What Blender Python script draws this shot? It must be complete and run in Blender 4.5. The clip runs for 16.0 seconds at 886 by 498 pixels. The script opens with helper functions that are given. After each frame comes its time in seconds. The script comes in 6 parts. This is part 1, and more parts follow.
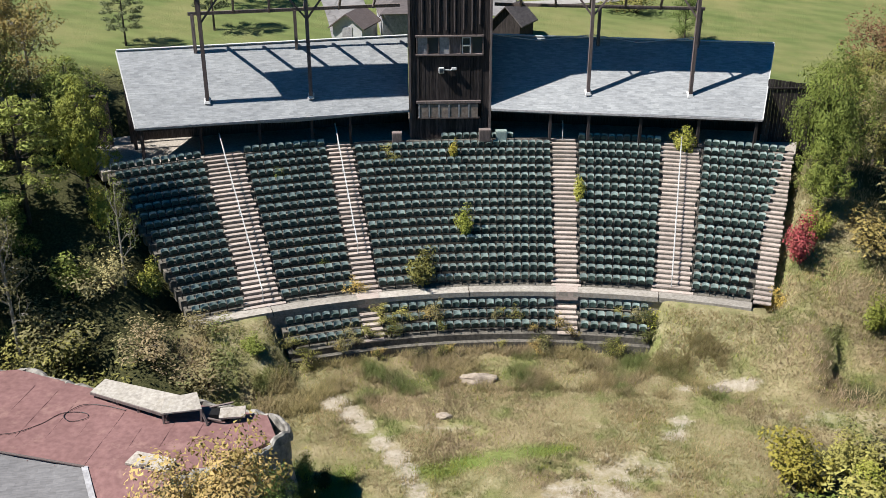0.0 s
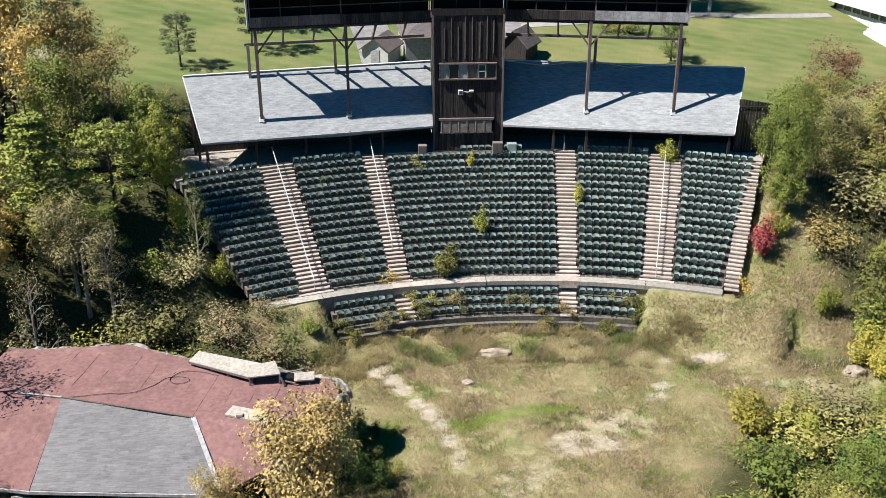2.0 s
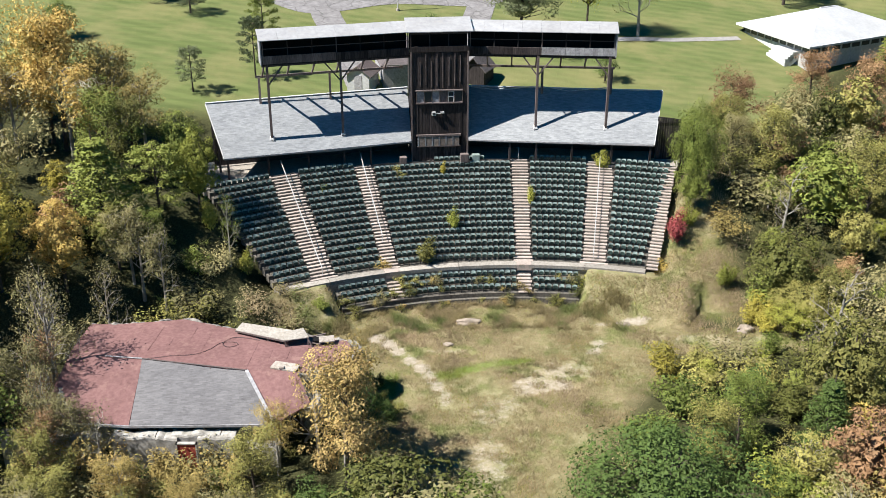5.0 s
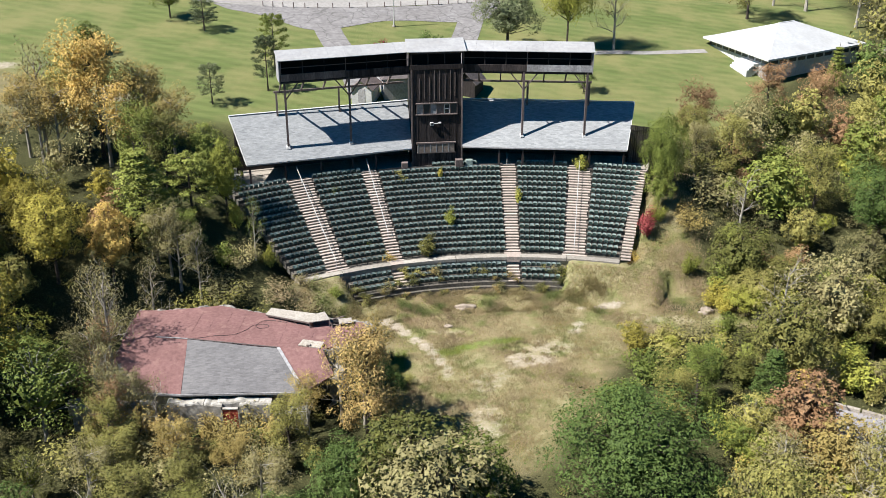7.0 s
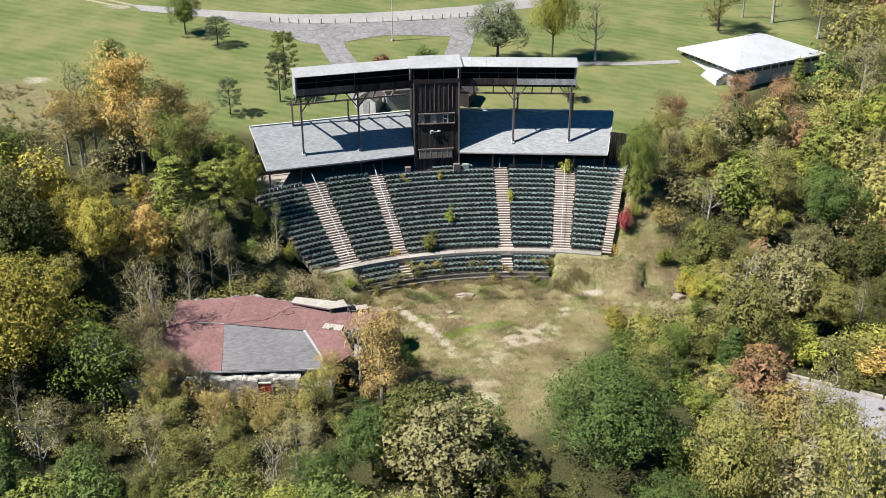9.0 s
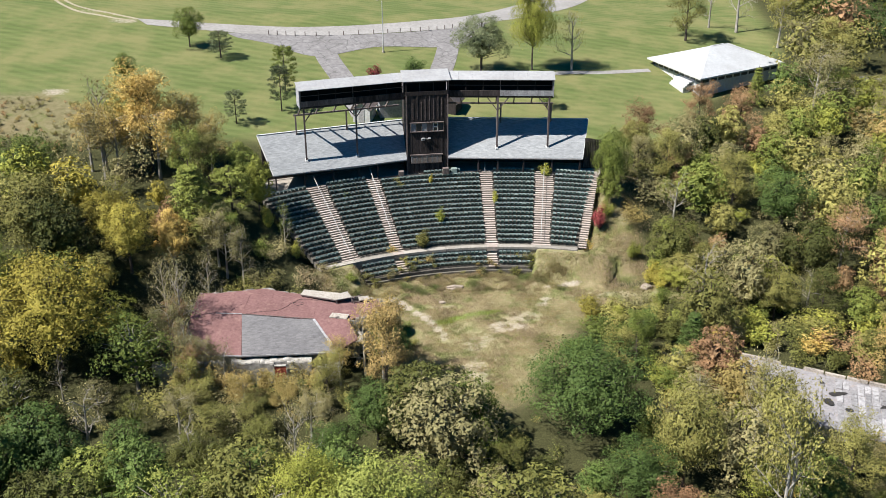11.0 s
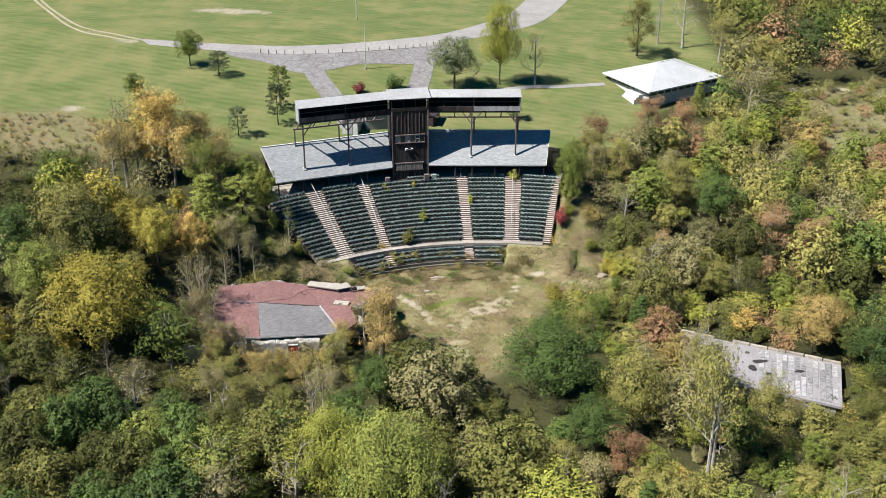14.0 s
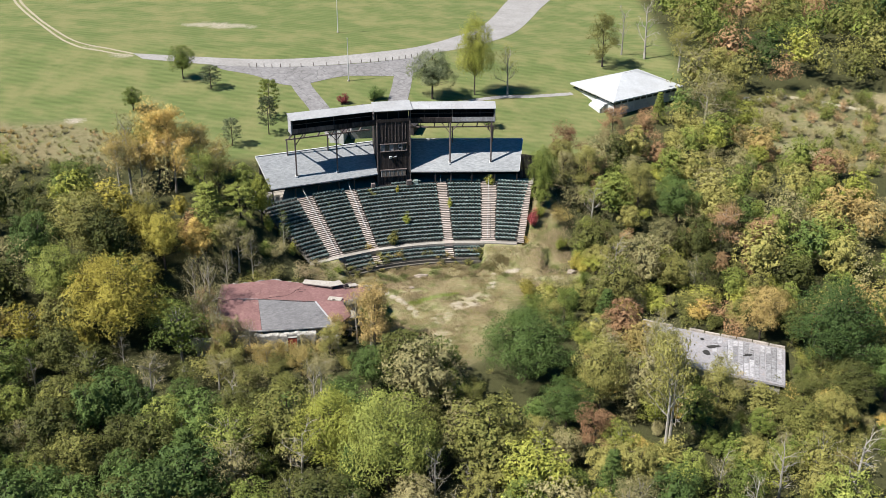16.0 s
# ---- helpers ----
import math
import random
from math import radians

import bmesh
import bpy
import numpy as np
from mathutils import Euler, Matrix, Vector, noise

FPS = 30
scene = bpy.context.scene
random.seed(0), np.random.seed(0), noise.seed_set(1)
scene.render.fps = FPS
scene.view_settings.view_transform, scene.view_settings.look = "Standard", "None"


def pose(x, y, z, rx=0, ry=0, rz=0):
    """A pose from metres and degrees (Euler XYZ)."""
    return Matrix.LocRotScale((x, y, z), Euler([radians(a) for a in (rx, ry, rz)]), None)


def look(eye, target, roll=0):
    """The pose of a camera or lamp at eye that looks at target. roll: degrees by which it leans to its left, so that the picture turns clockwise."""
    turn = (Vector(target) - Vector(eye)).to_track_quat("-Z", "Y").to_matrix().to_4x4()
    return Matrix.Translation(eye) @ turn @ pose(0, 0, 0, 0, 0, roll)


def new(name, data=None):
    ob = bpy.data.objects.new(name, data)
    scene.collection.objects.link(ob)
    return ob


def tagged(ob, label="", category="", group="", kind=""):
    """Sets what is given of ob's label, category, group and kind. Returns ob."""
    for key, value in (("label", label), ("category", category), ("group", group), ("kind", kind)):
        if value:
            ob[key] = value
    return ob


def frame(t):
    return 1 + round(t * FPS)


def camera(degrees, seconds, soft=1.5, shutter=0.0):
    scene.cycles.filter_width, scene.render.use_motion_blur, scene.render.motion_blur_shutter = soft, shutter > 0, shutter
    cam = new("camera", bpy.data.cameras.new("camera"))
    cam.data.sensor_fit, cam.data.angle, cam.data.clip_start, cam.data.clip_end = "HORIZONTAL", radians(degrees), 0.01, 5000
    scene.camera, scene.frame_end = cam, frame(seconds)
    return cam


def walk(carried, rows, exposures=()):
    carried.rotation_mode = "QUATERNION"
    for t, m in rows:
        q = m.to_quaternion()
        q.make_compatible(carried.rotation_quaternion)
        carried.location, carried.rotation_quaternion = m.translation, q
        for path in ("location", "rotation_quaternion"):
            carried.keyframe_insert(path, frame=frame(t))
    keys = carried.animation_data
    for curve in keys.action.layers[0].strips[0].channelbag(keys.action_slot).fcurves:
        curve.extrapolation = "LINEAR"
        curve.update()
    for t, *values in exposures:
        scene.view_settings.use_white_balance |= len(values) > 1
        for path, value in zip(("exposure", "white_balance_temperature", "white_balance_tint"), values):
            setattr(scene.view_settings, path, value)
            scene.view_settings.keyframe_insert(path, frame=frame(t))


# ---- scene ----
cam = camera(48.4, 16.0, soft=0.8)
PATH = [
    (0, (0.328, 3.464, 34.26), (0.244, 5.288, 33.442), -0.1),
    (0.5, (0.146, 0.349, 35.679), (0.057, 2.171, 34.86), -0.3),
    (1, (-0.322, -2.618, 37.22), (-0.405, -0.798, 36.394), -0.3),
    (1.5, (-0.646, -5.607, 38.583), (-0.728, -3.788, 37.755), -0.2),
    (2, (-1.031, -8.715, 40.106), (-1.112, -6.898, 39.273), -0.2),
    (2.5, (-1.42, -11.887, 41.502), (-1.495, -10.071, 40.668), -0.2),
    (3, (-1.662, -15.014, 43.069), (-1.708, -13.199, 42.23), -0.1),
    (3.5, (-2.153, -18.42, 44.417), (-2.167, -16.604, 43.579), 0.1),
    (4, (-2.647, -21.516, 45.611), (-2.644, -19.7, 44.773), 0.1),
    (6.5, (-4.683, -37.761, 52.443), (-4.643, -35.946, 51.603), -0.0),
    (7, (-5.34, -40.93, 53.656), (-5.288, -39.115, 52.817), -0.0),
    (7.5, (-6.009, -44.197, 54.957), (-5.947, -42.382, 54.119), -0.0),
    (8, (-6.59, -47.412, 56.044), (-6.52, -45.597, 55.209), -0.1),
    (8.5, (-7.182, -50.748, 57.397), (-7.108, -48.933, 56.561), -0.1),
    (10.8, (-9.692, -65.177, 64.401), (-9.575, -63.369, 63.554), -0.2),
    (11, (-9.874, -66.48, 64.827), (-9.755, -64.671, 63.982), -0.1),
    (11.5, (-10.586, -69.829, 66.291), (-10.448, -68.021, 65.447), -0.0),
    (12, (-11.361, -73.008, 67.774), (-11.206, -71.202, 66.929), 0.1),
    (12.5, (-12.109, -76.306, 69.209), (-11.939, -74.501, 68.364), 0.1),
    (13, (-12.968, -79.649, 70.673), (-12.791, -77.845, 69.828), 0.1),
    (13.5, (-13.73, -82.918, 72.045), (-13.547, -81.114, 71.201), 0.1),
    (14, (-14.47, -86.178, 73.557), (-14.278, -84.376, 72.711), 0.2),
    (14.5, (-15.356, -89.544, 75.108), (-15.153, -87.743, 74.262), 0.2),
    (15, (-16.241, -92.817, 76.683), (-16.028, -91.017, 75.837), 0.2),
    (15.5, (-17.045, -96.059, 78.213), (-16.815, -94.261, 77.367), 0.3),
    (16, (-17.948, -99.215, 79.469), (-17.698, -97.419, 78.626), 0.4),
]
walk(cam, [(t, look(eye, target, roll)) for t, eye, target, roll in PATH],
     exposures=((0.0, 0.88, 6350, 10), (1.5, 1.05, 6350, 10), (4.0, 1.09, 6350, 10), (7.0, 1.03, 6350, 10), (11.0, 0.95, 6350, 10), (16.0, 0.92, 6350, 10)))

# ---- light ----
SUN_EL, SUN_AZ = 52.5, -106.5          # degrees above the horizon, and from +y towards +x
sun_way = Vector((math.sin(radians(SUN_AZ)) * math.cos(radians(SUN_EL)), math.cos(radians(SUN_AZ)) * math.cos(radians(SUN_EL)), math.sin(radians(SUN_EL))))
world = bpy.data.worlds.new("sky")
scene.world = world
world.use_nodes = True
wn = world.node_tree.nodes
sky = wn.new("ShaderNodeTexSky")
sky.sky_type, sky.sun_disc = "NISHITA", False
sky.sun_elevation, sky.sun_rotation = radians(SUN_EL), radians(SUN_AZ)
sky.air_density, sky.dust_density, sky.ozone_density = 1.0, 0.2, 4.0
deep = wn.new("ShaderNodeHueSaturation")
deep.inputs["Saturation"].default_value = 1.85
world.node_tree.links.new(sky.outputs[0], deep.inputs["Color"])
world.node_tree.links.new(deep.outputs[0], wn["Background"].inputs[0])
wn["Background"].inputs[1].default_value = 0.036
sun = new("sun", bpy.data.lights.new("sun", "SUN"))
sun.data.energy, sun.data.angle, sun.data.color = 5.0, radians(0.55), (1.0, 0.96, 0.89)
sun.matrix_world = look(sun_way * 200, (0, 0, 0))

# ---- materials ----
def mat(name, col, rough=0.8, metal=0.0, spec=0.3):
    m = bpy.data.materials.new(name)
    m.use_nodes = True
    b = m.node_tree.nodes["Principled BSDF"]
    b.inputs["Base Color"].default_value = (*col, 1)
    b.inputs["Roughness"].default_value, b.inputs["Metallic"].default_value = rough, metal
    b.inputs["Specular IOR Level"].default_value = spec
    return m


class Nodes:
    """Short-hand for wiring one material."""
    def __init__(self, m):
        self.m, self.t = m, m.node_tree
        self.b = self.t.nodes["Principled BSDF"]

    def add(self, kind, **props):
        n = self.t.nodes.new(kind)
        for k, v in props.items():
            if k == "op":
                n.operation = v
            elif k == "blend":
                n.blend_type = v
        return n

    def link(self, a, b):
        self.t.links.new(a, b)

    def coords(self, kind="Object", scale=(1, 1, 1)):
        c, mp = self.add("ShaderNodeTexCoord"), self.add("ShaderNodeMapping")
        mp.inputs["Scale"].default_value = scale
        self.link(c.outputs[kind], mp.inputs[0])
        return mp.outputs[0]

    def world(self, scale=(1, 1, 1)):
        g, mp = self.add("ShaderNodeNewGeometry"), self.add("ShaderNodeMapping")
        mp.inputs["Scale"].default_value = scale
        self.link(g.outputs["Position"], mp.inputs[0])
        return mp.outputs[0]

    def noise(self, vec, scale, detail=4.0, rough=0.6):
        n = self.add("ShaderNodeTexNoise")
        n.inputs["Scale"].default_value, n.inputs["Detail"].default_value, n.inputs["Roughness"].default_value = scale, detail, rough
        self.link(vec, n.inputs["Vector"])
        return n.outputs["Fac"]

    def ramp(self, fac, *stops):
        r = self.add("ShaderNodeValToRGB")
        while len(r.color_ramp.elements) < len(stops):
            r.color_ramp.elements.new(0.5)
        for e, (p, c) in zip(r.color_ramp.elements, stops):
            e.position, e.color = p, ((c, c, c, 1) if isinstance(c, (int, float)) else (*c, 1))
        self.link(fac, r.inputs[0])
        return r.outputs[0]

    def mix(self, fac, a, b, blend="MIX"):
        n = self.add("ShaderNodeMix")
        n.data_type, n.blend_type = "RGBA", blend
        for sock, v in ((n.inputs[0], fac), (n.inputs[6], a), (n.inputs[7], b)):
            if isinstance(v, (int, float)):
                sock.default_value = v if sock == n.inputs[0] else (v, v, v, 1)
            elif isinstance(v, tuple):
                sock.default_value = (*v, 1)
            else:
                self.link(v, sock)
        return n.outputs[2]

    def math(self, op, a, b=0.0):
        n = self.add("ShaderNodeMath", op=op)
        for sock, v in zip(n.inputs, (a, b)):
            if isinstance(v, (int, float)):
                sock.default_value = v
            else:
                self.link(v, sock)
        return n.outputs[0]

    def random(self, island=False):
        if island:
            return self.add("ShaderNodeNewGeometry").outputs["Random Per Island"]
        return self.add("ShaderNodeObjectInfo").outputs["Random"]

    def colour(self, c):
        self.link(c, self.b.inputs["Base Color"])

    def bump(self, h, strength=0.4, dist=0.02):
        n = self.add("ShaderNodeBump")
        n.inputs["Strength"].default_value, n.inputs["Distance"].default_value = strength, dist
        self.link(h, n.inputs["Height"])
        self.link(n.outputs[0], self.b.inputs["Normal"])


BUILT_TONE = 0.84                            # even factor on every painted and built surface, set against the exposure


def worn(name, dark, light, rough=0.85, fine=9.0, coarse=0.5, spec=0.25, stretch=(1, 1, 1), vary=0.25, bump=0.3, stain=None):
    """A weathered surface: two scales of noise between two colours, and a tone for each piece."""
    dark, light = tuple(x * BUILT_TONE for x in dark), tuple(x * BUILT_TONE for x in light)
    m = mat(name, light, rough, 0, spec)
    n = Nodes(m)
    v = n.world(stretch)
    f = n.noise(v, fine, 5)
    c = n.ramp(f, (0.3, dark), (0.72, light))
    g = n.noise(n.world(), coarse, 4)
    c = n.mix(n.ramp(g, (0.35, 0.0), (0.75, 0.55)), c, n.mix(1.0, c, (0.62, 0.6, 0.58), "MULTIPLY"))
    if stain:
        h = n.noise(n.world(), coarse * 2.7, 5, 0.7)
        c = n.mix(n.ramp(h, (0.56, 0.0), (0.68, 0.8)), c, stain)
    t = n.ramp(n.random(), (0.0, 1 - vary), (1.0, 1 + vary * 0.3))
    n.colour(n.mix(1.0, c, t, "MULTIPLY"))
    n.bump(f, bump)
    return m


concrete = worn("weathered concrete", (0.33, 0.29, 0.25), (0.62, 0.56, 0.49), 0.9, 5, 0.7, stain=(0.2, 0.17, 0.13))
coping_mat = worn("bleached concrete coping", (0.3, 0.27, 0.235), (0.54, 0.5, 0.44), 0.9, 5, 0.7, stain=(0.3, 0.27, 0.22))
step_wood = worn("bleached step planks", (0.38, 0.31, 0.27), (0.68, 0.585, 0.52), 0.85, 4, 0.8, stretch=(1, 6, 6), vary=0.3, stain=(0.25, 0.19, 0.15))
# Tier boards coloured dark: the shade between seat rows is painted in.
shaded_tier_wood = worn("shaded tier boards", (0.09, 0.083, 0.07), (0.26, 0.235, 0.2), 0.9, 4, 0.6)
dark_wood = worn("dark weathered boards", (0.018, 0.015, 0.015), (0.12, 0.098, 0.095), 0.85, 3.2, 0.5, stretch=(5, 5, 0.35), vary=0.55, bump=0.6)
grey_wood = worn("grey weathered timber", (0.13, 0.1, 0.095), (0.33, 0.27, 0.25), 0.85, 4, 0.7, stretch=(4, 4, 0.5), vary=0.35)
brown_wood = worn("brown post timber", (0.12, 0.09, 0.085), (0.29, 0.23, 0.215), 0.8, 4, 0.7, stretch=(4, 4, 0.5), vary=0.3)
pale_board = worn("faded grey panel", (0.3, 0.29, 0.3), (0.58, 0.57, 0.58), 0.8, 4, 0.8, vary=0.2)
white_paint = worn("white paint", (0.6, 0.6, 0.6), (0.82, 0.82, 0.8), 0.6, 3, 0.3, vary=0.05, bump=0.1)
sheet_metal = worn("dull metal roofing", (0.36, 0.36, 0.37), (0.5, 0.5, 0.5), 0.55, 2, 0.25, vary=0.06, bump=0.05, stain=(0.33, 0.32, 0.31))
white_metal = worn("white metal roofing", (0.5, 0.51, 0.52), (0.63, 0.64, 0.65), 0.5, 2, 0.25, vary=0.03, bump=0.05)
red_paint = worn("faded red paint", (0.3, 0.05, 0.035), (0.5, 0.1, 0.07), 0.8)
rock_mat = worn("pale sculpted rock", (0.3, 0.27, 0.23), (0.66, 0.62, 0.55), 0.95, 2.5, 0.6, bump=1.0, stain=(0.12, 0.1, 0.08))
boulder_mat = worn("tan boulder", (0.26, 0.21, 0.16), (0.5, 0.42, 0.34), 0.95, 3, 0.8, bump=1.0)
# Near-black surface that stands in for deep shade inside the structures.
black_void = worn("near-black interior shade", (0.006, 0.006, 0.007), (0.018, 0.017, 0.018), 0.95)
cable_mat = mat("black cable", (0.02, 0.02, 0.022), 0.5)
rail_mat = worn("galvanised rail", (0.5, 0.5, 0.5), (0.78, 0.78, 0.76), 0.45, 6, 1.0, vary=0.1, bump=0.05)
glass_mat = mat("dusty window glass", (0.05, 0.06, 0.07), 0.12, 0, 0.6)


def shingles(name, dark, light, course=0.2, frame_turn=0.0, stain=None):
    """Roof shingles: short tabs in courses with a tone each, and a shadowed lower lip."""
    dark, light = tuple(x * BUILT_TONE for x in dark), tuple(x * BUILT_TONE for x in light)
    m = mat(name, light, 0.9, 0, 0.2)
    n = Nodes(m)
    v = n.coords("UV")
    br = n.add("ShaderNodeTexBrick")
    br.offset, br.squash = 0.5, 1.0
    br.inputs["Scale"].default_value = 1.0
    br.inputs["Brick Width"].default_value, br.inputs["Row Height"].default_value = 0.62, course
    br.inputs["Mortar Size"].default_value, br.inputs["Mortar Smooth"].default_value = 0.008, 0.6
    br.inputs["Color1"].default_value, br.inputs["Color2"].default_value = (*dark, 1), (*light, 1)
    br.inputs["Mortar"].default_value = tuple(x * 0.8 for x in dark) + (1,)
    n.link(v, br.inputs["Vector"])
    sm = n.add("ShaderNodeMapping")
    sm.inputs["Scale"].default_value = (1.6, 9.0, 1)
    n.link(v, sm.inputs[0])
    c = n.mix(0.55, br.outputs["Color"], n.ramp(n.noise(sm.outputs[0], 1.0, 4, 0.7), (0.3, tuple(x * 0.8 for x in dark)), (0.7, tuple(min(1, x * 1.12) for x in light))))
    g = n.noise(n.world((0.6, 0.6, 1)), 0.45, 5, 0.65)
    c = n.mix(n.ramp(g, (0.42, 0.0), (0.7, 0.5)), c, n.mix(1.0, c, (0.7, 0.7, 0.72), "MULTIPLY"))
    if stain:
        h = n.noise(n.world((1, 1, 1)), 0.35, 5, 0.7)
        c = n.mix(n.ramp(h, (0.6, 0.0), (0.7, 0.7)), c, stain)
    n.colour(c)
    n.bump(br.outputs["Fac"], -0.5, 0.02)
    return m


roof_shingle = shingles("silver grey shingles", (0.23, 0.24, 0.25), (0.44, 0.45, 0.455), stain=(0.24, 0.25, 0.25))
stage_shingle = shingles("slate grey shingles", (0.135, 0.13, 0.133), (0.24, 0.232, 0.235), 0.25, stain=(0.075, 0.073, 0.075))
shed_shingle = shingles("brown grey shingles", (0.1, 0.085, 0.085), (0.19, 0.165, 0.16), 0.22)
red_membrane = worn("red roofing felt", (0.2, 0.105, 0.1), (0.3, 0.165, 0.155), 0.9, 3, 0.35, vary=0.08, bump=0.15, stain=(0.27, 0.16, 0.14))

# ---- mesh helpers ----
class Build:
    """Gathers boxes, beams and tubes into one mesh."""
    def __init__(self):
        self.v, self.f, self.uv = [], [], None

    def add(self, verts, faces):
        k = len(self.v)
        self.v += [tuple(p) for p in verts]
        self.f += [tuple(i + k for i in f) for f in faces]
        return self

    def hexa(self, p):
        """Eight corners: four below, then the four above them."""
        return self.add(p, [(3, 2, 1, 0), (4, 5, 6, 7), (0, 1, 5, 4), (1, 2, 6, 5), (2, 3, 7, 6), (3, 0, 4, 7)])

    def box(self, x0, x1, y0, y1, z0, z1):
        return self.hexa([(x0, y0, z0), (x1, y0, z0), (x1, y1, z0), (x0, y1, z0), (x0, y0, z1), (x1, y0, z1), (x1, y1, z1), (x0, y1, z1)])

    def beam(self, p, q, w=0.15, h=0.15):
        p, q = Vector(p), Vector(q)
        d = (q - p).normalized()
        s = d.cross(Vector((0, 0, 1)))
        s = s.normalized() if s.length > 1e-3 else Vector((1, 0, 0))
        u = s.cross(d)
        s, u = s * w / 2, u * h / 2
        return self.hexa([p - s - u, p + s - u, p + s + u, p - s + u, q - s - u, q + s - u, q + s + u, q - s + u])

    def tube(self, pts, radii, sides=6, cap=True):
        pts = [Vector(p) for p in pts]
        if isinstance(radii, (int, float)):
            radii = [radii] * len(pts)
        k, ref = len(self.v), None
        for i, p in enumerate(pts):
            d = (pts[min(i + 1, len(pts) - 1)] - pts[max(i - 1, 0)]).normalized()
            a = d.cross(Vector((0.31, 0.12, 0.94)))
            a = (a if a.length > 1e-3 else d.cross(Vector((1, 0, 0)))).normalized()
            b = d.cross(a)
            self.v += [tuple(p + (a * math.cos(t) + b * math.sin(t)) * radii[i]) for t in (2 * math.pi * j / sides for j in range(sides))]
        for i in range(len(pts) - 1):
            for j in range(sides):
                self.f.append((k + i * sides + j, k + i * sides + (j + 1) % sides, k + (i + 1) * sides + (j + 1) % sides, k + (i + 1) * sides + j))
        if cap:
            self.f.append(tuple(k + j for j in reversed(range(sides))))
            self.f.append(tuple(k + (len(pts) - 1) * sides + j for j in range(sides)))
        return self

    def mesh(self, name, material):
        me = bpy.data.meshes.new(name)
        me.from_pydata(self.v, [], self.f)
        me.materials.append(material)
        me.validate()
        me.update()
        return me


def soften(me, width=0.02):
    bm = bmesh.new()
    bm.from_mesh(me)
    bmesh.ops.bevel(bm, geom=bm.edges[:], offset=width, segments=1, affect="EDGES")
    bm.to_mesh(me)
    bm.free()
    return me


def part(name, built, material, parent, label="", kind=""):
    ob = new(name, built.mesh(name, material) if isinstance(built, Build) else built)
    ob.parent = parent
    return tagged(ob, label, kind=kind)


def thing(name, label, category, m=None, group="", kind=""):
    ob = new(name)
    ob.empty_display_size = 0.3
    if m is not None:
        ob.matrix_world = m
    return tagged(ob, label, category, group, kind)


def flat_uv(me, u_axis, v_axis):
    """Metres along two directions as texture coordinates."""
    uv = me.uv_layers.new(name="uv")
    u_axis, v_axis = Vector(u_axis), Vector(v_axis)
    for loop in me.loops:
        p = me.vertices[loop.vertex_index].co
        uv.data[loop.index].uv = (p.dot(u_axis), p.dot(v_axis))
    return me


def ease(a):
    a = min(max(a, 0.0), 1.0)
    return a * a * (3 - 2 * a)


# ---- the lie of the land ----
BOWL_X, BOWL_Y, BOWL_TURN = 4.96, 18.31, 6.8      # centre of the seating's arcs, and its axis
HALL_X, HALL_Y, HALL_TURN = -2.6, 80.12, 5.1      # middle of the covered stand's front
ROW_R, ROW_D, ROW_Z, ROW_H, ROWS_UP = 48.9, 0.79, 2.9, 0.41, 17


def land(x, y):
    """Height of the ground: a flat arena, a bank that rises round it to a sloping lawn, and lower woods before it."""
    r = math.hypot(x - BOWL_X, y - BOWL_Y)
    lawn = 10.65 - 0.05 * min(max(x, -90), 70) + 0.149 * min(max(y - 88, -60), 60)
    return ease((r - 47) / 18) * ease((y - 22) / 34) * lawn - 2.5 * ease((44 - y) / 36)


def polar(x, y):
    """Radius, and degrees clockwise from the seating's axis."""
    dx, dy = x - BOWL_X, y - BOWL_Y
    return math.hypot(dx, dy), math.degrees(math.atan2(dx, dy)) + BOWL_TURN


def sheet_z(x, y):
    """The ground as built: under the seating it drops away so that the tiers stand clear."""
    z = land(x, y)
    r, a = polar(x, y)
    if abs(a) < 30 and r < 49:
        z += 2.65 * ease((r - 41.5) / 6.0) * ease((abs(a + 0.3) - 15.7) / 1.0) * ease((34 - abs(a)) / 6)
    if 23 < abs(a) < 38 and 46 < r < 66:
        rise = ROW_Z - 0.25 + 0.515 * (min(r, 62.5) - ROW_R)
        z += max(0.0, rise - z) * ease((38 - abs(a)) / 11) * ease((r - 46) / 3) * ease((66 - r) / 3)
    if -26 < a < 26 and 48.7 < r < 73 or abs(a + 0.3) < 15.8 and 45 < r < 49:
        edge = min(ease((a + 26) / 0.9), ease((26 - a) / 0.9), ease((73 - r) / 2))
        low = min(z, (1.6 if abs(a + 0.3) > 16 else -0.3) + max(0, 0.5 * (r - 49.5)))
        low = min(low, 7.5)
        z = z + (low - z) * edge
    return z

# ---- seating bowl ----
def ring(r, a, z=0.0):
    """A place in the seating's own frame: radius, degrees clockwise from the axis, height."""
    return (r * math.sin(radians(a)), r * math.cos(radians(a)), z)


def arc_slab(r0, r1, a0, a1, z0, z1, step=1.2, b=None):
    """A curved slab between two radii, two angles and two heights."""
    b = b or Build()
    n = max(2, int(abs(a1 - a0) / step) + 1)
    k = len(b.v)
    for i in range(n + 1):
        a = a0 + (a1 - a0) * i / n
        b.v += [ring(r0, a, z0), ring(r1, a, z0), ring(r1, a, z1), ring(r0, a, z1)]
    for i in range(n):
        o = k + 4 * i
        b.f += [(o + 3, o + 2, o + 6, o + 7), (o + 1, o, o + 4, o + 5), (o, o + 3, o + 7, o + 4), (o + 2, o + 1, o + 5, o + 6)]
    b.f += [(k, k + 1, k + 2, k + 3), (k + 4 * n + 3, k + 4 * n + 2, k + 4 * n + 1, k + 4 * n)]
    return b


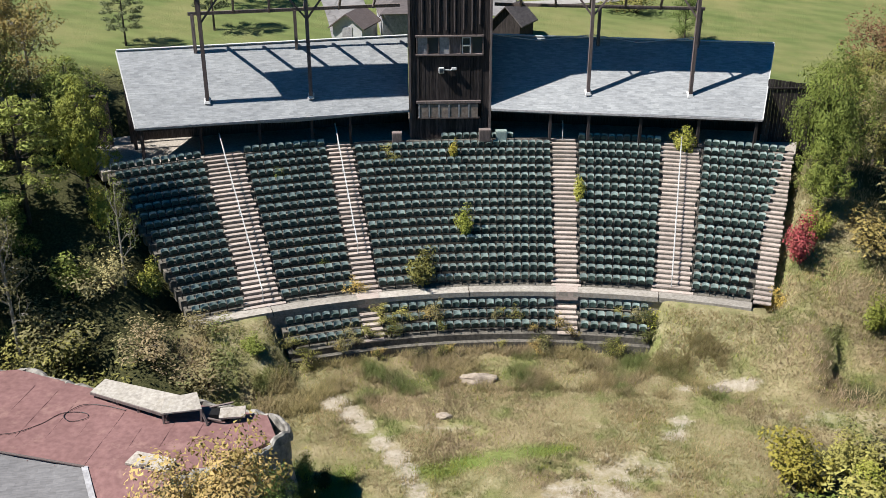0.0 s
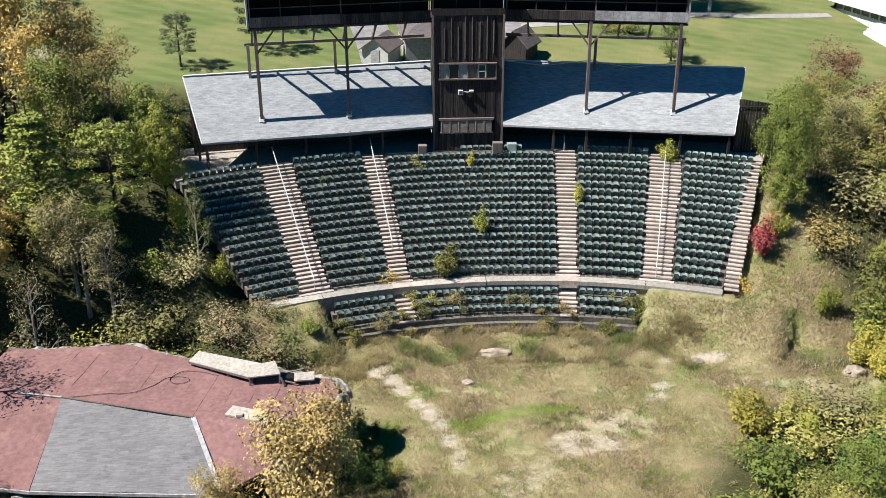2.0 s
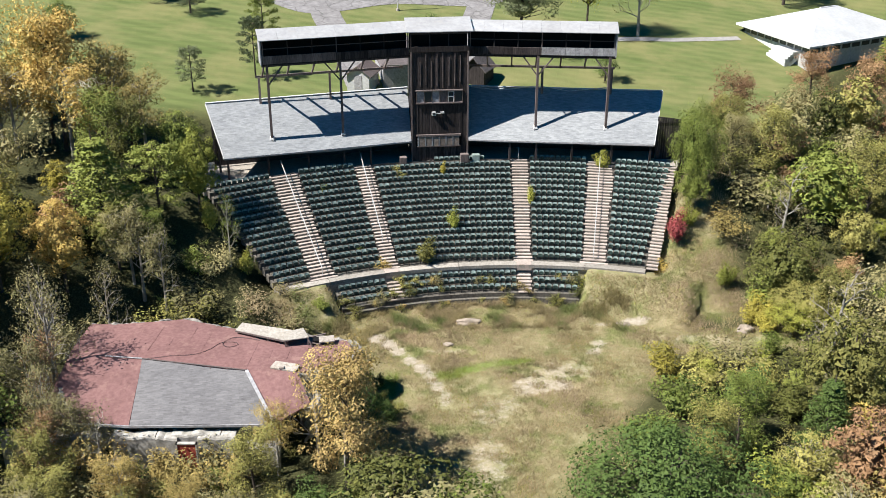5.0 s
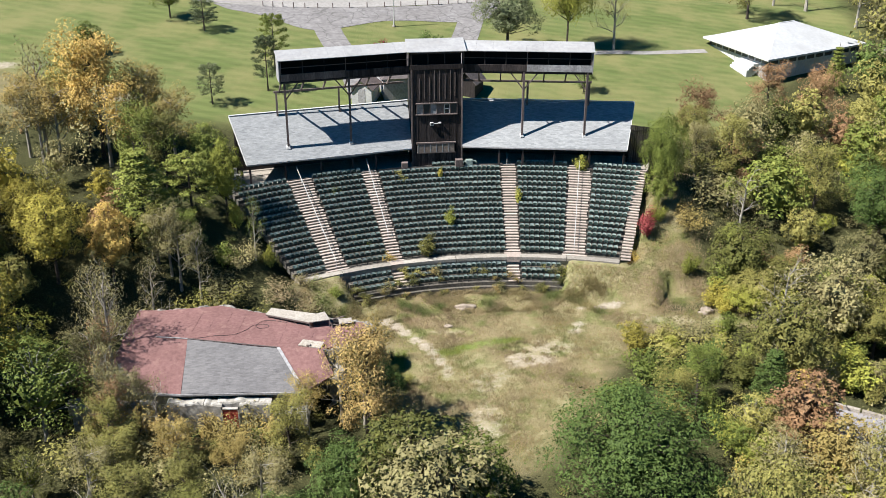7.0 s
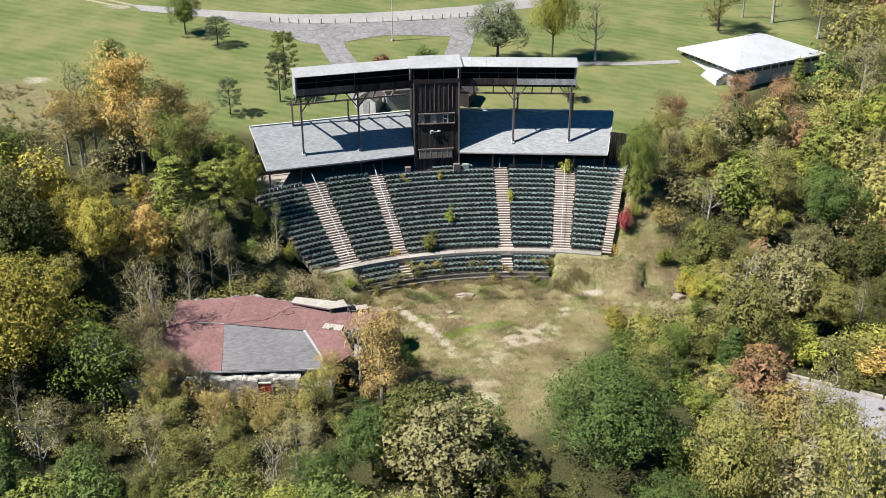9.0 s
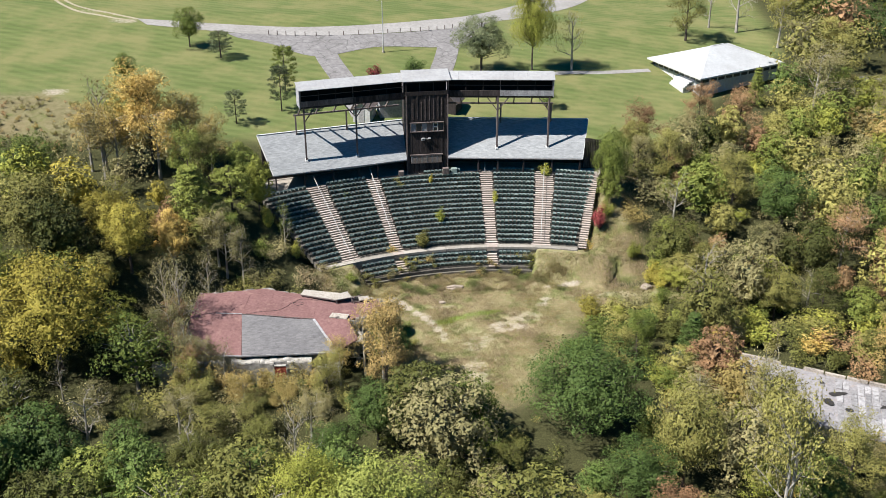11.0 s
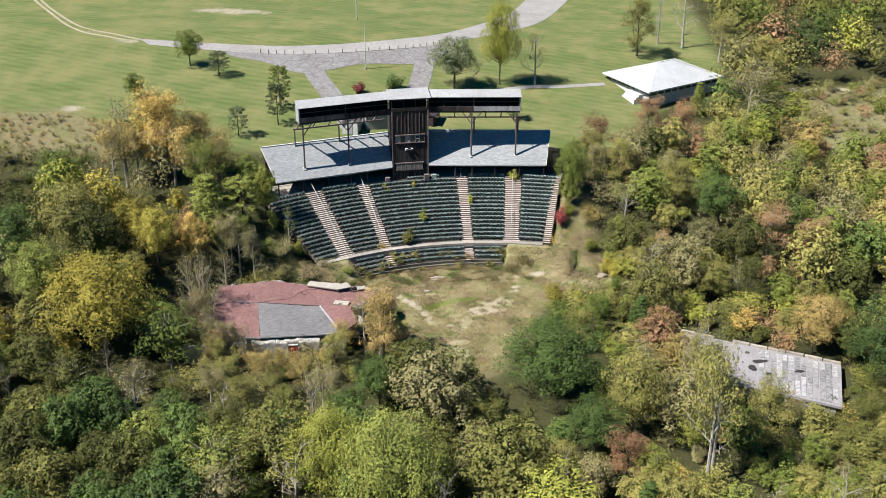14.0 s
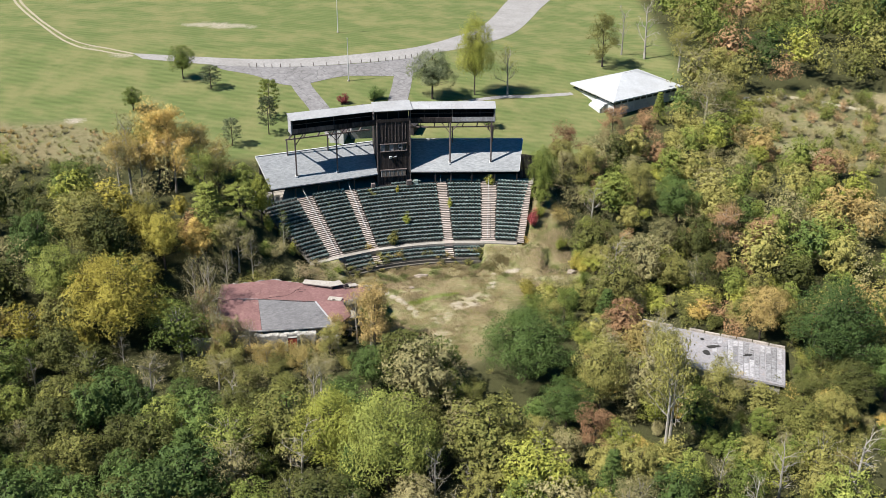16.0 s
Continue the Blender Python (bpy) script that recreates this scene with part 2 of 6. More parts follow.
BOWL = pose(BOWL_X, BOWL_Y, 0, 0, 0, BOWL_TURN)
AISLES = ((-18.3, -15.55), (-9.4, -7.55), (7.4, 9.25), (15.6, 18.4))
BLOCKS = ((-22.7, -18.3), (-15.55, -9.4), (-7.55, 7.4), (9.25, 15.6), (18.4, 23.0))
terrace = thing("seating_terrace", "tiered seating terrace of weathered boards on concrete", "terrace", BOWL, kind="structure")
for i in range(ROWS_UP):
    r, z = ROW_R + i * ROW_D, ROW_Z + i * ROW_H
    part("tier", arc_slab(r - 0.02, r + ROW_D, -22.8 - 0.13 * i, 23.3 + 0.09 * i, z - 0.75, z), shaded_tier_wood, terrace)
part("tier_base", arc_slab(ROW_R - 0.3, ROW_R + 0.9, -22.8, 23.3, -0.6, ROW_Z - 0.05), concrete, terrace)
for j, (a0, a1) in enumerate(((-22.9, -16.5), (-16.42, -8.6), (-8.52, 0.0), (0.08, 8.5), (8.58, 15.9), (15.98, 23.4))):
    part("coping", arc_slab(ROW_R - 0.95, ROW_R + 0.0, a0, a1, ROW_Z - 0.34, ROW_Z + 0.02), coping_mat, terrace, "pale concrete coping along the front wall")
part("front_wall", arc_slab(ROW_R - 0.75, ROW_R - 0.25, -22.8, 23.3, -0.4, ROW_Z - 0.36), concrete, terrace)
for i in range(3):
    r, z = ROW_R - 0.95 - (3 - i) * 0.8, 0.85 + i * 0.4
    part("tier", arc_slab(r, r + 0.82, -15.9, 15.4, z - 1.0, z), shaded_tier_wood, terrace)
part("front_kerb", arc_slab(ROW_R - 3.75, ROW_R - 3.37, -16.0, 15.5, -0.3, 0.42), shaded_tier_wood, terrace)
part("concourse", arc_slab(ROW_R + ROWS_UP * ROW_D, 70.5, -25.2, 24.9, 8.9, ROW_Z + ROWS_UP * ROW_H - 0.25), concrete, terrace, "pale concrete concourse slab behind the top row")


def steps(a0, a1, label, rows, r0, z0, dr, dz, flare=False):
    """A flight of plank steps between two angles, two to a row."""
    st = thing("aisle_stairs", label, "stairs", BOWL, group="aisle stairs")
    w = (a1 - a0)
    for i in range(rows * 2):
        r, z = r0 + i * dr / 2, z0 + i * dz / 2
        j = random.uniform(-0.05, 0.05) * w
        x = 0.35 if flare and i < 2 else 0.0
        me = arc_slab(r - 0.03, r + dr / 2 - 0.06, a0 + j - x, a1 + j + x, z - 0.02, z + 0.07 + random.uniform(-0.015, 0.015), 2.0).mesh("step", step_wood)
        part("step", me, step_wood, st)
        part("riser", arc_slab(r + dr / 2 - 0.06, r + dr / 2 - 0.035, a0 + 0.05, a1 - 0.05, z - 0.25, z + dz / 2 - 0.03, 2.0), shaded_tier_wood, st)
    return st


for k, (a0, a1) in enumerate(AISLES):
    steps(a0 + 0.03, a1 - 0.03, "bleached plank stairs between blocks of green seats", ROWS_UP, ROW_R, ROW_Z, ROW_D, ROW_H, True)
steps(23.45, 24.85, "overgrown plank stairs beside the end block", ROWS_UP, ROW_R, ROW_Z, ROW_D, ROW_H)
for a0, a1 in AISLES[1:3]:
    steps(a0 + 0.05, a1 - 0.05, "short weedy stairs below the front wall", 3, ROW_R - 3.35, 0.85, 0.8, 0.4)
    part("landing", arc_slab(ROW_R - 0.95, ROW_R + 0.02, a0, a1, 2.3, ROW_Z + 0.05), step_wood, terrace)


def handrail(a, i0, i1, label):
    """A pipe rail down the middle of an aisle, on short uprights."""
    rail = thing("handrail", label, "handrail", BOWL, group="aisle handrails")
    def at(i, up):
        return ring(ROW_R + i * ROW_D, a, ROW_Z + i * ROW_H + up)
    part("top_rail", Build().tube([at(i0, 0.9), at((i0 + i1) / 2, 0.93), at(i1, 0.9)], 0.045), rail_mat, rail)
    i = i0
    while i <= i1:
        part("upright", Build().tube([at(i, 0.0), at(i, 0.9)], 0.035), rail_mat, rail)
        i += 3
    return rail


handrail(-16.9, 0.5, 18, "long pale metal handrail down the plank stairs")
handrail(-8.6, 4, 18, "pale metal handrail down the plank stairs")
handrail(16.9, 0.5, 17.5, "long pale metal handrail down the plank stairs")
handrail(8.2, 16.5, 17.6, "short pale metal handrail at the stair head")

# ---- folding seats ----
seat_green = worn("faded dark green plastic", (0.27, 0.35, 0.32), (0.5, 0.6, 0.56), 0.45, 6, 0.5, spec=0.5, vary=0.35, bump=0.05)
# Darker copy of the seat plastic, with the pans' shade in its colour.
shaded_pan_green = worn("shaded dark green plastic", (0.045, 0.08, 0.07), (0.115, 0.18, 0.158), 0.55, 6, 0.5, vary=0.3, bump=0.05)
iron_mat = worn("black iron", (0.012, 0.013, 0.014), (0.05, 0.05, 0.048), 0.7, 6, 1.0, bump=0.1)


def shell(w, h, bow, thick, crown):
    """A moulded panel, bowed sideways, with a rounded top; it stands on z = 0 and faces -y."""
    b, nx, nz = Build(), 4, 3
    for side in (0, 1):
        for j in range(nz + 1):
            for i in range(nx + 1):
                u = 2 * i / nx - 1
                top = h - crown * abs(u) ** 3
                b.v.append((u * w / 2 * (0.94 + 0.06 * math.sin(math.pi * j / nz)), -bow * u * u + thick * side, top * j / nz))
    o, row = (nx + 1) * (nz + 1), nx + 1
    for j in range(nz):
        for i in range(nx):
            a = j * row + i
            b.f += [(a, a + 1, a + row + 1, a + row), (o + a + 1, o + a, o + a + row, o + a + row + 1)]
    for i in range(nx):
        a, t = i, nz * row + i
        b.f += [(a + 1, a, o + a, o + a + 1), (t, t + 1, o + t + 1, o + t)]
    for j in range(nz):
        a, e = j * row, j * row + nx
        b.f += [(a, a + row, o + a + row, o + a), (e + row, e, o + e, o + e + row)]
    return b


back_me = shell(0.51, 0.42, 0.05, 0.05, 0.045).mesh("backrest", seat_green)
pan_me = shell(0.47, 0.4, 0.03, 0.06, 0.04).mesh("seat_pan", shaded_pan_green)
arm = Build()
arm.box(-0.02, 0.02, -0.1, 0.3, 0.0, 0.05).box(-0.02, 0.02, -0.08, 0.0, 0.05, 0.62).box(-0.025, 0.025, -0.36, 0.02, 0.6, 0.64)
arm_me = arm.mesh("standard", iron_mat)
rnd = random.Random(5)


def seat_row(r, z, a0, a1, label, skip=()):
    """A ganged row of folding seats along an arc: each seat has its backrest and its tipped-up pan."""
    row = thing("seat_row", label, "seat row", BOWL, group="rows of folding seats")
    n = max(1, int(radians(a1 - a0) * r / 0.58))
    da = (a1 - a0) / n
    part("beam", arc_slab(r + 0.16, r + 0.22, a0 + 0.05, a1 - 0.05, z + 0.3, z + 0.38, 2.0), iron_mat, row)
    for k in range(n):
        a = a0 + (k + 0.5) * da
        if any(s0 <= a <= s1 for s0, s1 in skip):
            continue
        seat = new("seat")
        seat.parent = row
        x, y, _ = ring(r + 0.2, a)
        seat.matrix_basis = pose(x, y, z, 0, 0, -a + rnd.uniform(-1.5, 1.5))
        back = new("backrest", back_me)
        back.parent = seat
        back.matrix_basis = pose(0, 0.06, 0.4, -17 + rnd.uniform(-3, 3), 0, 0)
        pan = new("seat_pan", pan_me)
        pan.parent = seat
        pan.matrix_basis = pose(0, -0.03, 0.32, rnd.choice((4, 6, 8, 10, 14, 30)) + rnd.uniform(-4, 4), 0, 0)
        if k % 2 == 0:
            st = new("standard", arm_me)
            st.parent = row
            x, y, _ = ring(r + 0.12, a0 + k * da + 0.02)
            st.matrix_basis = pose(x, y, z, 0, 0, -a)
    return row


for i in range(ROWS_UP):
    r, z = ROW_R + i * ROW_D + 0.25, ROW_Z + i * ROW_H
    for k, (a0, a1) in enumerate(BLOCKS):
        gap = ()
        a0, a1 = a0 - (0.13 * i if k == 0 else 0), a1 + (0.085 * i if k == 4 else 0)
        if i == ROWS_UP - 1 and k == 2:
            gap = ((-8, -1.0), (4.6, 8))
        seat_row(r, z, a0 + 0.12, a1 - 0.12, "ganged row of faded dark green folding seats", gap)
for i in range(3):
    r, z = ROW_R - 0.95 - (3 - i) * 0.8 + 0.25, 0.85 + i * 0.4
    for a0, a1 in ((-15.6, -9.5), (-7.4, 7.3), (9.4, 15.2)):
        seat_row(r, z, a0, a1, "weedy row of dark green folding seats below the front wall")

# ---- covered stand behind the seats ----
HALL = pose(HALL_X, HALL_Y, 0, 0, 0, HALL_TURN)
FLOOR_Z = ROW_Z + ROWS_UP * ROW_H - 0.25
EAVE_Z, RIDGE_Z = 12.2, 16.9


def eave_y(x):
    return -0.193 * (abs(x) - 3.26)


def post_y(x):
    return 1.17 - 0.178 * (abs(x) - 3.3)


def roof_z(x, y):
    return EAVE_Z + ((abs(x) - 3.26) * 0.189 + y * 0.982) * 0.818


stand = thing("covered_stand", "long covered stand with grey shingle roofs and dark board walls", "building", HALL)
for s in (-1, 1):
    quad = [(3.3 * s, 0.0), (24.0 * s, -4.0), (26.2 * s, 1.41), (3.3 * s, 5.83)]
    top = [(x, y, roof_z(x, y)) for x, y in quad]
    b, nu, nv = Build(), 14, 6
    for lift in (0.0, -0.22):
        for j in range(nv + 1):
            for i in range(nu + 1):
                u, v = i / nu, j / nv
                p = Vector(top[0]).lerp(Vector(top[1]), u).lerp(Vector(top[3]).lerp(Vector(top[2]), u), v)
                sag = 0.05 * math.sin(u * 9.0 + s) * math.sin(v * 3.1) - (0.16 * (1 - v) * math.exp(-((u - 0.42) / 0.16) ** 2) if s < 0 else 0.05 * (1 - v) * math.sin(u * 6.0))
                b.v.append((p.x, p.y, p.z + lift + sag))
    row, o = nu + 1, (nu + 1) * (nv + 1)
    for j in range(nv):
        for i in range(nu):
            a = j * row + i
            f, g = (a, a + 1, a + row + 1, a + row), (o + a + 1, o + a, o + a + row, o + a + row + 1)
            b.f += [f, g] if s > 0 else [f[::-1], g[::-1]]
    rim = [i for i in range(row)] + [j * row + nu for j in range(1, nv + 1)] + [nv * row + i for i in reversed(range(nu))] + [j * row for j in reversed(range(1, nv))]
    for a, c in zip(rim, rim[1:] + rim[:1]):
        b.f.append((c, a, o + a, o + c) if s > 0 else (a, c, o + c, o + a))
    me = b.mesh("roof", roof_shingle)
    flat_uv(me, (0.982 * s, -0.189, 0), (0.189 * s * 1.29, 0.982 * 1.29, 0))
    roof = part("roof", me, roof_shingle, stand, "silver grey shingle roof sloping towards the seats")
    up = Vector((0, 0, 0.03))
    part("ridge_cap", Build().beam(Vector(top[3]) + up, Vector(top[2]) + up, 0.3, 0.08), white_paint, roof, "white ridge flashing")
    part("eave_trim", Build().beam(Vector(top[0]) + Vector((0, -0.04, -0.1)), Vector(top[1]) + Vector((0, -0.04, -0.1)), 0.07, 0.16), pale_board, roof)
    part("verge_trim", Build().beam(Vector(top[1]) + Vector((0.04 * s, 0, -0.08)), Vector(top[2]) + Vector((0.04 * s, 0, -0.08)), 0.07, 0.18), white_paint, roof)
    part("back_wall", Build().hexa([(3.3 * s, 5.3, 8.0), (25.7 * s, 0.95, 8.0), (25.75 * s, 1.15, 8.0), (3.3 * s, 5.5, 8.0),
                                    (3.3 * s, 5.3, roof_z(3.3, 5.3) - 0.25), (25.7 * s, 0.95, roof_z(25.7, 0.95) - 0.25), (25.75 * s, 1.15, roof_z(25.75, 1.15) - 0.25), (3.3 * s, 5.5, roof_z(3.3, 5.5) - 0.25)]), dark_wood, stand)
    for x, yy in ((8.0, 0.25), (11.0, 0.25), (15.0, 0.25), (19.4, 0.25), (23.7, 0.2), (24.9, 2.9), (25.6, 4.7)):
        y = eave_y(x) + yy
        part("stand_post", Build().box(x * s - 0.11, x * s + 0.11, y - 0.11, y + 0.11, FLOOR_Z, roof_z(x, y) - 0.2), dark_wood, stand)
    part("eave_beam", Build().beam((3.4 * s, 0.25, EAVE_Z - 0.25), (23.8 * s, eave_y(23.8) + 0.25, EAVE_Z - 0.25), 0.15, 0.3), dark_wood, stand)
    for k in range(9):
        x = 4.6 + k * 2.35
        part("rafter", Build().beam((x * s, eave_y(x) + 0.1, roof_z(x, eave_y(x) + 0.1) - 0.32), (x * s + 0.9 * s, eave_y(x) + 5.2, roof_z(x + 0.9, eave_y(x) + 5.2) - 0.32), 0.1, 0.2), dark_wood, stand)

# central control tower
tower = thing("control_tower", "dark board control tower rising through the stand roof", "tower", HALL)
# Backing block in near-black; the dark behind the boards is its colour.
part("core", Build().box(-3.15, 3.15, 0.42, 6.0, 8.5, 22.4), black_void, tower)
for sx in (-1, 1):
    part("side_wall", Build().box(3.16 * sx - 0.03, 3.16 * sx + 0.06 * sx, 0.4, 6.05, 8.5, 22.4), dark_wood, tower)
    part("corner_board", Build().box(3.2 * sx - 0.09, 3.2 * sx + 0.09, 0.2, 0.42, 9.0, 22.4), grey_wood, tower, "grey weathered corner board")
k, x = 0, -3.08
while x < 3.05:
    w = random.uniform(0.2, 0.34)
    x1 = min(x + w, 3.1)
    spans = ((8.9, 22.35),) if abs((x + x1) / 2) > 2.62 else ((8.9, 11.35), (12.85, 16.5), (18.05, 22.35))
    for z0, z1 in spans:
        d = random.uniform(0, 0.035)
        part("board", Build().box(x, x1 - 0.02, 0.33 - d, 0.41, z0, z1 + random.uniform(-0.06, 0.02)), dark_wood, tower)
    x = x1
for x in (-2.2, -1.55, -0.9, -0.3, 0.35, 1.05, 1.7, 2.3):
    part("batten", Build().box(x - 0.04, x + 0.04, 0.25, 0.33, random.uniform(18.2, 18.9), random.uniform(21.2, 22.3)), grey_wood, tower, "pale split batten")
band = new("window_band")
band.parent = tower
for z in (16.52, 17.98):
    part("window_rail", Build().box(-2.72, 2.6, 0.12, 0.4, z - 0.06, z + 0.07), grey_wood, band)
for i, (fill, d) in enumerate(((pale_board, 0.3), (glass_mat, 0.38), (pale_board, 0.27), (grey_wood, 0.32), (glass_mat, 0.38), (glass_mat, 0.38))):
    x0 = -2.6 + i * 0.86
    part("pane", Build().box(x0 + 0.05, x0 + 0.8, d, d + 0.03, 16.6, 17.9), fill, band)
    part("mullion", Build().box(x0 - 0.05, x0 + 0.03, 0.2, 0.4, 16.58, 17.92), grey_wood, band)
part("mullion", Build().box(2.52, 2.62, 0.2, 0.4, 16.58, 17.92), grey_wood, band)
part("sash", Build().box(0.92, 1.62, 0.22, 0.3, 17.18, 17.28).box(0.92, 1.0, 0.22, 0.3, 16.62, 17.88).box(1.54, 1.62, 0.22, 0.3, 16.62, 17.88).box(0.92, 1.62, 0.22, 0.3, 17.8, 17.88), white_paint, band, "white window sash")
plywood = worn("tan plywood", (0.22, 0.17, 0.14), (0.46, 0.38, 0.32), 0.85, 3, 1.6, vary=0.3)
hatch = new("hatch_band")
hatch.parent = tower
part("hatch_head", Build().box(-2.72, 2.45, 0.07, 0.4, 12.62, 12.82), grey_wood, hatch)
part("hatch_sill", Build().box(-2.6, 2.35, 0.1, 0.4, 11.36, 11.46), grey_wood, hatch)
for i in range(6):
    x0 = -2.5 + i * 0.8
    part("hatch_panel", Build().box(x0 + 0.05, x0 + 0.72, 0.12, 0.36, 11.48, 12.56), plywood, hatch, "brown plywood hatch")
    part("hatch_stud", Build().box(x0 - 0.04, x0 + 0.05, 0.09, 0.4, 11.46, 12.6), pale_board, hatch)
lampset = thing("wall_floodlight", "white floodlight on an arm on the dark tower boards", "floodlight", HALL @ pose(-0.7, 0.3, 15.3))
part("lamp_case", soften(Build().box(-0.22, 0.22, -0.28, 0.0, -0.22, 0.22).mesh("lamp_case", white_paint)), white_paint, lampset)
part("lamp_face", Build().box(-0.15, 0.15, -0.3, -0.27, -0.15, 0.15), glass_mat, lampset)
part("arm", Build().tube([(0.2, -0.12, 0.05), (0.7, -0.12, 0.0), (1.0, -0.12, 0.1)], 0.05), white_paint, lampset)
part("second_head", soften(Build().box(0.8, 1.2, -0.25, -0.02, 0.02, 0.2).mesh("second_head", white_paint)), white_paint, lampset)

# lighting gallery on posts
gallery = thing("lighting_gallery", "raised dark timber lighting gallery with a pale metal roof", "gallery", HALL)
G0, G1 = 21.75, 24.45
for s in (-1, 1):
    def at(x, back, z):
        """A place by the distance along a wing, the distance behind its front and the height."""
        return (s * (x + 0.175 * back), post_y(x) + 0.985 * back, z)
    for x in (11.03, 18.9):
        part("front_post", Build().box(s * x - 0.13, s * x + 0.13, post_y(x) - 0.02, post_y(x) + 0.24, roof_z(x, post_y(x)) - 0.1, G0), brown_wood, gallery, "tall brown timber post")
        z = roof_z(x, post_y(x))
        part("post_flashing", Build().add([(s * x - 0.26, post_y(x) - 0.12, z + 0.01), (s * x + 0.26, post_y(x) - 0.12, z + 0.01), (s * x + 0.26, post_y(x) + 0.34, z + 0.36), (s * x - 0.26, post_y(x) + 0.34, z + 0.36), (s * x - 0.15, post_y(x) - 0.05, z + 0.22), (s * x + 0.15, post_y(x) - 0.05, z + 0.22), (s * x + 0.15, post_y(x) + 0.27, z + 0.46), (s * x - 0.15, post_y(x) + 0.27, z + 0.46)],
             [(3, 2, 1, 0), (4, 5, 6, 7), (0, 1, 5, 4), (1, 2, 6, 5), (2, 3, 7, 6), (3, 0, 4, 7)]), white_paint, gallery, "white flashing at the foot of a post")
        for e in (-1, 1):
            if x > 15 and e > 0:
                continue
            part("knee_brace", Build().beam((s * x, post_y(x) + 0.15, G0 - 2.3), at(x + 1.7 * e, 0.15, G0 - 0.1), 0.12, 0.14), brown_wood, gallery)
        rx, ry, _ = at(x + 0.6, 3.9, 0)
        part("rear_post", Build().box(rx - 0.12, rx + 0.12, ry - 0.12, ry + 0.12, roof_z(rx, ry) - 0.1, 19.5), grey_wood, gallery)
    part("rear_beam", Build().beam(at(3.2, 3.9, 19.55), at(19.8, 3.9, 19.55), 0.14, 0.26), grey_wood, gallery)
    for i in range(6):
        x = 5.35 + i * 2.75
        part("strut", Build().beam(at(x, 4.1, 19.45), at(x, 0.9, G0 - 0.02), 0.16, 0.24), grey_wood, gallery, "grey sloping strut")
    part("front_beam", Build().beam(at(3.2, 0.12, G0 - 0.02), at(19.45, 0.12, G0 - 0.02), 0.2, 0.34), dark_wood, gallery)
    part("deck", Build().hexa([at(3.2, 0.0, G0), at(19.4, 0.0, G0), at(19.4, 2.0, G0), at(3.2, 2.0, G0), at(3.2, 0.0, G0 + 0.15), at(19.4, 0.0, G0 + 0.15), at(19.4, 2.0, G0 + 0.15), at(3.2, 2.0, G0 + 0.15)]), dark_wood, gallery)
    # Rear sheet painted near-black for the shade in the open band.
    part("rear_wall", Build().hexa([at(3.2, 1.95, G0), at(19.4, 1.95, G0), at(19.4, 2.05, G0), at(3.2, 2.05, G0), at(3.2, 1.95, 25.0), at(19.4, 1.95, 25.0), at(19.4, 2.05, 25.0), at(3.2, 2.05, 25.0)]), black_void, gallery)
    part("end_wall", Build().hexa([at(19.36, -0.1, G0), at(19.5, -0.1, G0), at(19.5, 2.1, G0), at(19.36, 2.1, G0), at(19.36, -0.1, 24.38), at(19.5, -0.1, 24.38), at(19.5, 2.1, 25.05), at(19.36, 2.1, 25.05)]), pale_board, gallery, "pale grey board end wall")
    x = 3.4
    while x < 19.3:
        w = random.uniform(0.45, 0.6)
        x1 = min(x + w, 19.35)
        pale = x > 11.2
        fill = (pale_board if s > 0 else grey_wood) if pale else dark_wood
        d = random.uniform(0, 0.03)
        part("board", Build().hexa([at(x, -0.05 - d, G0 + 0.12), at(x1 - 0.015, -0.05 - d, G0 + 0.12), at(x1 - 0.015, 0.0, G0 + 0.12), at(x, 0.0, G0 + 0.12), at(x, -0.05 - d, G0 + (1.0 if pale else 0.92)), at(x1 - 0.015, -0.05 - d, G0 + (1.0 if pale else 0.92)), at(x1 - 0.015, 0.0, G0 + 0.95), at(x, 0.0, G0 + 0.95)]), fill, gallery)
        x = x1
    for i in range(7):
        x = 3.5 + i * 2.62
        part("stud", Build().beam(at(x, 0.05, G0 + 0.9), at(x, 0.05, G1 - 0.1), 0.1, 0.1), dark_wood if i % 3 else grey_wood, gallery)
    part("mid_rail", Build().beam(at(3.3, 0.3, 23.45), at(19.3, 0.3, 23.45), 0.06, 0.08), grey_wood, gallery)
    for i in range(8):
        xa, xb = 2.9 + i * 2.09, 2.9 + (i + 1) * 2.09 - 0.01
        q = [at(xa, -0.35, G1 - 0.02), at(xb, -0.35, G1 - 0.02), at(xb, 2.25, 25.15), at(xa, 2.25, 25.15)]
        part("roof_sheet", Build().hexa([*q, *[(a, c, z + 0.06 + 0.004 * (i % 2)) for a, c, z in q]]), sheet_metal, gallery, "pale metal roof sheet")
part("mid_roof", Build().hexa([(-3.7, 0.0, G1 + 0.12), (3.7, 0.0, G1 + 0.12), (3.7, 3.4, 25.47), (-3.7, 3.4, 25.47), (-3.7, 0.0, G1 + 0.2), (3.7, 0.0, G1 + 0.2), (3.7, 3.4, 25.55), (-3.7, 3.4, 25.55)]), sheet_metal, gallery, "raised pale metal roof over the tower")
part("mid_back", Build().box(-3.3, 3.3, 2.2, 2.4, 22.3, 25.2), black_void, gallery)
part("mid_sill", Build().box(-3.3, 3.3, 0.22, 0.45, 22.35, 22.95), dark_wood, gallery)
part("mid_head", Build().box(-3.3, 3.3, 0.3, 0.42, 24.3, 24.62), dark_wood, gallery)
for x in (-3.2, -1.1, 1.0, 3.2):
    part("stud", Build().box(x - 0.06, x + 0.06, 0.3, 0.42, 22.9, 24.4), dark_wood, gallery)
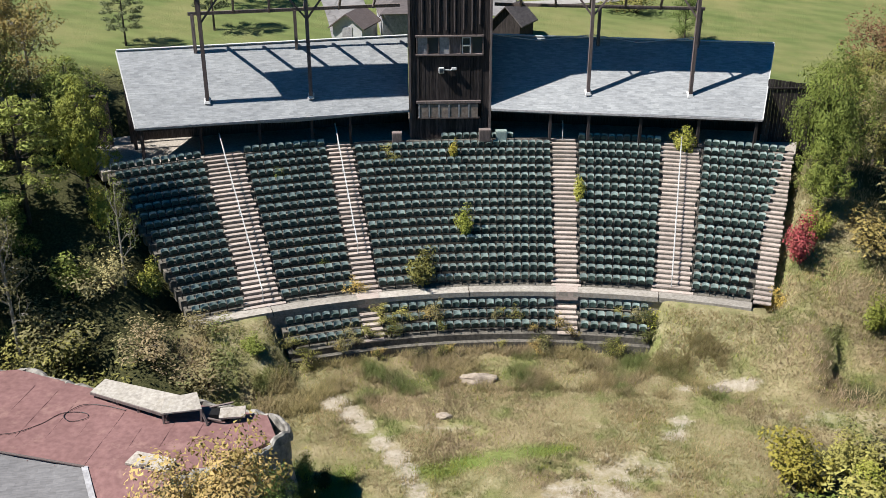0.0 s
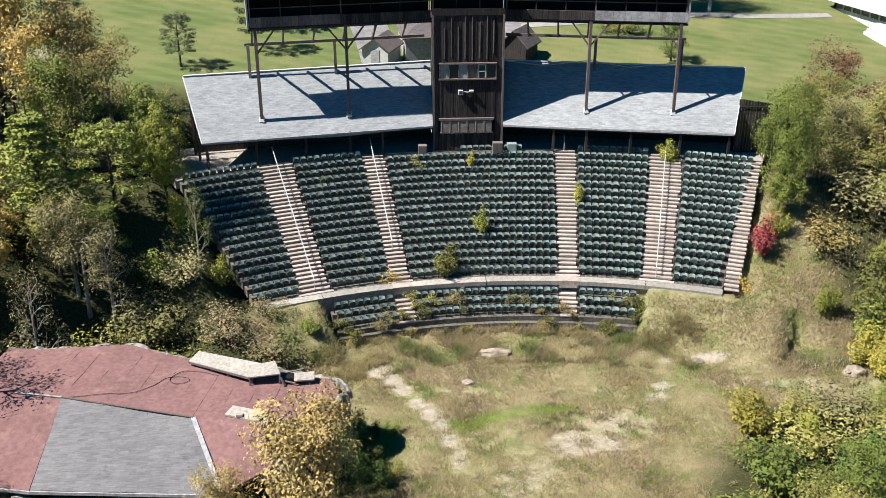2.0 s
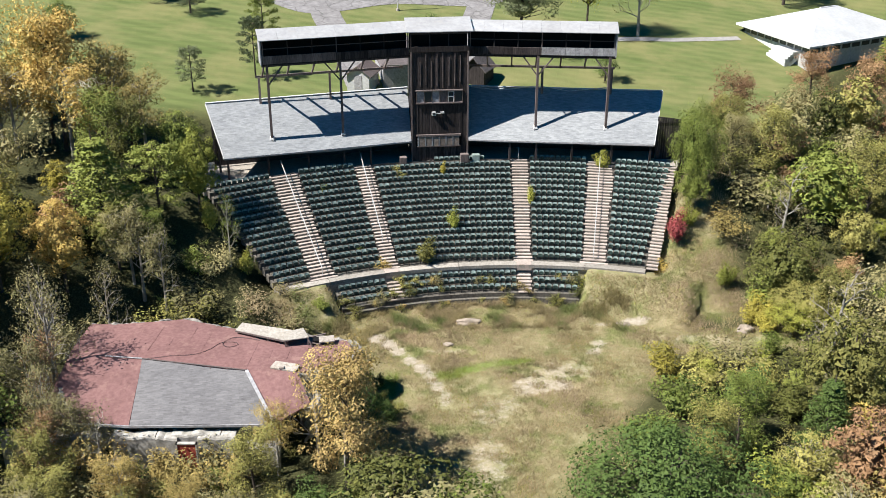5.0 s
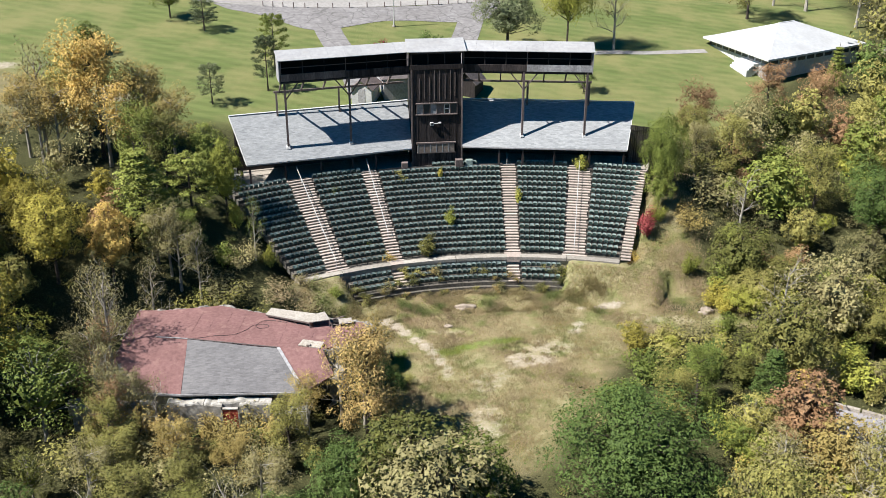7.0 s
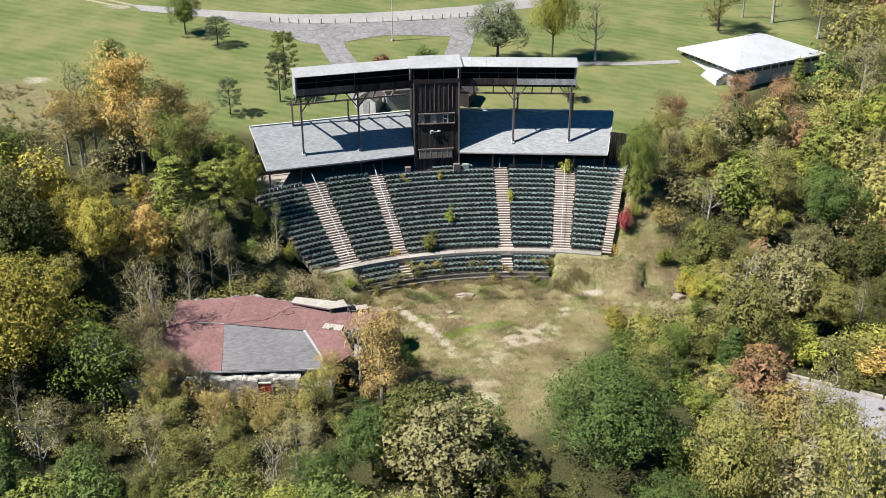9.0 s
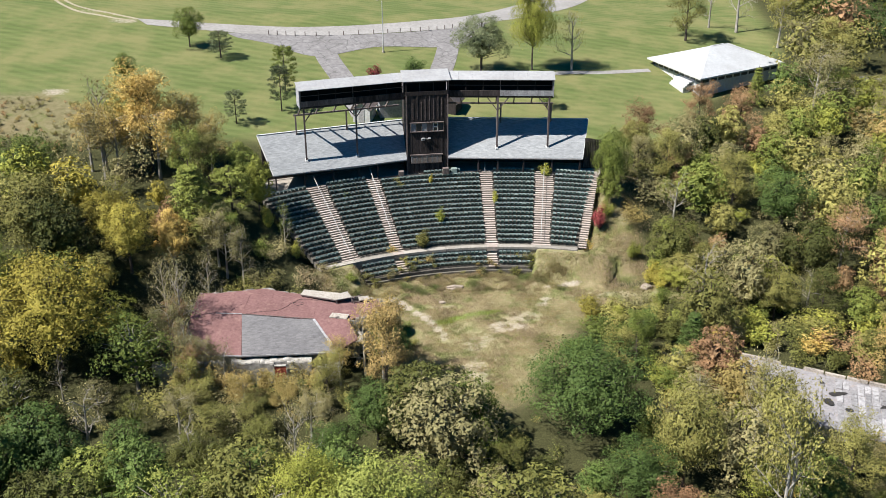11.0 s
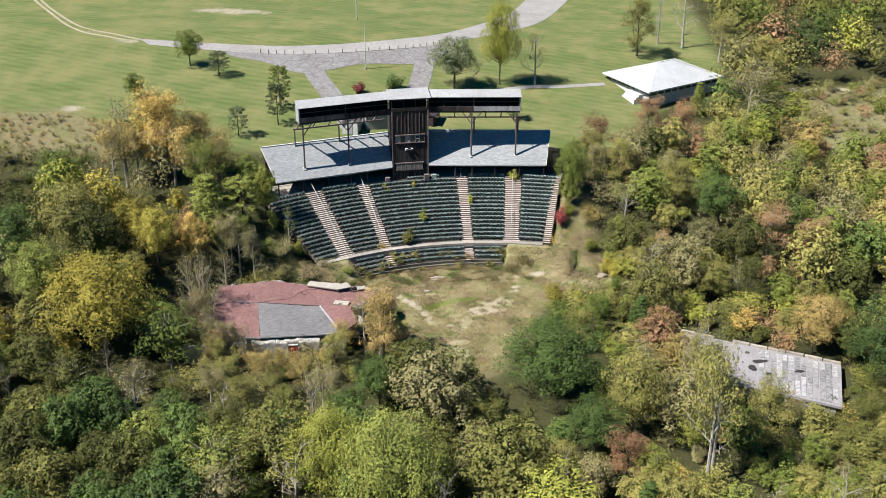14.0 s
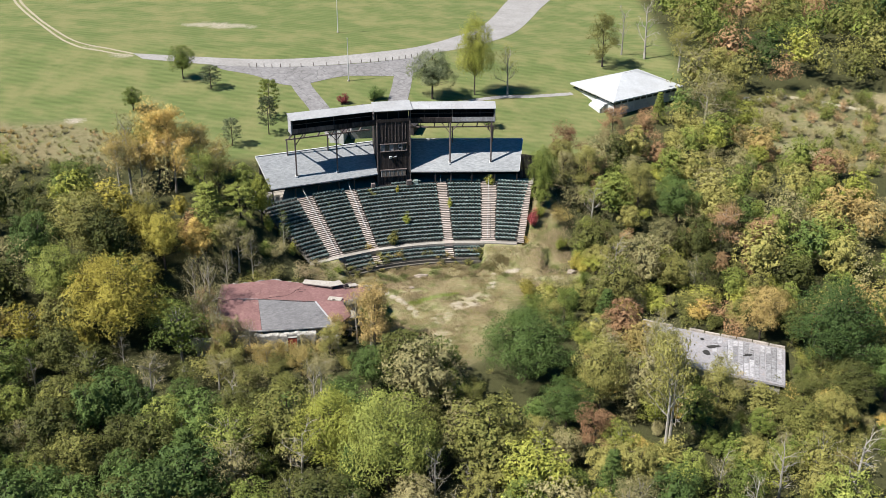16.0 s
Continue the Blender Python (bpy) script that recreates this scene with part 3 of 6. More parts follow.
garland = thing("slack_cable", "slack pale cable hung along the back of the shingle roof", "cable", HALL)
knots = [(3.4, 4.6, 17.2), (7.5, 4.0, 16.75), (11.9, 3.9, 17.2), (15.5, 3.0, 16.7), (20.0, 2.4, 17.2)]
pts = []
for (xa, ya, za), (xb, yb, zb) in zip(knots, knots[1:]):
    pts += [(xa + (xb - xa) * t, ya + (yb - ya) * t, za + (zb - za) * t) for t in (0, 0.25, 0.5, 0.75)]
part("cable", Build().tube(pts + [knots[-1]], 0.04, 5), white_paint, garland)
for x, y, w, h, m, label in ((2.75, -0.75, 0.95, 1.1, grey_wood, "grey steel service cabinet on the concourse"), (4.1, -0.5, 0.9, 0.9, seat_green, "green steel service cabinet on the concourse"), (-4.3, -0.6, 0.8, 0.9, grey_wood, "grey steel service cabinet on the concourse")):
    cab = thing("service_cabinet", label, "cabinet", HALL @ pose(x, y, FLOOR_Z))
    part("case", soften(Build().box(-w / 2, w / 2, -0.3, 0.3, 0.08, h).mesh("case", m)), m, cab)
    part("plinth", Build().box(-w / 2 + 0.04, w / 2 - 0.04, -0.25, 0.25, 0, 0.08), iron_mat, cab)
    part("door", Build().box(-w / 2 + 0.06, w / 2 - 0.06, -0.325, -0.3, 0.15, h - 0.08), m, cab)

wing = thing("board_fence", "dark board fence closing the end of the stand", "fence")
for i in range(12):
    x = -32.6 + i * 0.27
    part("fence_board", Build().box(x, x + 0.25, 77.5, 77.54, 8.5, 13.75 + random.uniform(-0.04, 0.04)), dark_wood, wing)
part("fence_rail", Build().box(-32.6, -29.36, 77.42, 77.5, 13.6, 13.72), grey_wood, wing)
part("fence_rail", Build().box(-32.6, -29.36, 77.55, 77.62, 11.6, 11.72), grey_wood, wing)

wing = thing("board_fence", "dark board fence closing the end of the stand", "fence")
for i in range(17):
    x = 22.4 + i * 0.27
    part("fence_board", Build().box(x, x + 0.25, 80.6, 80.64, 8.0, 14.75 - 0.03 * i + random.uniform(-0.04, 0.04)), dark_wood, wing)
part("fence_rail", Build().box(22.4, 26.98, 80.52, 80.6, 14.0, 14.12), dark_wood, wing)
part("fence_rail", Build().box(22.4, 26.98, 80.65, 80.72, 11.6, 11.72), grey_wood, wing)

# ---- ground ----
def axis(lo, a, b, hi, fine, coarse, far):
    """Grid lines: fine from a to b, coarse to lo and hi, then ever wider out to the horizon."""
    out, v = [], a
    while v < b:
        out.append(v)
        v += fine
    while v < hi:
        out.append(v)
        v += coarse
    step = coarse
    while v < far:
        out.append(v)
        step *= 1.5
        v += step
    low, v, step = [], a - fine, coarse
    while v > -far:
        low.append(v)
        if v < lo:
            step *= 1.5
        v -= step
    return low[::-1] + out


DIRT = ((14.2, 58.5, 1.7, 0.55, 1.0), (16.7, 58.9, 1.7, 0.6, 1.0), (12.5, 54.7, 1.0, 0.8, 0.85), (11.9, 53.2, 0.9, 0.8, 0.8),
        (-8.7, 55.8, 1.1, 1.0, 1.0), (-7.8, 54.7, 1.0, 1.0, 1.0), (-6.8, 53.4, 0.9, 1.1, 0.95), (-5.7, 51.9, 0.9, 1.2, 0.9), (-4.6, 50.4, 0.85, 1.2, 0.85), (-3.8, 48.8, 0.8, 1.3, 0.8), (-3.1, 47.3, 0.8, 1.4, 0.75), (-2.4, 45.0, 0.8, 1.8, 0.7),
        (8.5, 49.8, 4.2, 1.9, 0.66), (6.2, 47.4, 3.0, 1.9, 0.72), (-1.8, 53.3, 3.6, 0.9, 0.58), (1.6, 43.8, 2.8, 2.6, 0.55), (0.6, 36.5, 2.8, 3.6, 0.58), (24.0, 55.4, 8.0, 1.6, 0.5),
        (-48.0, 97.5, 5.0, 2.0, 0.8), (-41.2, 173.4, 12.0, 4.5, 0.72), (-67.0, 106.5, 3.0, 1.4, 0.8), (-62.0, 141.6, 5.0, 1.5, 0.65), (-70.0, 146.5, 4.0, 2.2, 0.5))
GREEN = ((-2.2, 49.1, 1.5, 0.7), (-0.2, 50.0, 1.8, 0.7), (1.6, 50.7, 1.8, 0.6), (3.4, 51.2, 1.6, 0.5), (5.0, 51.6, 1.2, 0.4), (-7.6, 47.0, 1.0, 3.0))


def blob(x, y, spots, wob):
    m = 0.0
    for cx, cy, rx, ry, *full in spots:
        d = math.hypot((x - cx) / rx, (y - cy) / ry) + wob
        m = max(m, ease((1.5 - d) / 1.1) * (full[0] if full else 1.0))
    return m


def open_field(x, y):
    """1 in the clearing before the seats, 0 in the woods."""
    left = -19.0 if y > 58 else -19.0 + (58 - y) * 1.05 if y > 50 else -10.6 + (50 - y) * 0.3
    right = 24.0 if y > 60 else 24.0 - (60 - y) * 0.62
    right = max(right, 4.5)
    wob = 1.5 * noise.noise(Vector((x * 0.15, y * 0.15, 3.0)))
    m = ease((x - left + wob) / 4 + 0.5) * ease((right - x + wob) / 4 + 0.5) * ease((y - 27) / 6)
    bank = ease((x - 20) / 3) * ease((30 - x) / 4) * ease((y - 58) / 3) * ease((77 - y) / 5)
    lane = ease((x - 18) / 3) * ease((3.2 - abs(y - 55 - 0.05 * (x - 25))) / 2) * ease((42 - x) / 6)
    hill = ease((x - 76) / 8) * ease((y - 80) / 10) * ease((124 - y) / 4) * (0.5 + 0.5 * noise.noise(Vector((x * 0.08, y * 0.08, 6.0))) + 0.05)
    west = 0.6 * ease((-54 - x) / 6) * ease((y - 86) / 4)
    return min(1.0, max(m, bank, lane, hill, west))


def lawn_mask(x, y):
    edge = 87 + min(max(0.0, -44 - x) * 0.7, 17) + 2.0 * noise.noise(Vector((x * 0.07, y * 0.07, 9.0)))
    m = ease((y - edge) / 5)
    r = 42 + 0.95 * max(0.0, y - 100) if y < 135 else 75.3 + 0.2 * (y - 135)
    return m * ease((r - x + 3) / 6)


xs, ys = axis(-125, -20, 26, 125, 0.62, 1.6, 2600), axis(-60, 33, 75, 235, 0.62, 1.6, 2600)
nx, ny = len(xs), len(ys)
verts = [(x, y, sheet_z(x, y) + 0.12 * noise.noise(Vector((x * 0.25, y * 0.25, 0))) * (1 - lawn_mask(x, y))) for y in ys for x in xs]
faces = [(j * nx + i, j * nx + i + 1, (j + 1) * nx + i + 1, (j + 1) * nx + i) for j in range(ny - 1) for i in range(nx - 1)]
gme = bpy.data.meshes.new("ground")
gme.from_pydata(verts, [], faces)
cover = gme.color_attributes.new("cover", "FLOAT_COLOR", "POINT")
vals = np.zeros((len(verts), 4), dtype=np.float32)
for k, (x, y, z) in enumerate(verts):
    if abs(x) < 160 and -60 < y < 260:
        w = 0.5 * noise.noise(Vector((x * 0.35, y * 0.35, 5.0)))
        vals[k] = (lawn_mask(x, y), open_field(x, y), blob(x, y, DIRT, w), blob(x, y, GREEN, w))
    else:
        vals[k] = (1.0 if y > 100 and x < 70 else 0.0, 0, 0, 0)
cover.data.foreach_set("color", vals.ravel())
gme.polygons.foreach_set("use_smooth", [True] * len(faces))

soil = mat("grass and soil", (0.2, 0.2, 0.1), 0.95, 0, 0.1)
n = Nodes(soil)
att = n.add("ShaderNodeAttribute")
att.attribute_name = "cover"
sep = n.add("ShaderNodeSeparateColor")
n.link(att.outputs["Color"], sep.inputs[0])
pos = n.world()
fine, mid, wide = n.noise(pos, 6.0, 6, 0.7), n.noise(pos, 0.9, 6, 0.65), n.noise(pos, 0.12, 5, 0.6)
litter = n.ramp(fine, (0.3, (0.02, 0.022, 0.01)), (0.52, (0.055, 0.056, 0.023)), (0.72, (0.115, 0.105, 0.05)))
dry = n.ramp(mid, (0.28, (0.15, 0.15, 0.065)), (0.5, (0.28, 0.25, 0.135)), (0.72, (0.4, 0.345, 0.22)))
dry = n.mix(n.ramp(fine, (0.3, 0.0), (0.7, 0.6)), dry, n.mix(1.0, dry, (0.6, 0.66, 0.5), "MULTIPLY"))
dry = n.mix(n.ramp(wide, (0.4, 0.0), (0.62, 0.45)), dry, (0.33, 0.24, 0.14))
dry = n.mix(n.ramp(n.noise(pos, 0.23, 5, 0.7), (0.52, 0.0), (0.66, 0.7)), dry, (0.17, 0.2, 0.055))
sm = n.add("ShaderNodeMapping")
sm.inputs["Rotation"].default_value, sm.inputs["Scale"].default_value = (0, 0, radians(14)), (0.025, 0.9, 1)
n.link(pos, sm.inputs[0])
stripes = n.noise(sm.outputs[0], 0.9, 3, 0.5)
mown = n.ramp(stripes, (0.36, (0.108, 0.138, 0.046)), (0.64, (0.142, 0.166, 0.061)))
wave = n.add("ShaderNodeTexWave")
wm = n.add("ShaderNodeMapping")
wm.inputs["Rotation"].default_value = (0, 0, radians(-68))
n.link(pos, wm.inputs[0])
n.link(wm.outputs[0], wave.inputs["Vector"])
wave.inputs["Scale"].default_value, wave.inputs["Distortion"].default_value, wave.inputs["Detail Scale"].default_value = 0.15, 1.6, 0.25
mown = n.mix(1.0, mown, n.ramp(wave.outputs["Fac"], (0.2, 0.91), (0.8, 1.06)), "MULTIPLY")
mown = n.mix(n.ramp(wide, (0.42, 0.0), (0.64, 0.75)), mown, (0.215, 0.2, 0.088))
mown = n.mix(n.ramp(fine, (0.35, 0.0), (0.75, 0.35)), mown, n.mix(1.0, mown, (0.72, 0.78, 0.6), "MULTIPLY"))
bare = n.ramp(n.noise(pos, 2.2, 6, 0.7), (0.3, (0.27, 0.225, 0.165)), (0.7, (0.46, 0.405, 0.33)))
lush = n.ramp(mid, (0.3, (0.1, 0.155, 0.03)), (0.7, (0.2, 0.235, 0.065)))
c = n.mix(sep.outputs[1], litter, dry)
c = n.mix(sep.outputs[0], c, mown)
c = n.mix(att.outputs["Alpha"], c, lush)
crumb = n.math("ADD", sep.outputs[2], n.math("MULTIPLY", n.math("SUBTRACT", n.noise(pos, 2.2, 7, 0.8), 0.5), 1.3))
c = n.mix(n.ramp(crumb, (0.42, 0.0), (0.82, 0.92)), c, bare)
n.colour(c)
n.bump(n.math("ADD", fine, mid), 0.9, 0.12)
gme.materials.append(soil)
ground = tagged(new("ground", gme), "dry rough grass arena, mown lawn and woodland floor", "ground", kind="structure")

# ---- roads and paths ----
asphalt = worn("cracked pale asphalt", (0.2, 0.19, 0.19), (0.33, 0.315, 0.31), 0.95, 1.2, 0.2, vary=0.0, stain=(0.15, 0.14, 0.14))
n = Nodes(asphalt)
crack = n.add("ShaderNodeTexVoronoi")
crack.feature = "DISTANCE_TO_EDGE"
crack.inputs["Scale"].default_value = 0.34
wob = n.add("ShaderNodeMix")
wob.data_type = "RGBA"
wob.inputs[0].default_value = 0.7
warp = n.add("ShaderNodeTexNoise")
warp.inputs["Scale"].default_value, warp.inputs["Detail"].default_value = 0.5, 4
n.link(n.world(), warp.inputs["Vector"])
n.link(n.world(), wob.inputs[6])
n.link(n.mix(1.0, n.world(), n.mix(1.0, warp.outputs["Color"], (2.2, 2.2, 2.2), "MULTIPLY"), "ADD"), wob.inputs[7])
n.link(wob.outputs[2], crack.inputs["Vector"])
base = n.b.inputs["Base Color"].links[0].from_socket
n.colour(n.mix(n.ramp(crack.outputs["Distance"], (0.012, 0.45), (0.04, 0.0)), base, (0.07, 0.068, 0.06)))
pale_road = worn("sun-bleached road", (0.3, 0.285, 0.27), (0.42, 0.4, 0.38), 0.95, 1.5, 0.15, vary=0.0)
track_mat = worn("dusty wheel track", (0.32, 0.28, 0.18), (0.5, 0.45, 0.33), 0.95, 3, 0.4, vary=0.0)


def curve_pts(knots, n=10):
    """A smooth line through the knots."""
    P = [Vector(k) for k in knots]
    P = [P[0] * 2 - P[1], *P, P[-1] * 2 - P[-2]]
    out = []
    for a, b, c, d in zip(P, P[1:], P[2:], P[3:]):
        for i in range(n):
            t = i / n
            out.append(0.5 * ((2 * b) + (c - a) * t + (2 * a - 5 * b + 4 * c - d) * t * t + (3 * b - a - 3 * c + d) * t ** 3))
    return out + [P[-2]]


def ribbon(left, right, lift, across=4):
    """A road surface between two edge lines, draped on the land."""
    b = Build()
    k = across + 1
    for p, q in zip(left, right):
        for j in range(k):
            m = p.lerp(q, j / across)
            b.v.append((m.x, m.y, land(m.x, m.y) + lift))
    for i in range(len(left) - 1):
        for j in range(across):
            a = i * k + j
            b.f.append((a, a + k, a + k + 1, a + 1))
    return b


def lane(knots, width, lift):
    mid_line = curve_pts(knots)
    l, r = [], []
    for i, p in enumerate(mid_line):
        d = (mid_line[min(i + 1, len(mid_line) - 1)] - mid_line[max(i - 1, 0)]).normalized()
        s = Vector((-d.y, d.x)) * width / 2
        l.append(p + s), r.append(p - s)
    return ribbon(l, r, lift)


upper = [(-59.7, 142.9), (-37.7, 141.2), (-24.3, 141.4), (-7.7, 145.0), (7.1, 151.2), (20.9, 165.2), (33.4, 184.5), (48.2, 223.7), (60, 252)]
lower = [(-57.0, 139.6), (-36.5, 136.6), (-22.5, 136.8), (-5.2, 140.2), (10.6, 145.6), (25.5, 156.5), (40.4, 174.5), (57.5, 214), (72, 246)]
part_road = new("road", ribbon(curve_pts(upper), curve_pts(lower), 0.07).mesh("road", pale_road))
tagged(part_road, "sun-bleached curving park road across the lawn", "road", kind="structure")
plaza = new("plaza", ribbon(curve_pts([(-41, 136.8), (-28.0, 136.6), (-15, 137.9), (-4, 140.3), (6, 143.6), (14, 147.6)]), curve_pts([(-38, 134.2), (-31, 131.4), (-22.0, 126.0), (-10.0, 131.8), (2.0, 132.6), (8.0, 135.4)]), 0.05).mesh("plaza", asphalt))
tagged(plaza, "cracked grey asphalt forecourt", "road", kind="structure")
drive_a = new("driveway", lane([(-21, 131), (-19.4, 124), (-16.5, 115.0), (-14.5, 108), (-12.6, 100)], 4.6, 0.06).mesh("driveway", asphalt))
tagged(drive_a, "cracked grey asphalt drive towards the stand", "road", kind="structure")
drive_b = new("driveway", lane([(5, 136.5), (3.4, 127), (1.6, 118), (0.5, 110)], 4.4, 0.06).mesh("driveway", asphalt))
tagged(drive_b, "cracked grey asphalt drive towards the stand", "road", kind="structure")
footpath = new("footpath", lane([(3, 114), (14, 117.5), (25.4, 121.4), (34, 122.3), (44.2, 124.2)], 1.5, 0.05).mesh("footpath", pale_road))
tagged(footpath, "pale narrow footpath leading to the pavilion", "path", kind="structure")
for dx in (-0.75, 0.75):
    tr = new("wheel_track", lane([(-59.5, 142.0 + dx), (-66 + dx, 144.6 + dx), (-74.6 + dx, 149.5 + dx), (-85 + dx, 167.5), (-93 + dx, 184), (-100.4 + dx, 202.4), (-108 + dx, 228)], 0.7, 0.05).mesh("wheel_track", track_mat))
    tagged(tr, "pale dirt wheel track over the grass", "path", kind="structure")
trail = new("hill_trail", lane([(89, 120), (96, 121.5), (104, 118), (112, 113)], 1.6, 0.08).mesh("hill_trail", track_mat))
tagged(trail, "pale dirt trail on the overgrown hillside", "path", kind="structure")
bank = thing("dirt_mound", "pale rubble heap at the head of the trail", "rubble", pose(88.5, 120, land(88.5, 120)))
for k in range(7):
    me = bmesh.new()
    bmesh.ops.create_icosphere(me, subdivisions=2, radius=random.uniform(0.5, 1.0))
    for v in me.verts:
        v.co *= 1 + 0.3 * noise.noise(v.co * 1.7 + Vector((k, 0, 0)))
        v.co.z *= 0.6
    d = bpy.data.meshes.new("boulder")
    me.to_mesh(d)
    me.free()
    d.materials.append(rock_mat)
    ob = part("boulder", d, rock_mat, bank)
    ob.location = (random.uniform(-2, 2), random.uniform(-1.5, 1.5), 0.2)

post_me = Build().tube([(0, 0, -0.2), (0, 0, 0.95)], 0.09, 6).mesh("post_shaft", grey_wood)
cap_me = Build().tube([(0, 0, 0.95), (0, 0, 1.0)], [0.09, 0.05], 6).mesh("post_cap", pale_board)
edge = curve_pts([(-34, 136.5), (-22.5, 136.6), (-5.2, 140.0), (6.0, 143.4), (15, 148.6)], 12)
run, last = 0.0, edge[0]
for p in edge[1:]:
    run += (p - last).length
    last = p
    if run > 1.7:
        run = 0.0
        bol = thing("road_bollard", "short grey timber bollard along the road edge", "bollard", pose(p.x, p.y, land(p.x, p.y)), group="road edge bollards")
        part("shaft", post_me, grey_wood, bol)
        part("cap", cap_me, pale_board, bol)


def pole(x, y, h, label, lamp):
    z = land(x, y)
    po = thing("lamp_post" if lamp else "flag_pole", label, "pole", pose(x, y, z))
    part("shaft", Build().tube([(0, 0, 0), (0, 0, h * 0.5), (0, 0, h)], [0.13, 0.1, 0.07], 8), rail_mat, po)
    part("foot", Build().tube([(0, 0, 0), (0, 0, 0.3)], [0.3, 0.26], 10), concrete, po)
    if lamp:
        part("arm", Build().tube([(0, 0, h - 0.1), (1.0, -0.2, h + 0.2), (1.9, -0.4, h + 0.1)], 0.06), rail_mat, po)
        part("lamp_head", soften(Build().box(1.6, 2.6, -0.65, -0.2, h - 0.05, h + 0.2).mesh("lamp_head", white_paint), 0.05), white_paint, po)
        part("lamp_head", soften(Build().box(-1.4, -0.5, -0.2, 0.25, h + 0.3, h + 0.5).mesh("lamp_head", white_paint), 0.05), white_paint, po)
        part("arm", Build().tube([(0, 0, h - 0.1), (-0.6, 0, h + 0.4)], 0.06), rail_mat, po)
    else:
        part("finial", Build().tube([(0, 0, h), (0, 0, h + 0.18)], [0.12, 0.03], 6), rail_mat, po)


pole(-8.9, 129.2, 10.0, "slim white flag pole on the grass island", False)
pole(-9.8, 168.1, 10.0, "tall twin-headed lamp post on the lawn", True)

# ---- open pavilion on the lawn ----
pav = thing("pavilion", "low white hip-roofed pavilion with dark window openings", "pavilion")
PL, PF, PR, PB = Vector((44.5, 127.8)), Vector((50.3, 111.0)), Vector((70.7, 122.0)), Vector((64.9, 138.8))
cen = (PL + PF + PR + PB) / 4
ez = 15.5
ap = [cen + (PR - PF) * 0.08, cen - (PR - PF) * 0.08]
top = [(p.x, p.y, 18.6) for p in ap]
cor = [(p.x, p.y, ez) for p in (PL, PF, PR, PB)]
part("roof_slope", Build().add([cor[0], cor[1], top[1]], [(0, 1, 2)]), white_metal, pav)
part("roof_slope", Build().add([cor[1], cor[2], top[0], top[1]], [(0, 1, 2, 3)]), white_metal, pav)
part("roof_slope", Build().add([cor[2], cor[3], top[0]], [(0, 1, 2)]), white_metal, pav)
part("roof_slope", Build().add([cor[3], cor[0], top[1], top[0]], [(0, 1, 2, 3)]), white_metal, pav)
for a, b2 in zip(cor, cor[1:] + cor[:1]):
    part("fascia", Build().beam((a[0], a[1], ez - 0.1), (b2[0], b2[1], ez - 0.1), 0.08, 0.3), white_paint, pav)
part("ridge", Build().beam(top[0], top[1], 0.25, 0.1), white_paint, pav)
inner = [cen + (p - cen) * 0.9 for p in (PL, PF, PR, PB)]
gz = 11.6
for a, b2, n_open in ((inner[0], inner[1], 9), (inner[1], inner[2], 10), (inner[2], inner[3], 9), (inner[3], inner[0], 10)):
    part("low_wall", Build().beam((a.x, a.y, gz + 1.2), (b2.x, b2.y, gz + 1.2), 0.2, 3.0), white_paint, pav)
    part("glazing", Build().beam((a.x, a.y, 14.2), (b2.x, b2.y, 14.2), 0.06, 1.9), glass_mat, pav, "dark window strip")
    for i in range(n_open + 1):
        p = a.lerp(b2, i / n_open)
        part("wall_post", Build().box(p.x - 0.13, p.x + 0.13, p.y - 0.13, p.y + 0.13, gz, ez), white_paint, pav)
st = thing("entrance_steps", "white concrete steps and landing beside the pavilion", "steps")
for i in range(4):
    d = (PF - PL).normalized()
    o = Vector((-d.y, d.x)) * -1
    p = PL + d * 10 + o * (-0.5 + 0.4 * i)
    q = p + d * 4.5
    zz = land(p.x, p.y) + 1.3 - 0.3 * i
    part("step", Build().beam((p.x, p.y, zz - 0.6), (q.x, q.y, zz - 0.6), 1.2, 1.2), white_paint, st)

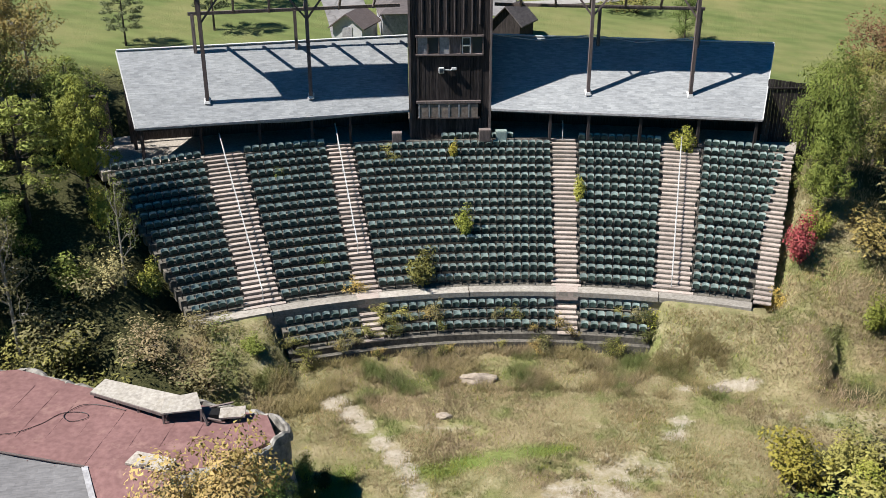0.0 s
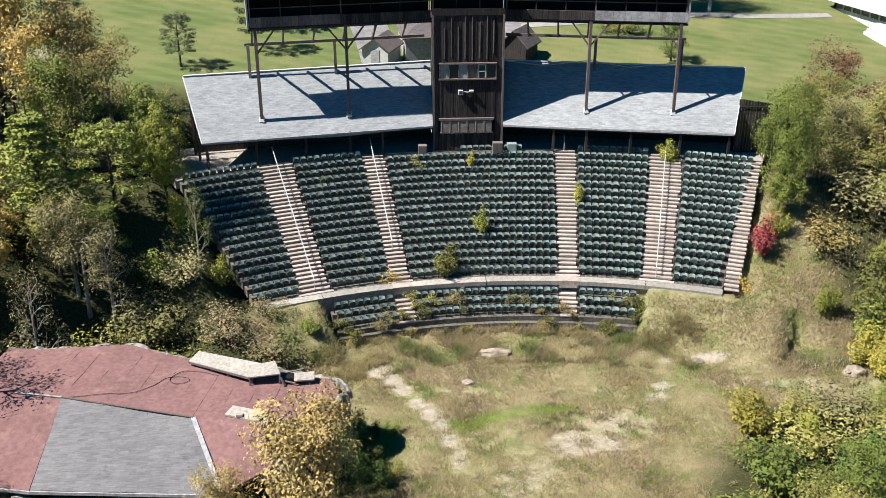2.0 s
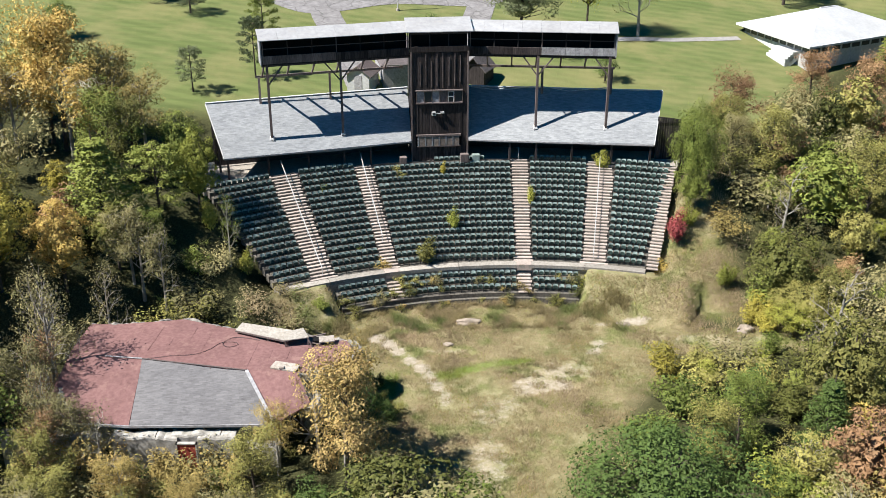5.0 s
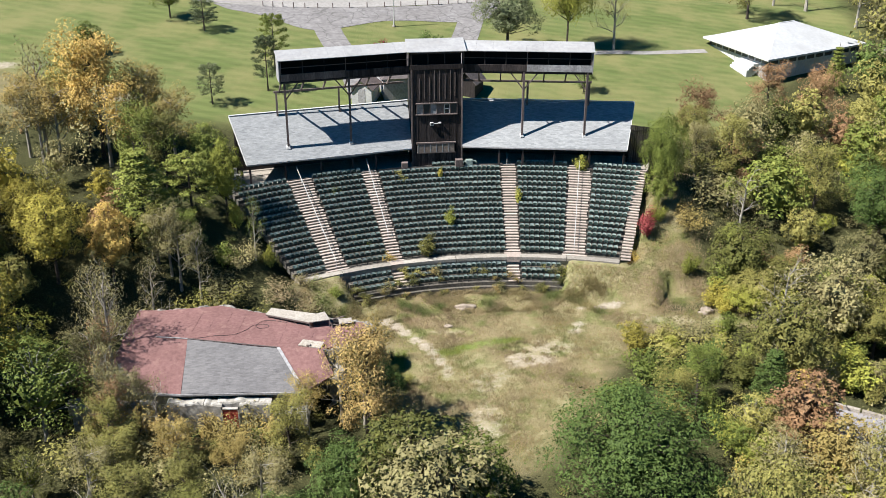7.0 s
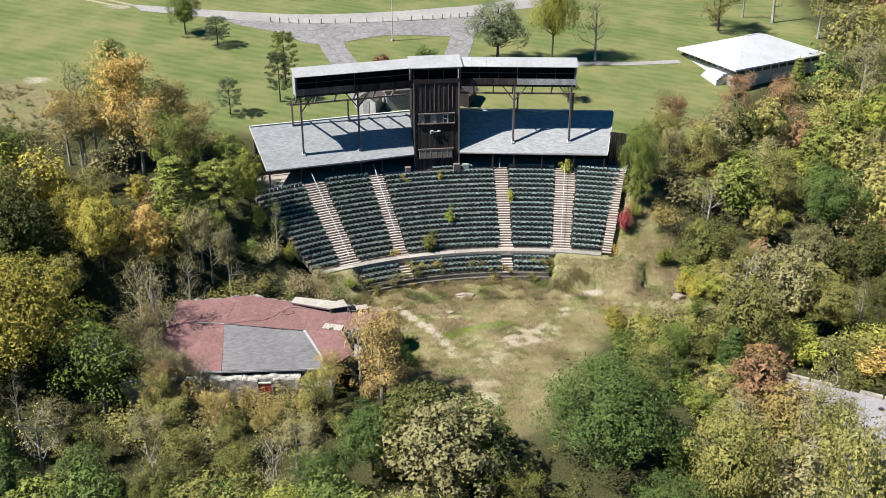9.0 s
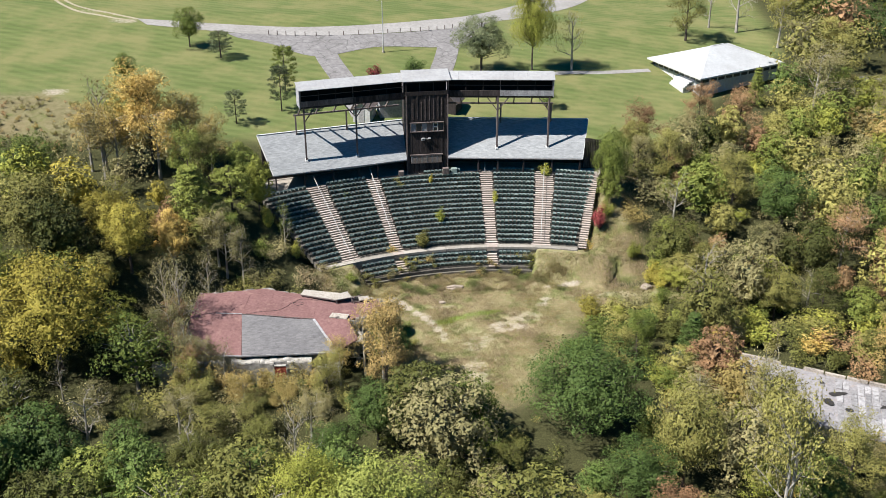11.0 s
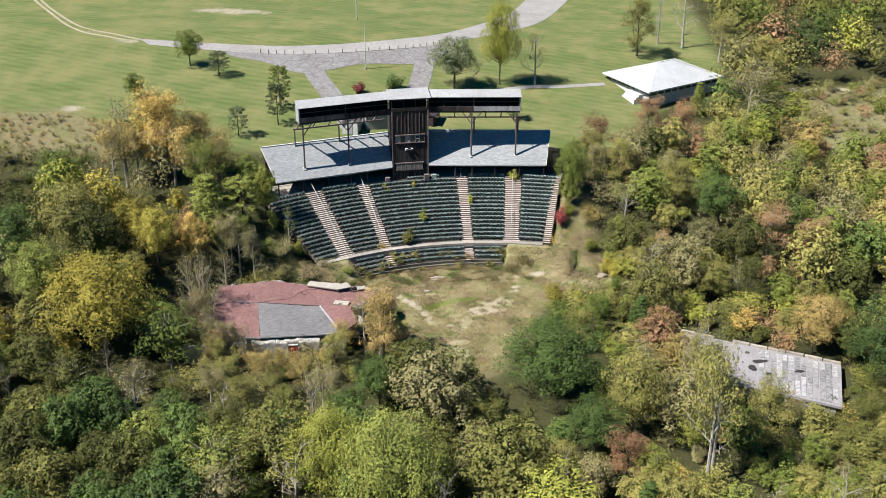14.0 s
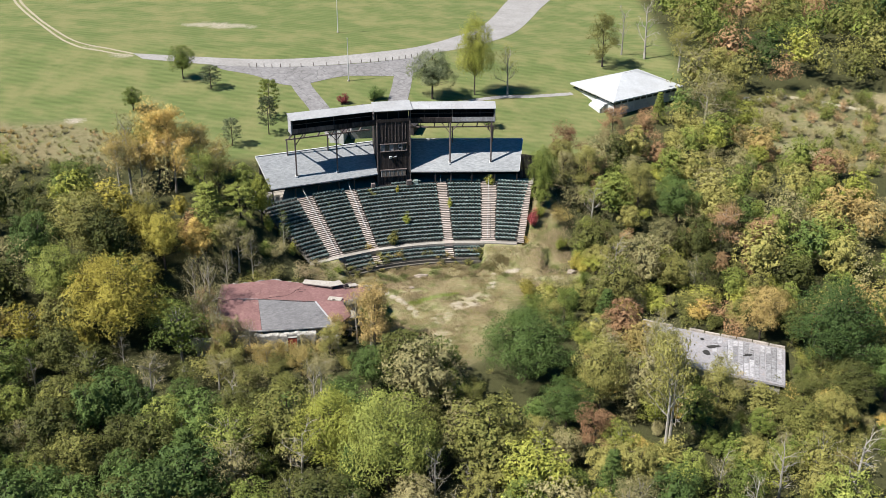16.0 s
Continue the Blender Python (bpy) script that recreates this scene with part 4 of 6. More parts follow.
# ---- sheds behind the stand ----
def shed(name, label, x, y, turn, w, d, wall_h, roof_h, wall_m, roof_m, door=True, hip=False):
    """A small gabled or hipped building; its ridge runs along its own y."""
    z = land(x, y) - 0.1
    sh = thing(name, label, "shed", pose(x, y, z, 0, 0, turn))
    part("wall", Build().add([(-w / 2, -d / 2, -0.6), (w / 2, -d / 2, -0.6), (w / 2, d / 2, -0.6), (-w / 2, d / 2, -0.6), (-w / 2, -d / 2, wall_h), (w / 2, -d / 2, wall_h), (w / 2, d / 2, wall_h), (-w / 2, d / 2, wall_h), (0, -d / 2, wall_h + (0 if hip else roof_h)), (0, d / 2, wall_h + (0 if hip else roof_h))],
         [(0, 1, 5, 8, 4), (2, 3, 7, 9, 6), (1, 2, 6, 5), (3, 0, 4, 7), (0, 3, 2, 1)]), wall_m, sh)
    e, inset = 0.35, (d / 2 if hip else -0.35)
    for sx in (-1, 1):
        q = [(sx * (w / 2 + e), -d / 2 - e, wall_h - e * roof_h / (w / 2)), (sx * (w / 2 + e), d / 2 + e, wall_h - e * roof_h / (w / 2)), (0, d / 2 - inset * 0.9, wall_h + roof_h), (0, -d / 2 + inset * 0.9, wall_h + roof_h)]
        q = q if sx > 0 else q[::-1]
        me = Build().hexa([*[(a, b2, c2 - 0.12) for a, b2, c2 in q], *q]).mesh("roof_slope", roof_m)
        flat_uv(me, (0, 1, 0), (1, 0, 0.4))
        part("roof_slope", me, roof_m, sh)
    if hip:
        for sy in (-1, 1):
            q = [(-(w / 2 + e), sy * (d / 2 + e), wall_h - 0.1), ((w / 2 + e), sy * (d / 2 + e), wall_h - 0.1), (0, sy * (d / 2 - inset * 0.9), wall_h + roof_h)]
            q = q if sy < 0 else q[::-1]
            me = Build().add(q, [(0, 1, 2)]).mesh("roof_slope", roof_m)
            flat_uv(me, (1, 0, 0), (0, 1, 0.4))
            part("roof_slope", me, roof_m, sh)
    if door:
        part("door", Build().box(-0.5, 0.5, -d / 2 - 0.05, -d / 2 + 0.02, -0.1, wall_h - 0.2), pale_board, sh)
    return sh


shed("garden_shed", "small white shed with a pitched grey roof", -12.6, 99.4, -14, 3.0, 4.2, 2.5, 1.1, white_paint, grey_wood)
shed("park_house", "low building with a dark brown shingle hip roof", -7.0, 104.5, 10, 7.5, 9.0, 2.8, 2.6, pale_board, shed_shingle, False, True)
shed("ticket_booth", "dark gabled hut beside the drive", 2.8, 103.6, -24, 3.0, 3.6, 2.2, 1.5, dark_wood, shed_shingle, False)

# ---- ruined stage house ----
stage = thing("stage_house", "ruined stage house with a red felt and grey shingle roof", "building")
TOP = 5.0
deck = {"A": (-34.2, 49.9), "B": (-30.3, 50.1), "B2": (-26.1, 50.8), "C": (-20.6, 48.9), "D": (-11.0, 47.0), "E": (-10.1, 45.0), "F": (-12.3, 42.7), "Gp": (-14.6, 41.6), "K": (-18.9, 42.0), "M": (-28.0, 43.9), "N": (-31.2, 44.3), "P": (-34.4, 45.0)}


def deck_z(x, y):
    """The roof deck buckles a little."""
    return TOP + 0.12 * noise.noise(Vector((x * 0.3, y * 0.3, 1.0))) + 0.05 * noise.noise(Vector((x, y, 2.0))) - 0.02 * (x + 24) * 0.3


def panel_mesh(corners, thick, material, nu=10, nv=6, wave=True):
    """A four-cornered roof panel with a buckled top and a flat underside."""
    b = Build()
    for lift in (0.0, -thick):
        for j in range(nv + 1):
            for i in range(nu + 1):
                p = Vector(corners[0]).lerp(Vector(corners[1]), i / nu).lerp(Vector(corners[3]).lerp(Vector(corners[2]), i / nu), j / nv)
                dz = deck_z(p.x, p.y) - TOP if wave and lift == 0 else 0
                b.v.append((p.x, p.y, p.z + lift + dz))
    row, o = nu + 1, (nu + 1) * (nv + 1)
    for j in range(nv):
        for i in range(nu):
            a = j * row + i
            b.f += [(a, a + 1, a + row + 1, a + row), (o + a + 1, o + a, o + a + row, o + a + row + 1)]
    rim = list(range(row)) + [j * row + nu for j in range(1, nv + 1)] + [nv * row + i for i in reversed(range(nu))] + [j * row for j in reversed(range(1, nv))]
    for a, c2 in zip(rim, rim[1:] + rim[:1]):
        b.f.append((c2, a, o + a, o + c2))
    me = b.mesh("roof_panel", material)
    flat_uv(me, (1, 0.1, 0), (-0.1, 1.05, 0.2))
    return me


def d3(k, z=TOP):
    return (*deck[k], z)


for q in ((d3("P"), d3("N"), d3("B"), d3("A")), (d3("N"), d3("M"), d3("B2"), d3("B")), (d3("M"), d3("K"), d3("C"), d3("B2")), (d3("K"), d3("Gp"), d3("D"), d3("C")), (d3("Gp"), d3("F"), d3("E"), d3("D"))):
    part("roof_deck", panel_mesh(q, 0.3, red_membrane), red_membrane, stage, "faded red felt roof")
EV = 3.35
slope_grey = part("roof_slope", panel_mesh(((-27.3, 36.7, EV), (-16.0, 36.8, EV), d3("K", TOP + 0.02), d3("M", TOP + 0.02)), 0.25, stage_shingle), stage_shingle, stage, "slate grey shingle slope")
part("roof_slope", panel_mesh(((-33.6, 37.4, EV), (-27.35, 36.7, EV), d3("M", TOP), d3("N", TOP)), 0.25, red_membrane), red_membrane, stage, "faded red felt slope")
part("roof_slope", panel_mesh(((-34.7, 38.6, EV), (-33.62, 37.4, EV), d3("N", TOP), d3("P", TOP)), 0.25, red_membrane, 4, 6), red_membrane, stage, "faded red felt slope")
part("roof_slope", panel_mesh(((-15.95, 36.8, EV), (-13.4, 39.4, EV + 0.3), d3("Gp", TOP), d3("K", TOP)), 0.25, red_membrane), red_membrane, stage, "faded red felt slope")
part("hip_cap", Build().beam(d3("K", TOP + 0.06), (-15.98, 36.8, EV + 0.06), 0.28, 0.06), pale_board, stage)
part("eave_board", Build().beam((-33.6, 37.3, EV - 0.12), (-27.3, 36.65, EV - 0.12), 0.08, 0.2), pale_board, stage)
part("eave_board", Build().beam((-27.3, 36.65, EV - 0.12), (-16.0, 36.75, EV - 0.12), 0.08, 0.2), pale_board, stage)
part("seam_batten", Build().beam(d3("N", TOP + 0.12), d3("M", TOP + 0.1), 0.14, 0.05), pale_board, stage)
part("seam_batten", Build().beam(d3("M", TOP + 0.1), d3("K", TOP + 0.08), 0.12, 0.05), brown_wood, stage)
for i in range(13):
    x = -31.0 + i * 1.5
    y0 = 44.6 - 0.22 * max(0, x + 33) + 0.3
    y1 = 50.0 - 0.14 * max(0, x + 30)
    y0 = max(y0, 42.2)
    pts = [(x + 0.5 * t + 0.0, y0 + (y1 - y0) * t, deck_z(x, y0 + (y1 - y0) * t) + 0.0) for t in (0, 0.25, 0.5, 0.75, 1.0)]
    b = Build()
    for p, q in zip(pts, pts[1:]):
        b.beam(p, q, 0.02, 0.012)
    part("felt_seam", b, red_membrane, stage)
crag_mat = worn("stained sculpted rock", (0.16, 0.145, 0.125), (0.62, 0.58, 0.52), 0.95, 2.2, 0.6, bump=1.0)
# sculpted rock facade along the audience side and the end
def crag(line, spread, z0, z1, seed, name="rock_face", batter=0.35, lip=0.32):
    """A rough wall of rock along a line: pushed in and out, with a ragged top."""
    b = Build()
    pts = curve_pts(line, 22)
    nz = 12
    for i, p in enumerate(pts):
        t = (pts[min(i + 1, len(pts) - 1)] - pts[max(i - 1, 0)]).normalized()
        o = Vector((t.y, -t.x))
        for j in range(nz + 4):
            f = min(j / nz, 1.0)
            w = noise.noise(Vector((p.x * 0.8, p.y * 0.8, f * 4 + seed))) + 0.8 * noise.noise(Vector((p.x * 2.6, p.y * 2.6, f * 9 + seed)))
            top = z1 + 0.16 * noise.noise(Vector((p.x * 3.1, p.y * 3.1, seed))) + 0.3 * noise.noise(Vector((p.x * 1.1, p.y * 1.1, seed + 7.0)))
            if j <= nz:
                q = p + o * (spread * w + batter * (1 - f))
                z = z0 + (top - z0) * f
            else:
                k = j - nz
                q = p + o * (spread * w * 0.5 - lip * k)
                z = top + (0.05, -0.04, -0.5)[k - 1] + 0.12 * w
            b.v.append((q.x, q.y, z))
    row = nz + 4
    for i in range(len(pts) - 1):
        for j in range(row - 1):
            a = i * row + j
            b.f.append((a, a + 1, a + row + 1, a + row))
    return part(name, b, rock_mat if z1 < 4 else crag_mat, stage, "pale sculpted rock facade")


crag([deck["A"], deck["B"], deck["B2"], (-23.5, 49.8), deck["C"]], 0.2, -0.3, TOP - 0.06, 2.0, lip=0.18)
crag([deck["C"], (-16, 48.1), deck["D"]], 0.2, -0.3, TOP - 0.06, 3.0, lip=0.18)
crag([deck["D"], (-9.9, 46.1), deck["E"], (-10.9, 43.7), deck["F"], (-13.6, 42.2), deck["Gp"]], 0.16, -0.4, TOP - 0.06, 4.0, batter=-0.6, lip=0.13)
crag([deck["Gp"], (-13.2, 40.6), (-13.6, 38.8)], 0.45, -0.6, 3.4, 6.0)
chalk = worn("crumbling whitewashed block", (0.3, 0.28, 0.24), (0.66, 0.63, 0.58), 0.95, 2.0, 0.9, vary=0.15, bump=0.8, stain=(0.2, 0.17, 0.13))


def stub(xa, xb, y0, y1, zt, seed):
    """A length of broken block wall: crumbled top, bulging face."""
    b = Build()
    nu, ring_n = max(6, int((xb - xa) / 0.2)), 23
    for i in range(nu + 1):
        x = xa + (xb - xa) * i / nu
        top = zt - 0.3 + 0.22 * noise.noise(Vector((x * 0.8, seed, 0))) + 0.12 * noise.noise(Vector((x * 2.7, seed, 4.0)))
        for j in range(ring_n):
            f = j / (ring_n - 1)
            if f < 0.8:
                y, z = y0, -1.6 + (top + 1.6) * f / 0.8
            else:
                y, z = y0 + (y1 - y0) * (f - 0.8) / 0.2, top + 0.2 * (f - 0.8)
            w = noise.noise(Vector((x * 1.6, z * 1.6, seed))) * 0.03
            b.v.append((x + w * 0.5, y + w, z + 0.05 * noise.noise(Vector((x * 3, y * 3, seed + z)))))
    for i in range(nu):
        for j in range(ring_n - 1):
            k = i * ring_n + j
            b.f.append((k, k + ring_n, k + ring_n + 1, k + 1))
    b.f += [tuple(range(ring_n)), tuple(nu * ring_n + j for j in reversed(range(ring_n)))]
    part("wall_stub", b, chalk, stage, "crumbling whitewashed block wall")


for k, (xa, xb, ya, zt) in enumerate(((-37.4, -33.2, 36.2, 2.6), (-33.1, -29.6, 36.1, 2.9), (-28.6, -25.2, 36.0, 3.0), (-25.15, -23.5, 35.9, 2.9), (-21.9, -19.0, 35.9, 3.0), (-18.7, -15.6, 36.0, 1.9))):
    stub(xa, xb, ya, 36.9, zt, k * 3.1)
stub(-24.0, -20.2, 36.2, 36.95, 3.0, 40.0)
part("front_wall", Build().hexa([(-33.4, 38.6, -1.5), (-16.3, 37.5, -1.5), (-16.3, 37.8, -1.5), (-33.4, 38.9, -1.5), (-33.4, 38.6, EV - 0.05), (-16.3, 37.5, EV - 0.05), (-16.3, 37.8, EV - 0.05), (-33.4, 38.9, EV - 0.05)]), chalk, stage, "peeling white block wall")
crag([deck["P"], (-34.4, 42), (-33.6, 38.4)], 0.25, -1.0, 4.0, 8.0)
crag([(-38.5, 38.4), (-34, 37.9), (-30.5, 37.7)], 0.25, -1.5, 1.6, 9.0)
crag([(-27.0, 37.3), (-22, 37.1), (-16.5, 37.1)], 0.35, -1.5, 1.2, 11.0)
door = part("door", Build().box(-23.4, -22.0, 35.5, 35.62, 0.2, 2.35), red_paint, stage, "faded red door")
part("door_frame", Build().box(-23.52, -23.4, 35.45, 35.75, 0.2, 2.45).box(-22.0, -21.88, 35.45, 35.75, 0.2, 2.45).box(-23.52, -21.88, 35.45, 35.75, 2.35, 2.45), chalk, door)
# Solid near-black box in place of the unlit room under the roof.
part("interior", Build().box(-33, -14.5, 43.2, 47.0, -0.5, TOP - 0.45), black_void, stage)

# loose wreckage on the roof
sheet = thing("fallen_roof_panel", "long pale roof panel lying broken on the red roof", "panel")
part("panel_top", panel_mesh(((-20.9, 48.2, 5.35), (-16.0, 46.0, 5.5), (-15.5, 47.4, 5.75), (-20.5, 49.4, 5.45)), 0.09, coping_mat, 8, 3, False), coping_mat, sheet)
part("panel_edge", Build().beam((-20.9, 48.18, 5.27), (-16.0, 45.98, 5.4), 0.08, 0.14), brown_wood, sheet)
for t in (0.05, 0.35, 0.62, 0.97):
    x, y = -20.9 + 4.9 * t, 48.2 - 2.2 * t
    part("bearer", Build().box(x - 0.07, x + 0.07, y + 0.05, y + 0.2, 4.9, 5.3), brown_wood, sheet)
flap = thing("tilted_board", "pale board propped like a lid over the broken roof", "panel")
part("board", panel_mesh(((-16.3, 45.9, 5.6), (-14.2, 46.2, 5.75), (-14.8, 47.5, 5.95), (-16.5, 47.2, 5.7)), 0.08, coping_mat, 3, 3, False), coping_mat, flap)
for p, q in (((-16.2, 45.95, 4.9), (-16.2, 45.95, 5.55)), ((-14.3, 46.2, 4.9), (-14.25, 46.2, 5.7)), ((-13.9, 45.9, 4.95), (-14.3, 46.3, 5.7)), ((-14.9, 47.3, 4.9), (-14.8, 47.4, 5.85))):
    part("prop", Build().beam(p, q, 0.1, 0.1), brown_wood, flap)
junk = thing("broken_crate", "broken dark timber crate with a pale lid on the roof", "crate")
part("crate_side", Build().box(-13.9, -12.9, 46.3, 47.0, 4.9, 5.35), black_void, junk)
part("crate_lid", panel_mesh(((-13.3, 46.0, 5.35), (-12.0, 46.3, 5.3), (-12.1, 47.0, 5.5), (-13.4, 46.8, 5.45)), 0.1, concrete, 3, 3, False), concrete, junk)
part("crate_slat", Build().beam((-14.0, 46.9, 5.4), (-12.8, 47.2, 5.55), 0.12, 0.06).beam((-14.0, 46.2, 5.2), (-13.2, 46.1, 5.1), 0.1, 0.06), brown_wood, junk)
lid = thing("pale_slab", "pale broken slab lying at the roof corner", "slab")
part("slab_body", panel_mesh(((-17.0, 42.3, 5.15), (-14.8, 41.7, 5.1), (-14.5, 42.5, 5.3), (-16.6, 43.0, 5.35)), 0.12, concrete, 4, 3, False), concrete, lid)
part("slab_chip", Build().box(-16.2, -15.8, 42.0, 42.3, 5.15, 5.3), concrete, lid)
hose = thing("loose_cable", "thin black cable snaking over the red felt roof", "cable")
hk = [(-27.5, 43.9), (-25.5, 44.3), (-23.6, 44.6), (-22.6, 45.5), (-21.9, 46.6), (-20.7, 46.7), (-20.4, 46.2), (-21.2, 45.9), (-21.7, 46.5), (-21.0, 47.4), (-19.6, 47.3), (-18.6, 47.0)]
line = curve_pts(hk, 6)
part("cable", Build().tube([(p.x, p.y, deck_z(p.x, p.y) + 0.05) for p in line], 0.018, 5), cable_mat, hose)

# ---- flat roofed ruin beyond the clearing ----
ruin = thing("flat_ruin", "low ruin with a pale cracked slab and stripped sheet roof", "ruin")
slab_mat = worn("pale roof slab", (0.26, 0.25, 0.26), (0.42, 0.4, 0.41), 0.9, 3, 0.4, vary=0.05, stain=(0.3, 0.25, 0.22))
strip_mat = worn("streaked roof sheet", (0.28, 0.27, 0.28), (0.56, 0.55, 0.56), 0.8, 2, 0.9, stretch=(1, 1, 1), vary=0.4, stain=(0.12, 0.1, 0.09))
Q0, Q1, Q2, Q3 = Vector((34.6, 38.0)), Vector((54.2, 26.6)), Vector((49.4, 16.4)), Vector((31.0, 27.0))
part("slab", Build().hexa([*[(p.x, p.y, -0.35) for p in (Q3, Q2, Q1, Q0)], *[(p.x, p.y, 0.0) for p in (Q3, Q2, Q1, Q0)]]), slab_mat, ruin)
part("base_wall", Build().hexa([*[(*(p * 0.94 + (Q0 + Q1 + Q2 + Q3) * 0.015), -4) for p in (Q3, Q2, Q1, Q0)], *[(*(p * 0.94 + (Q0 + Q1 + Q2 + Q3) * 0.015), -0.35) for p in (Q3, Q2, Q1, Q0)]]), rock_mat, ruin)
for i in range(9):
    a, b2 = Q0.lerp(Q1, i / 9 + 0.004), Q0.lerp(Q1, (i + 1) / 9 - 0.004)
    if i in (2,):
        continue
    h = random.uniform(0.25, 0.4)
    part("parapet_block", Build().beam((a.x, a.y, h / 2), (b2.x, b2.y, h / 2 + random.uniform(-0.03, 0.03)), 0.4, h), concrete, ruin)
across = (Q3 - Q0).normalized()
for i in range(13):
    u0, u1 = 0.5 + i * 0.037, 0.5 + (i + 1) * 0.037 - random.uniform(0.003, 0.011)
    cuts = sorted([0.06, random.uniform(0.2, 0.4), random.uniform(0.5, 0.75), 0.97])
    for c0, c1 in zip(cuts, cuts[1:]):
        if random.random() < 0.1:
            continue
        g = random.uniform(0.004, 0.02)
        qs = [Q0.lerp(Q1, u).lerp(Q3.lerp(Q2, u), c) for u, c in ((u0, c0), (u0, c1 - g), (u1, c1 - g), (u1, c0))]
        z = random.uniform(0.05, 0.09)
        part("roof_strip", Build().hexa([*[(p.x, p.y, 0.005) for p in qs], *[(p.x, p.y, z + random.uniform(-0.02, 0.05)) for p in qs]]), strip_mat, ruin)
patch_mat = worn("black roofing tar", (0.02, 0.02, 0.02), (0.07, 0.065, 0.06), 0.9)
for u, c, w, h in ((0.5, 0.36, 1.4, 0.5), (0.46, 0.55, 0.6, 0.9), (0.56, 0.62, 0.5, 0.5), (0.75, 0.4, 0.9, 0.3), (0.43, 0.2, 0.4, 0.3)):
    p = Q0.lerp(Q1, u).lerp(Q3.lerp(Q2, u), c)
    pts = [(p.x + w * math.cos(t) * random.uniform(0.6, 1.1), p.y + h * math.sin(t) * random.uniform(0.6, 1.1)) for t in (2 * math.pi * k / 9 for k in range(9))]
    b = Build()
    b.add([(x, y, 0.1) for x, y in pts] + [(x, y, 0.13) for x, y in pts], [tuple(range(9, 18))] + [(k, (k + 1) % 9, 9 + (k + 1) % 9, 9 + k) for k in range(9)])
    part("tar_patch", b, patch_mat, ruin)


def boulder(x, y, sx, sy, sz, seed, label):
    bm = bmesh.new()
    bmesh.ops.create_icosphere(bm, subdivisions=3, radius=1)
    for v in bm.verts:
        k = 1 + 0.35 * noise.noise(v.co * 1.3 + Vector((seed, 0, 0))) + 0.12 * noise.noise(v.co * 4 + Vector((seed, 0, 0)))
        v.co = Vector((v.co.x * sx * k, v.co.y * sy * k, max(v.co.z * sz * k, -0.3 * sz)))
    me = bpy.data.meshes.new("boulder")
    bm.to_mesh(me)
    bm.free()
    me.materials.append(boulder_mat)
    ob = new("boulder", me)
    ob.location = (x, y, land(x, y) + 0.05)
    tagged(ob, label, "boulder")


boulder(0.0, 58.9, 1.25, 0.5, 0.45, 1, "flat tan boulder lying in the dry grass")
boulder(11.6, 63.4, 0.7, 0.35, 0.25, 2, "low tan stone in the dry grass")
boulder(15.6, 58.4, 0.8, 0.4, 0.2, 3, "low tan stone on a bare patch")
boulder(27.4, 57.0, 0.9, 0.6, 0.6, 4, "pale boulder under yellow shrubs")
boulder(33.5, 55.5, 1.1, 0.8, 0.7, 5, "pale boulder under yellow shrubs")
boulder(-2.0, 54.6, 0.5, 0.3, 0.2, 6, "low tan stone in the dry grass")

# ---- plants ----
def leaves(name, *cols, rough=0.7, through_light=0.09, patches=None):
    """Foliage: a tone for each plant and for each leaf, with light passing through."""
    cols = [(a * 1.05, b, c * 0.93) for a, b, c in cols]
    m = mat(name, cols[0], rough, 0, 0.2)
    n = Nodes(m)
    isl, ob = n.random(True), n.random()
    k = len(cols)
    c = n.ramp(n.math("FRACT", n.math("ADD", n.math("MULTIPLY", isl, 0.35), n.math("MULTIPLY", ob, 0.65))), *[(i / (k - 1) if k > 1 else 0, col) for i, col in enumerate(cols)])
    if patches:
        flat = n.world((1, 1, 0))
        c = n.mix(n.ramp(n.noise(flat, 0.12, 5, 0.6), (0.4, 0.0), (0.6, 0.75)), c, patches[0])
        c = n.mix(n.ramp(n.noise(flat, 0.23, 5, 0.7), (0.5, 0.0), (0.62, 0.85)), c, patches[1])
    v = n.ramp(n.noise(n.world(), 0.35, 3), (0.3, 0.7), (0.7, 1.15))
    c = n.mix(1.0, c, v, "MULTIPLY")
    c = n.mix(1.0, c, n.ramp(n.math("FRACT", n.math("MULTIPLY", isl, 7.31)), (0.0, 0.8), (1.0, 1.17)), "MULTIPLY")
    t = n.ramp(ob, (0.0, 0.8), (1.0, 1.12))
    c = n.mix(1.0, c, t, "MULTIPLY")
    n.colour(c)
    tr = n.add("ShaderNodeBsdfTranslucent")
    n.link(c, tr.inputs[0])
    mx = n.add("ShaderNodeMixShader")
    mx.inputs[0].default_value = through_light
    n.link(n.b.outputs[0], mx.inputs[1])
    n.link(tr.outputs[0], mx.inputs[2])
    n.link(mx.outputs[0], n.t.nodes["Material Output"].inputs[0])
    return m


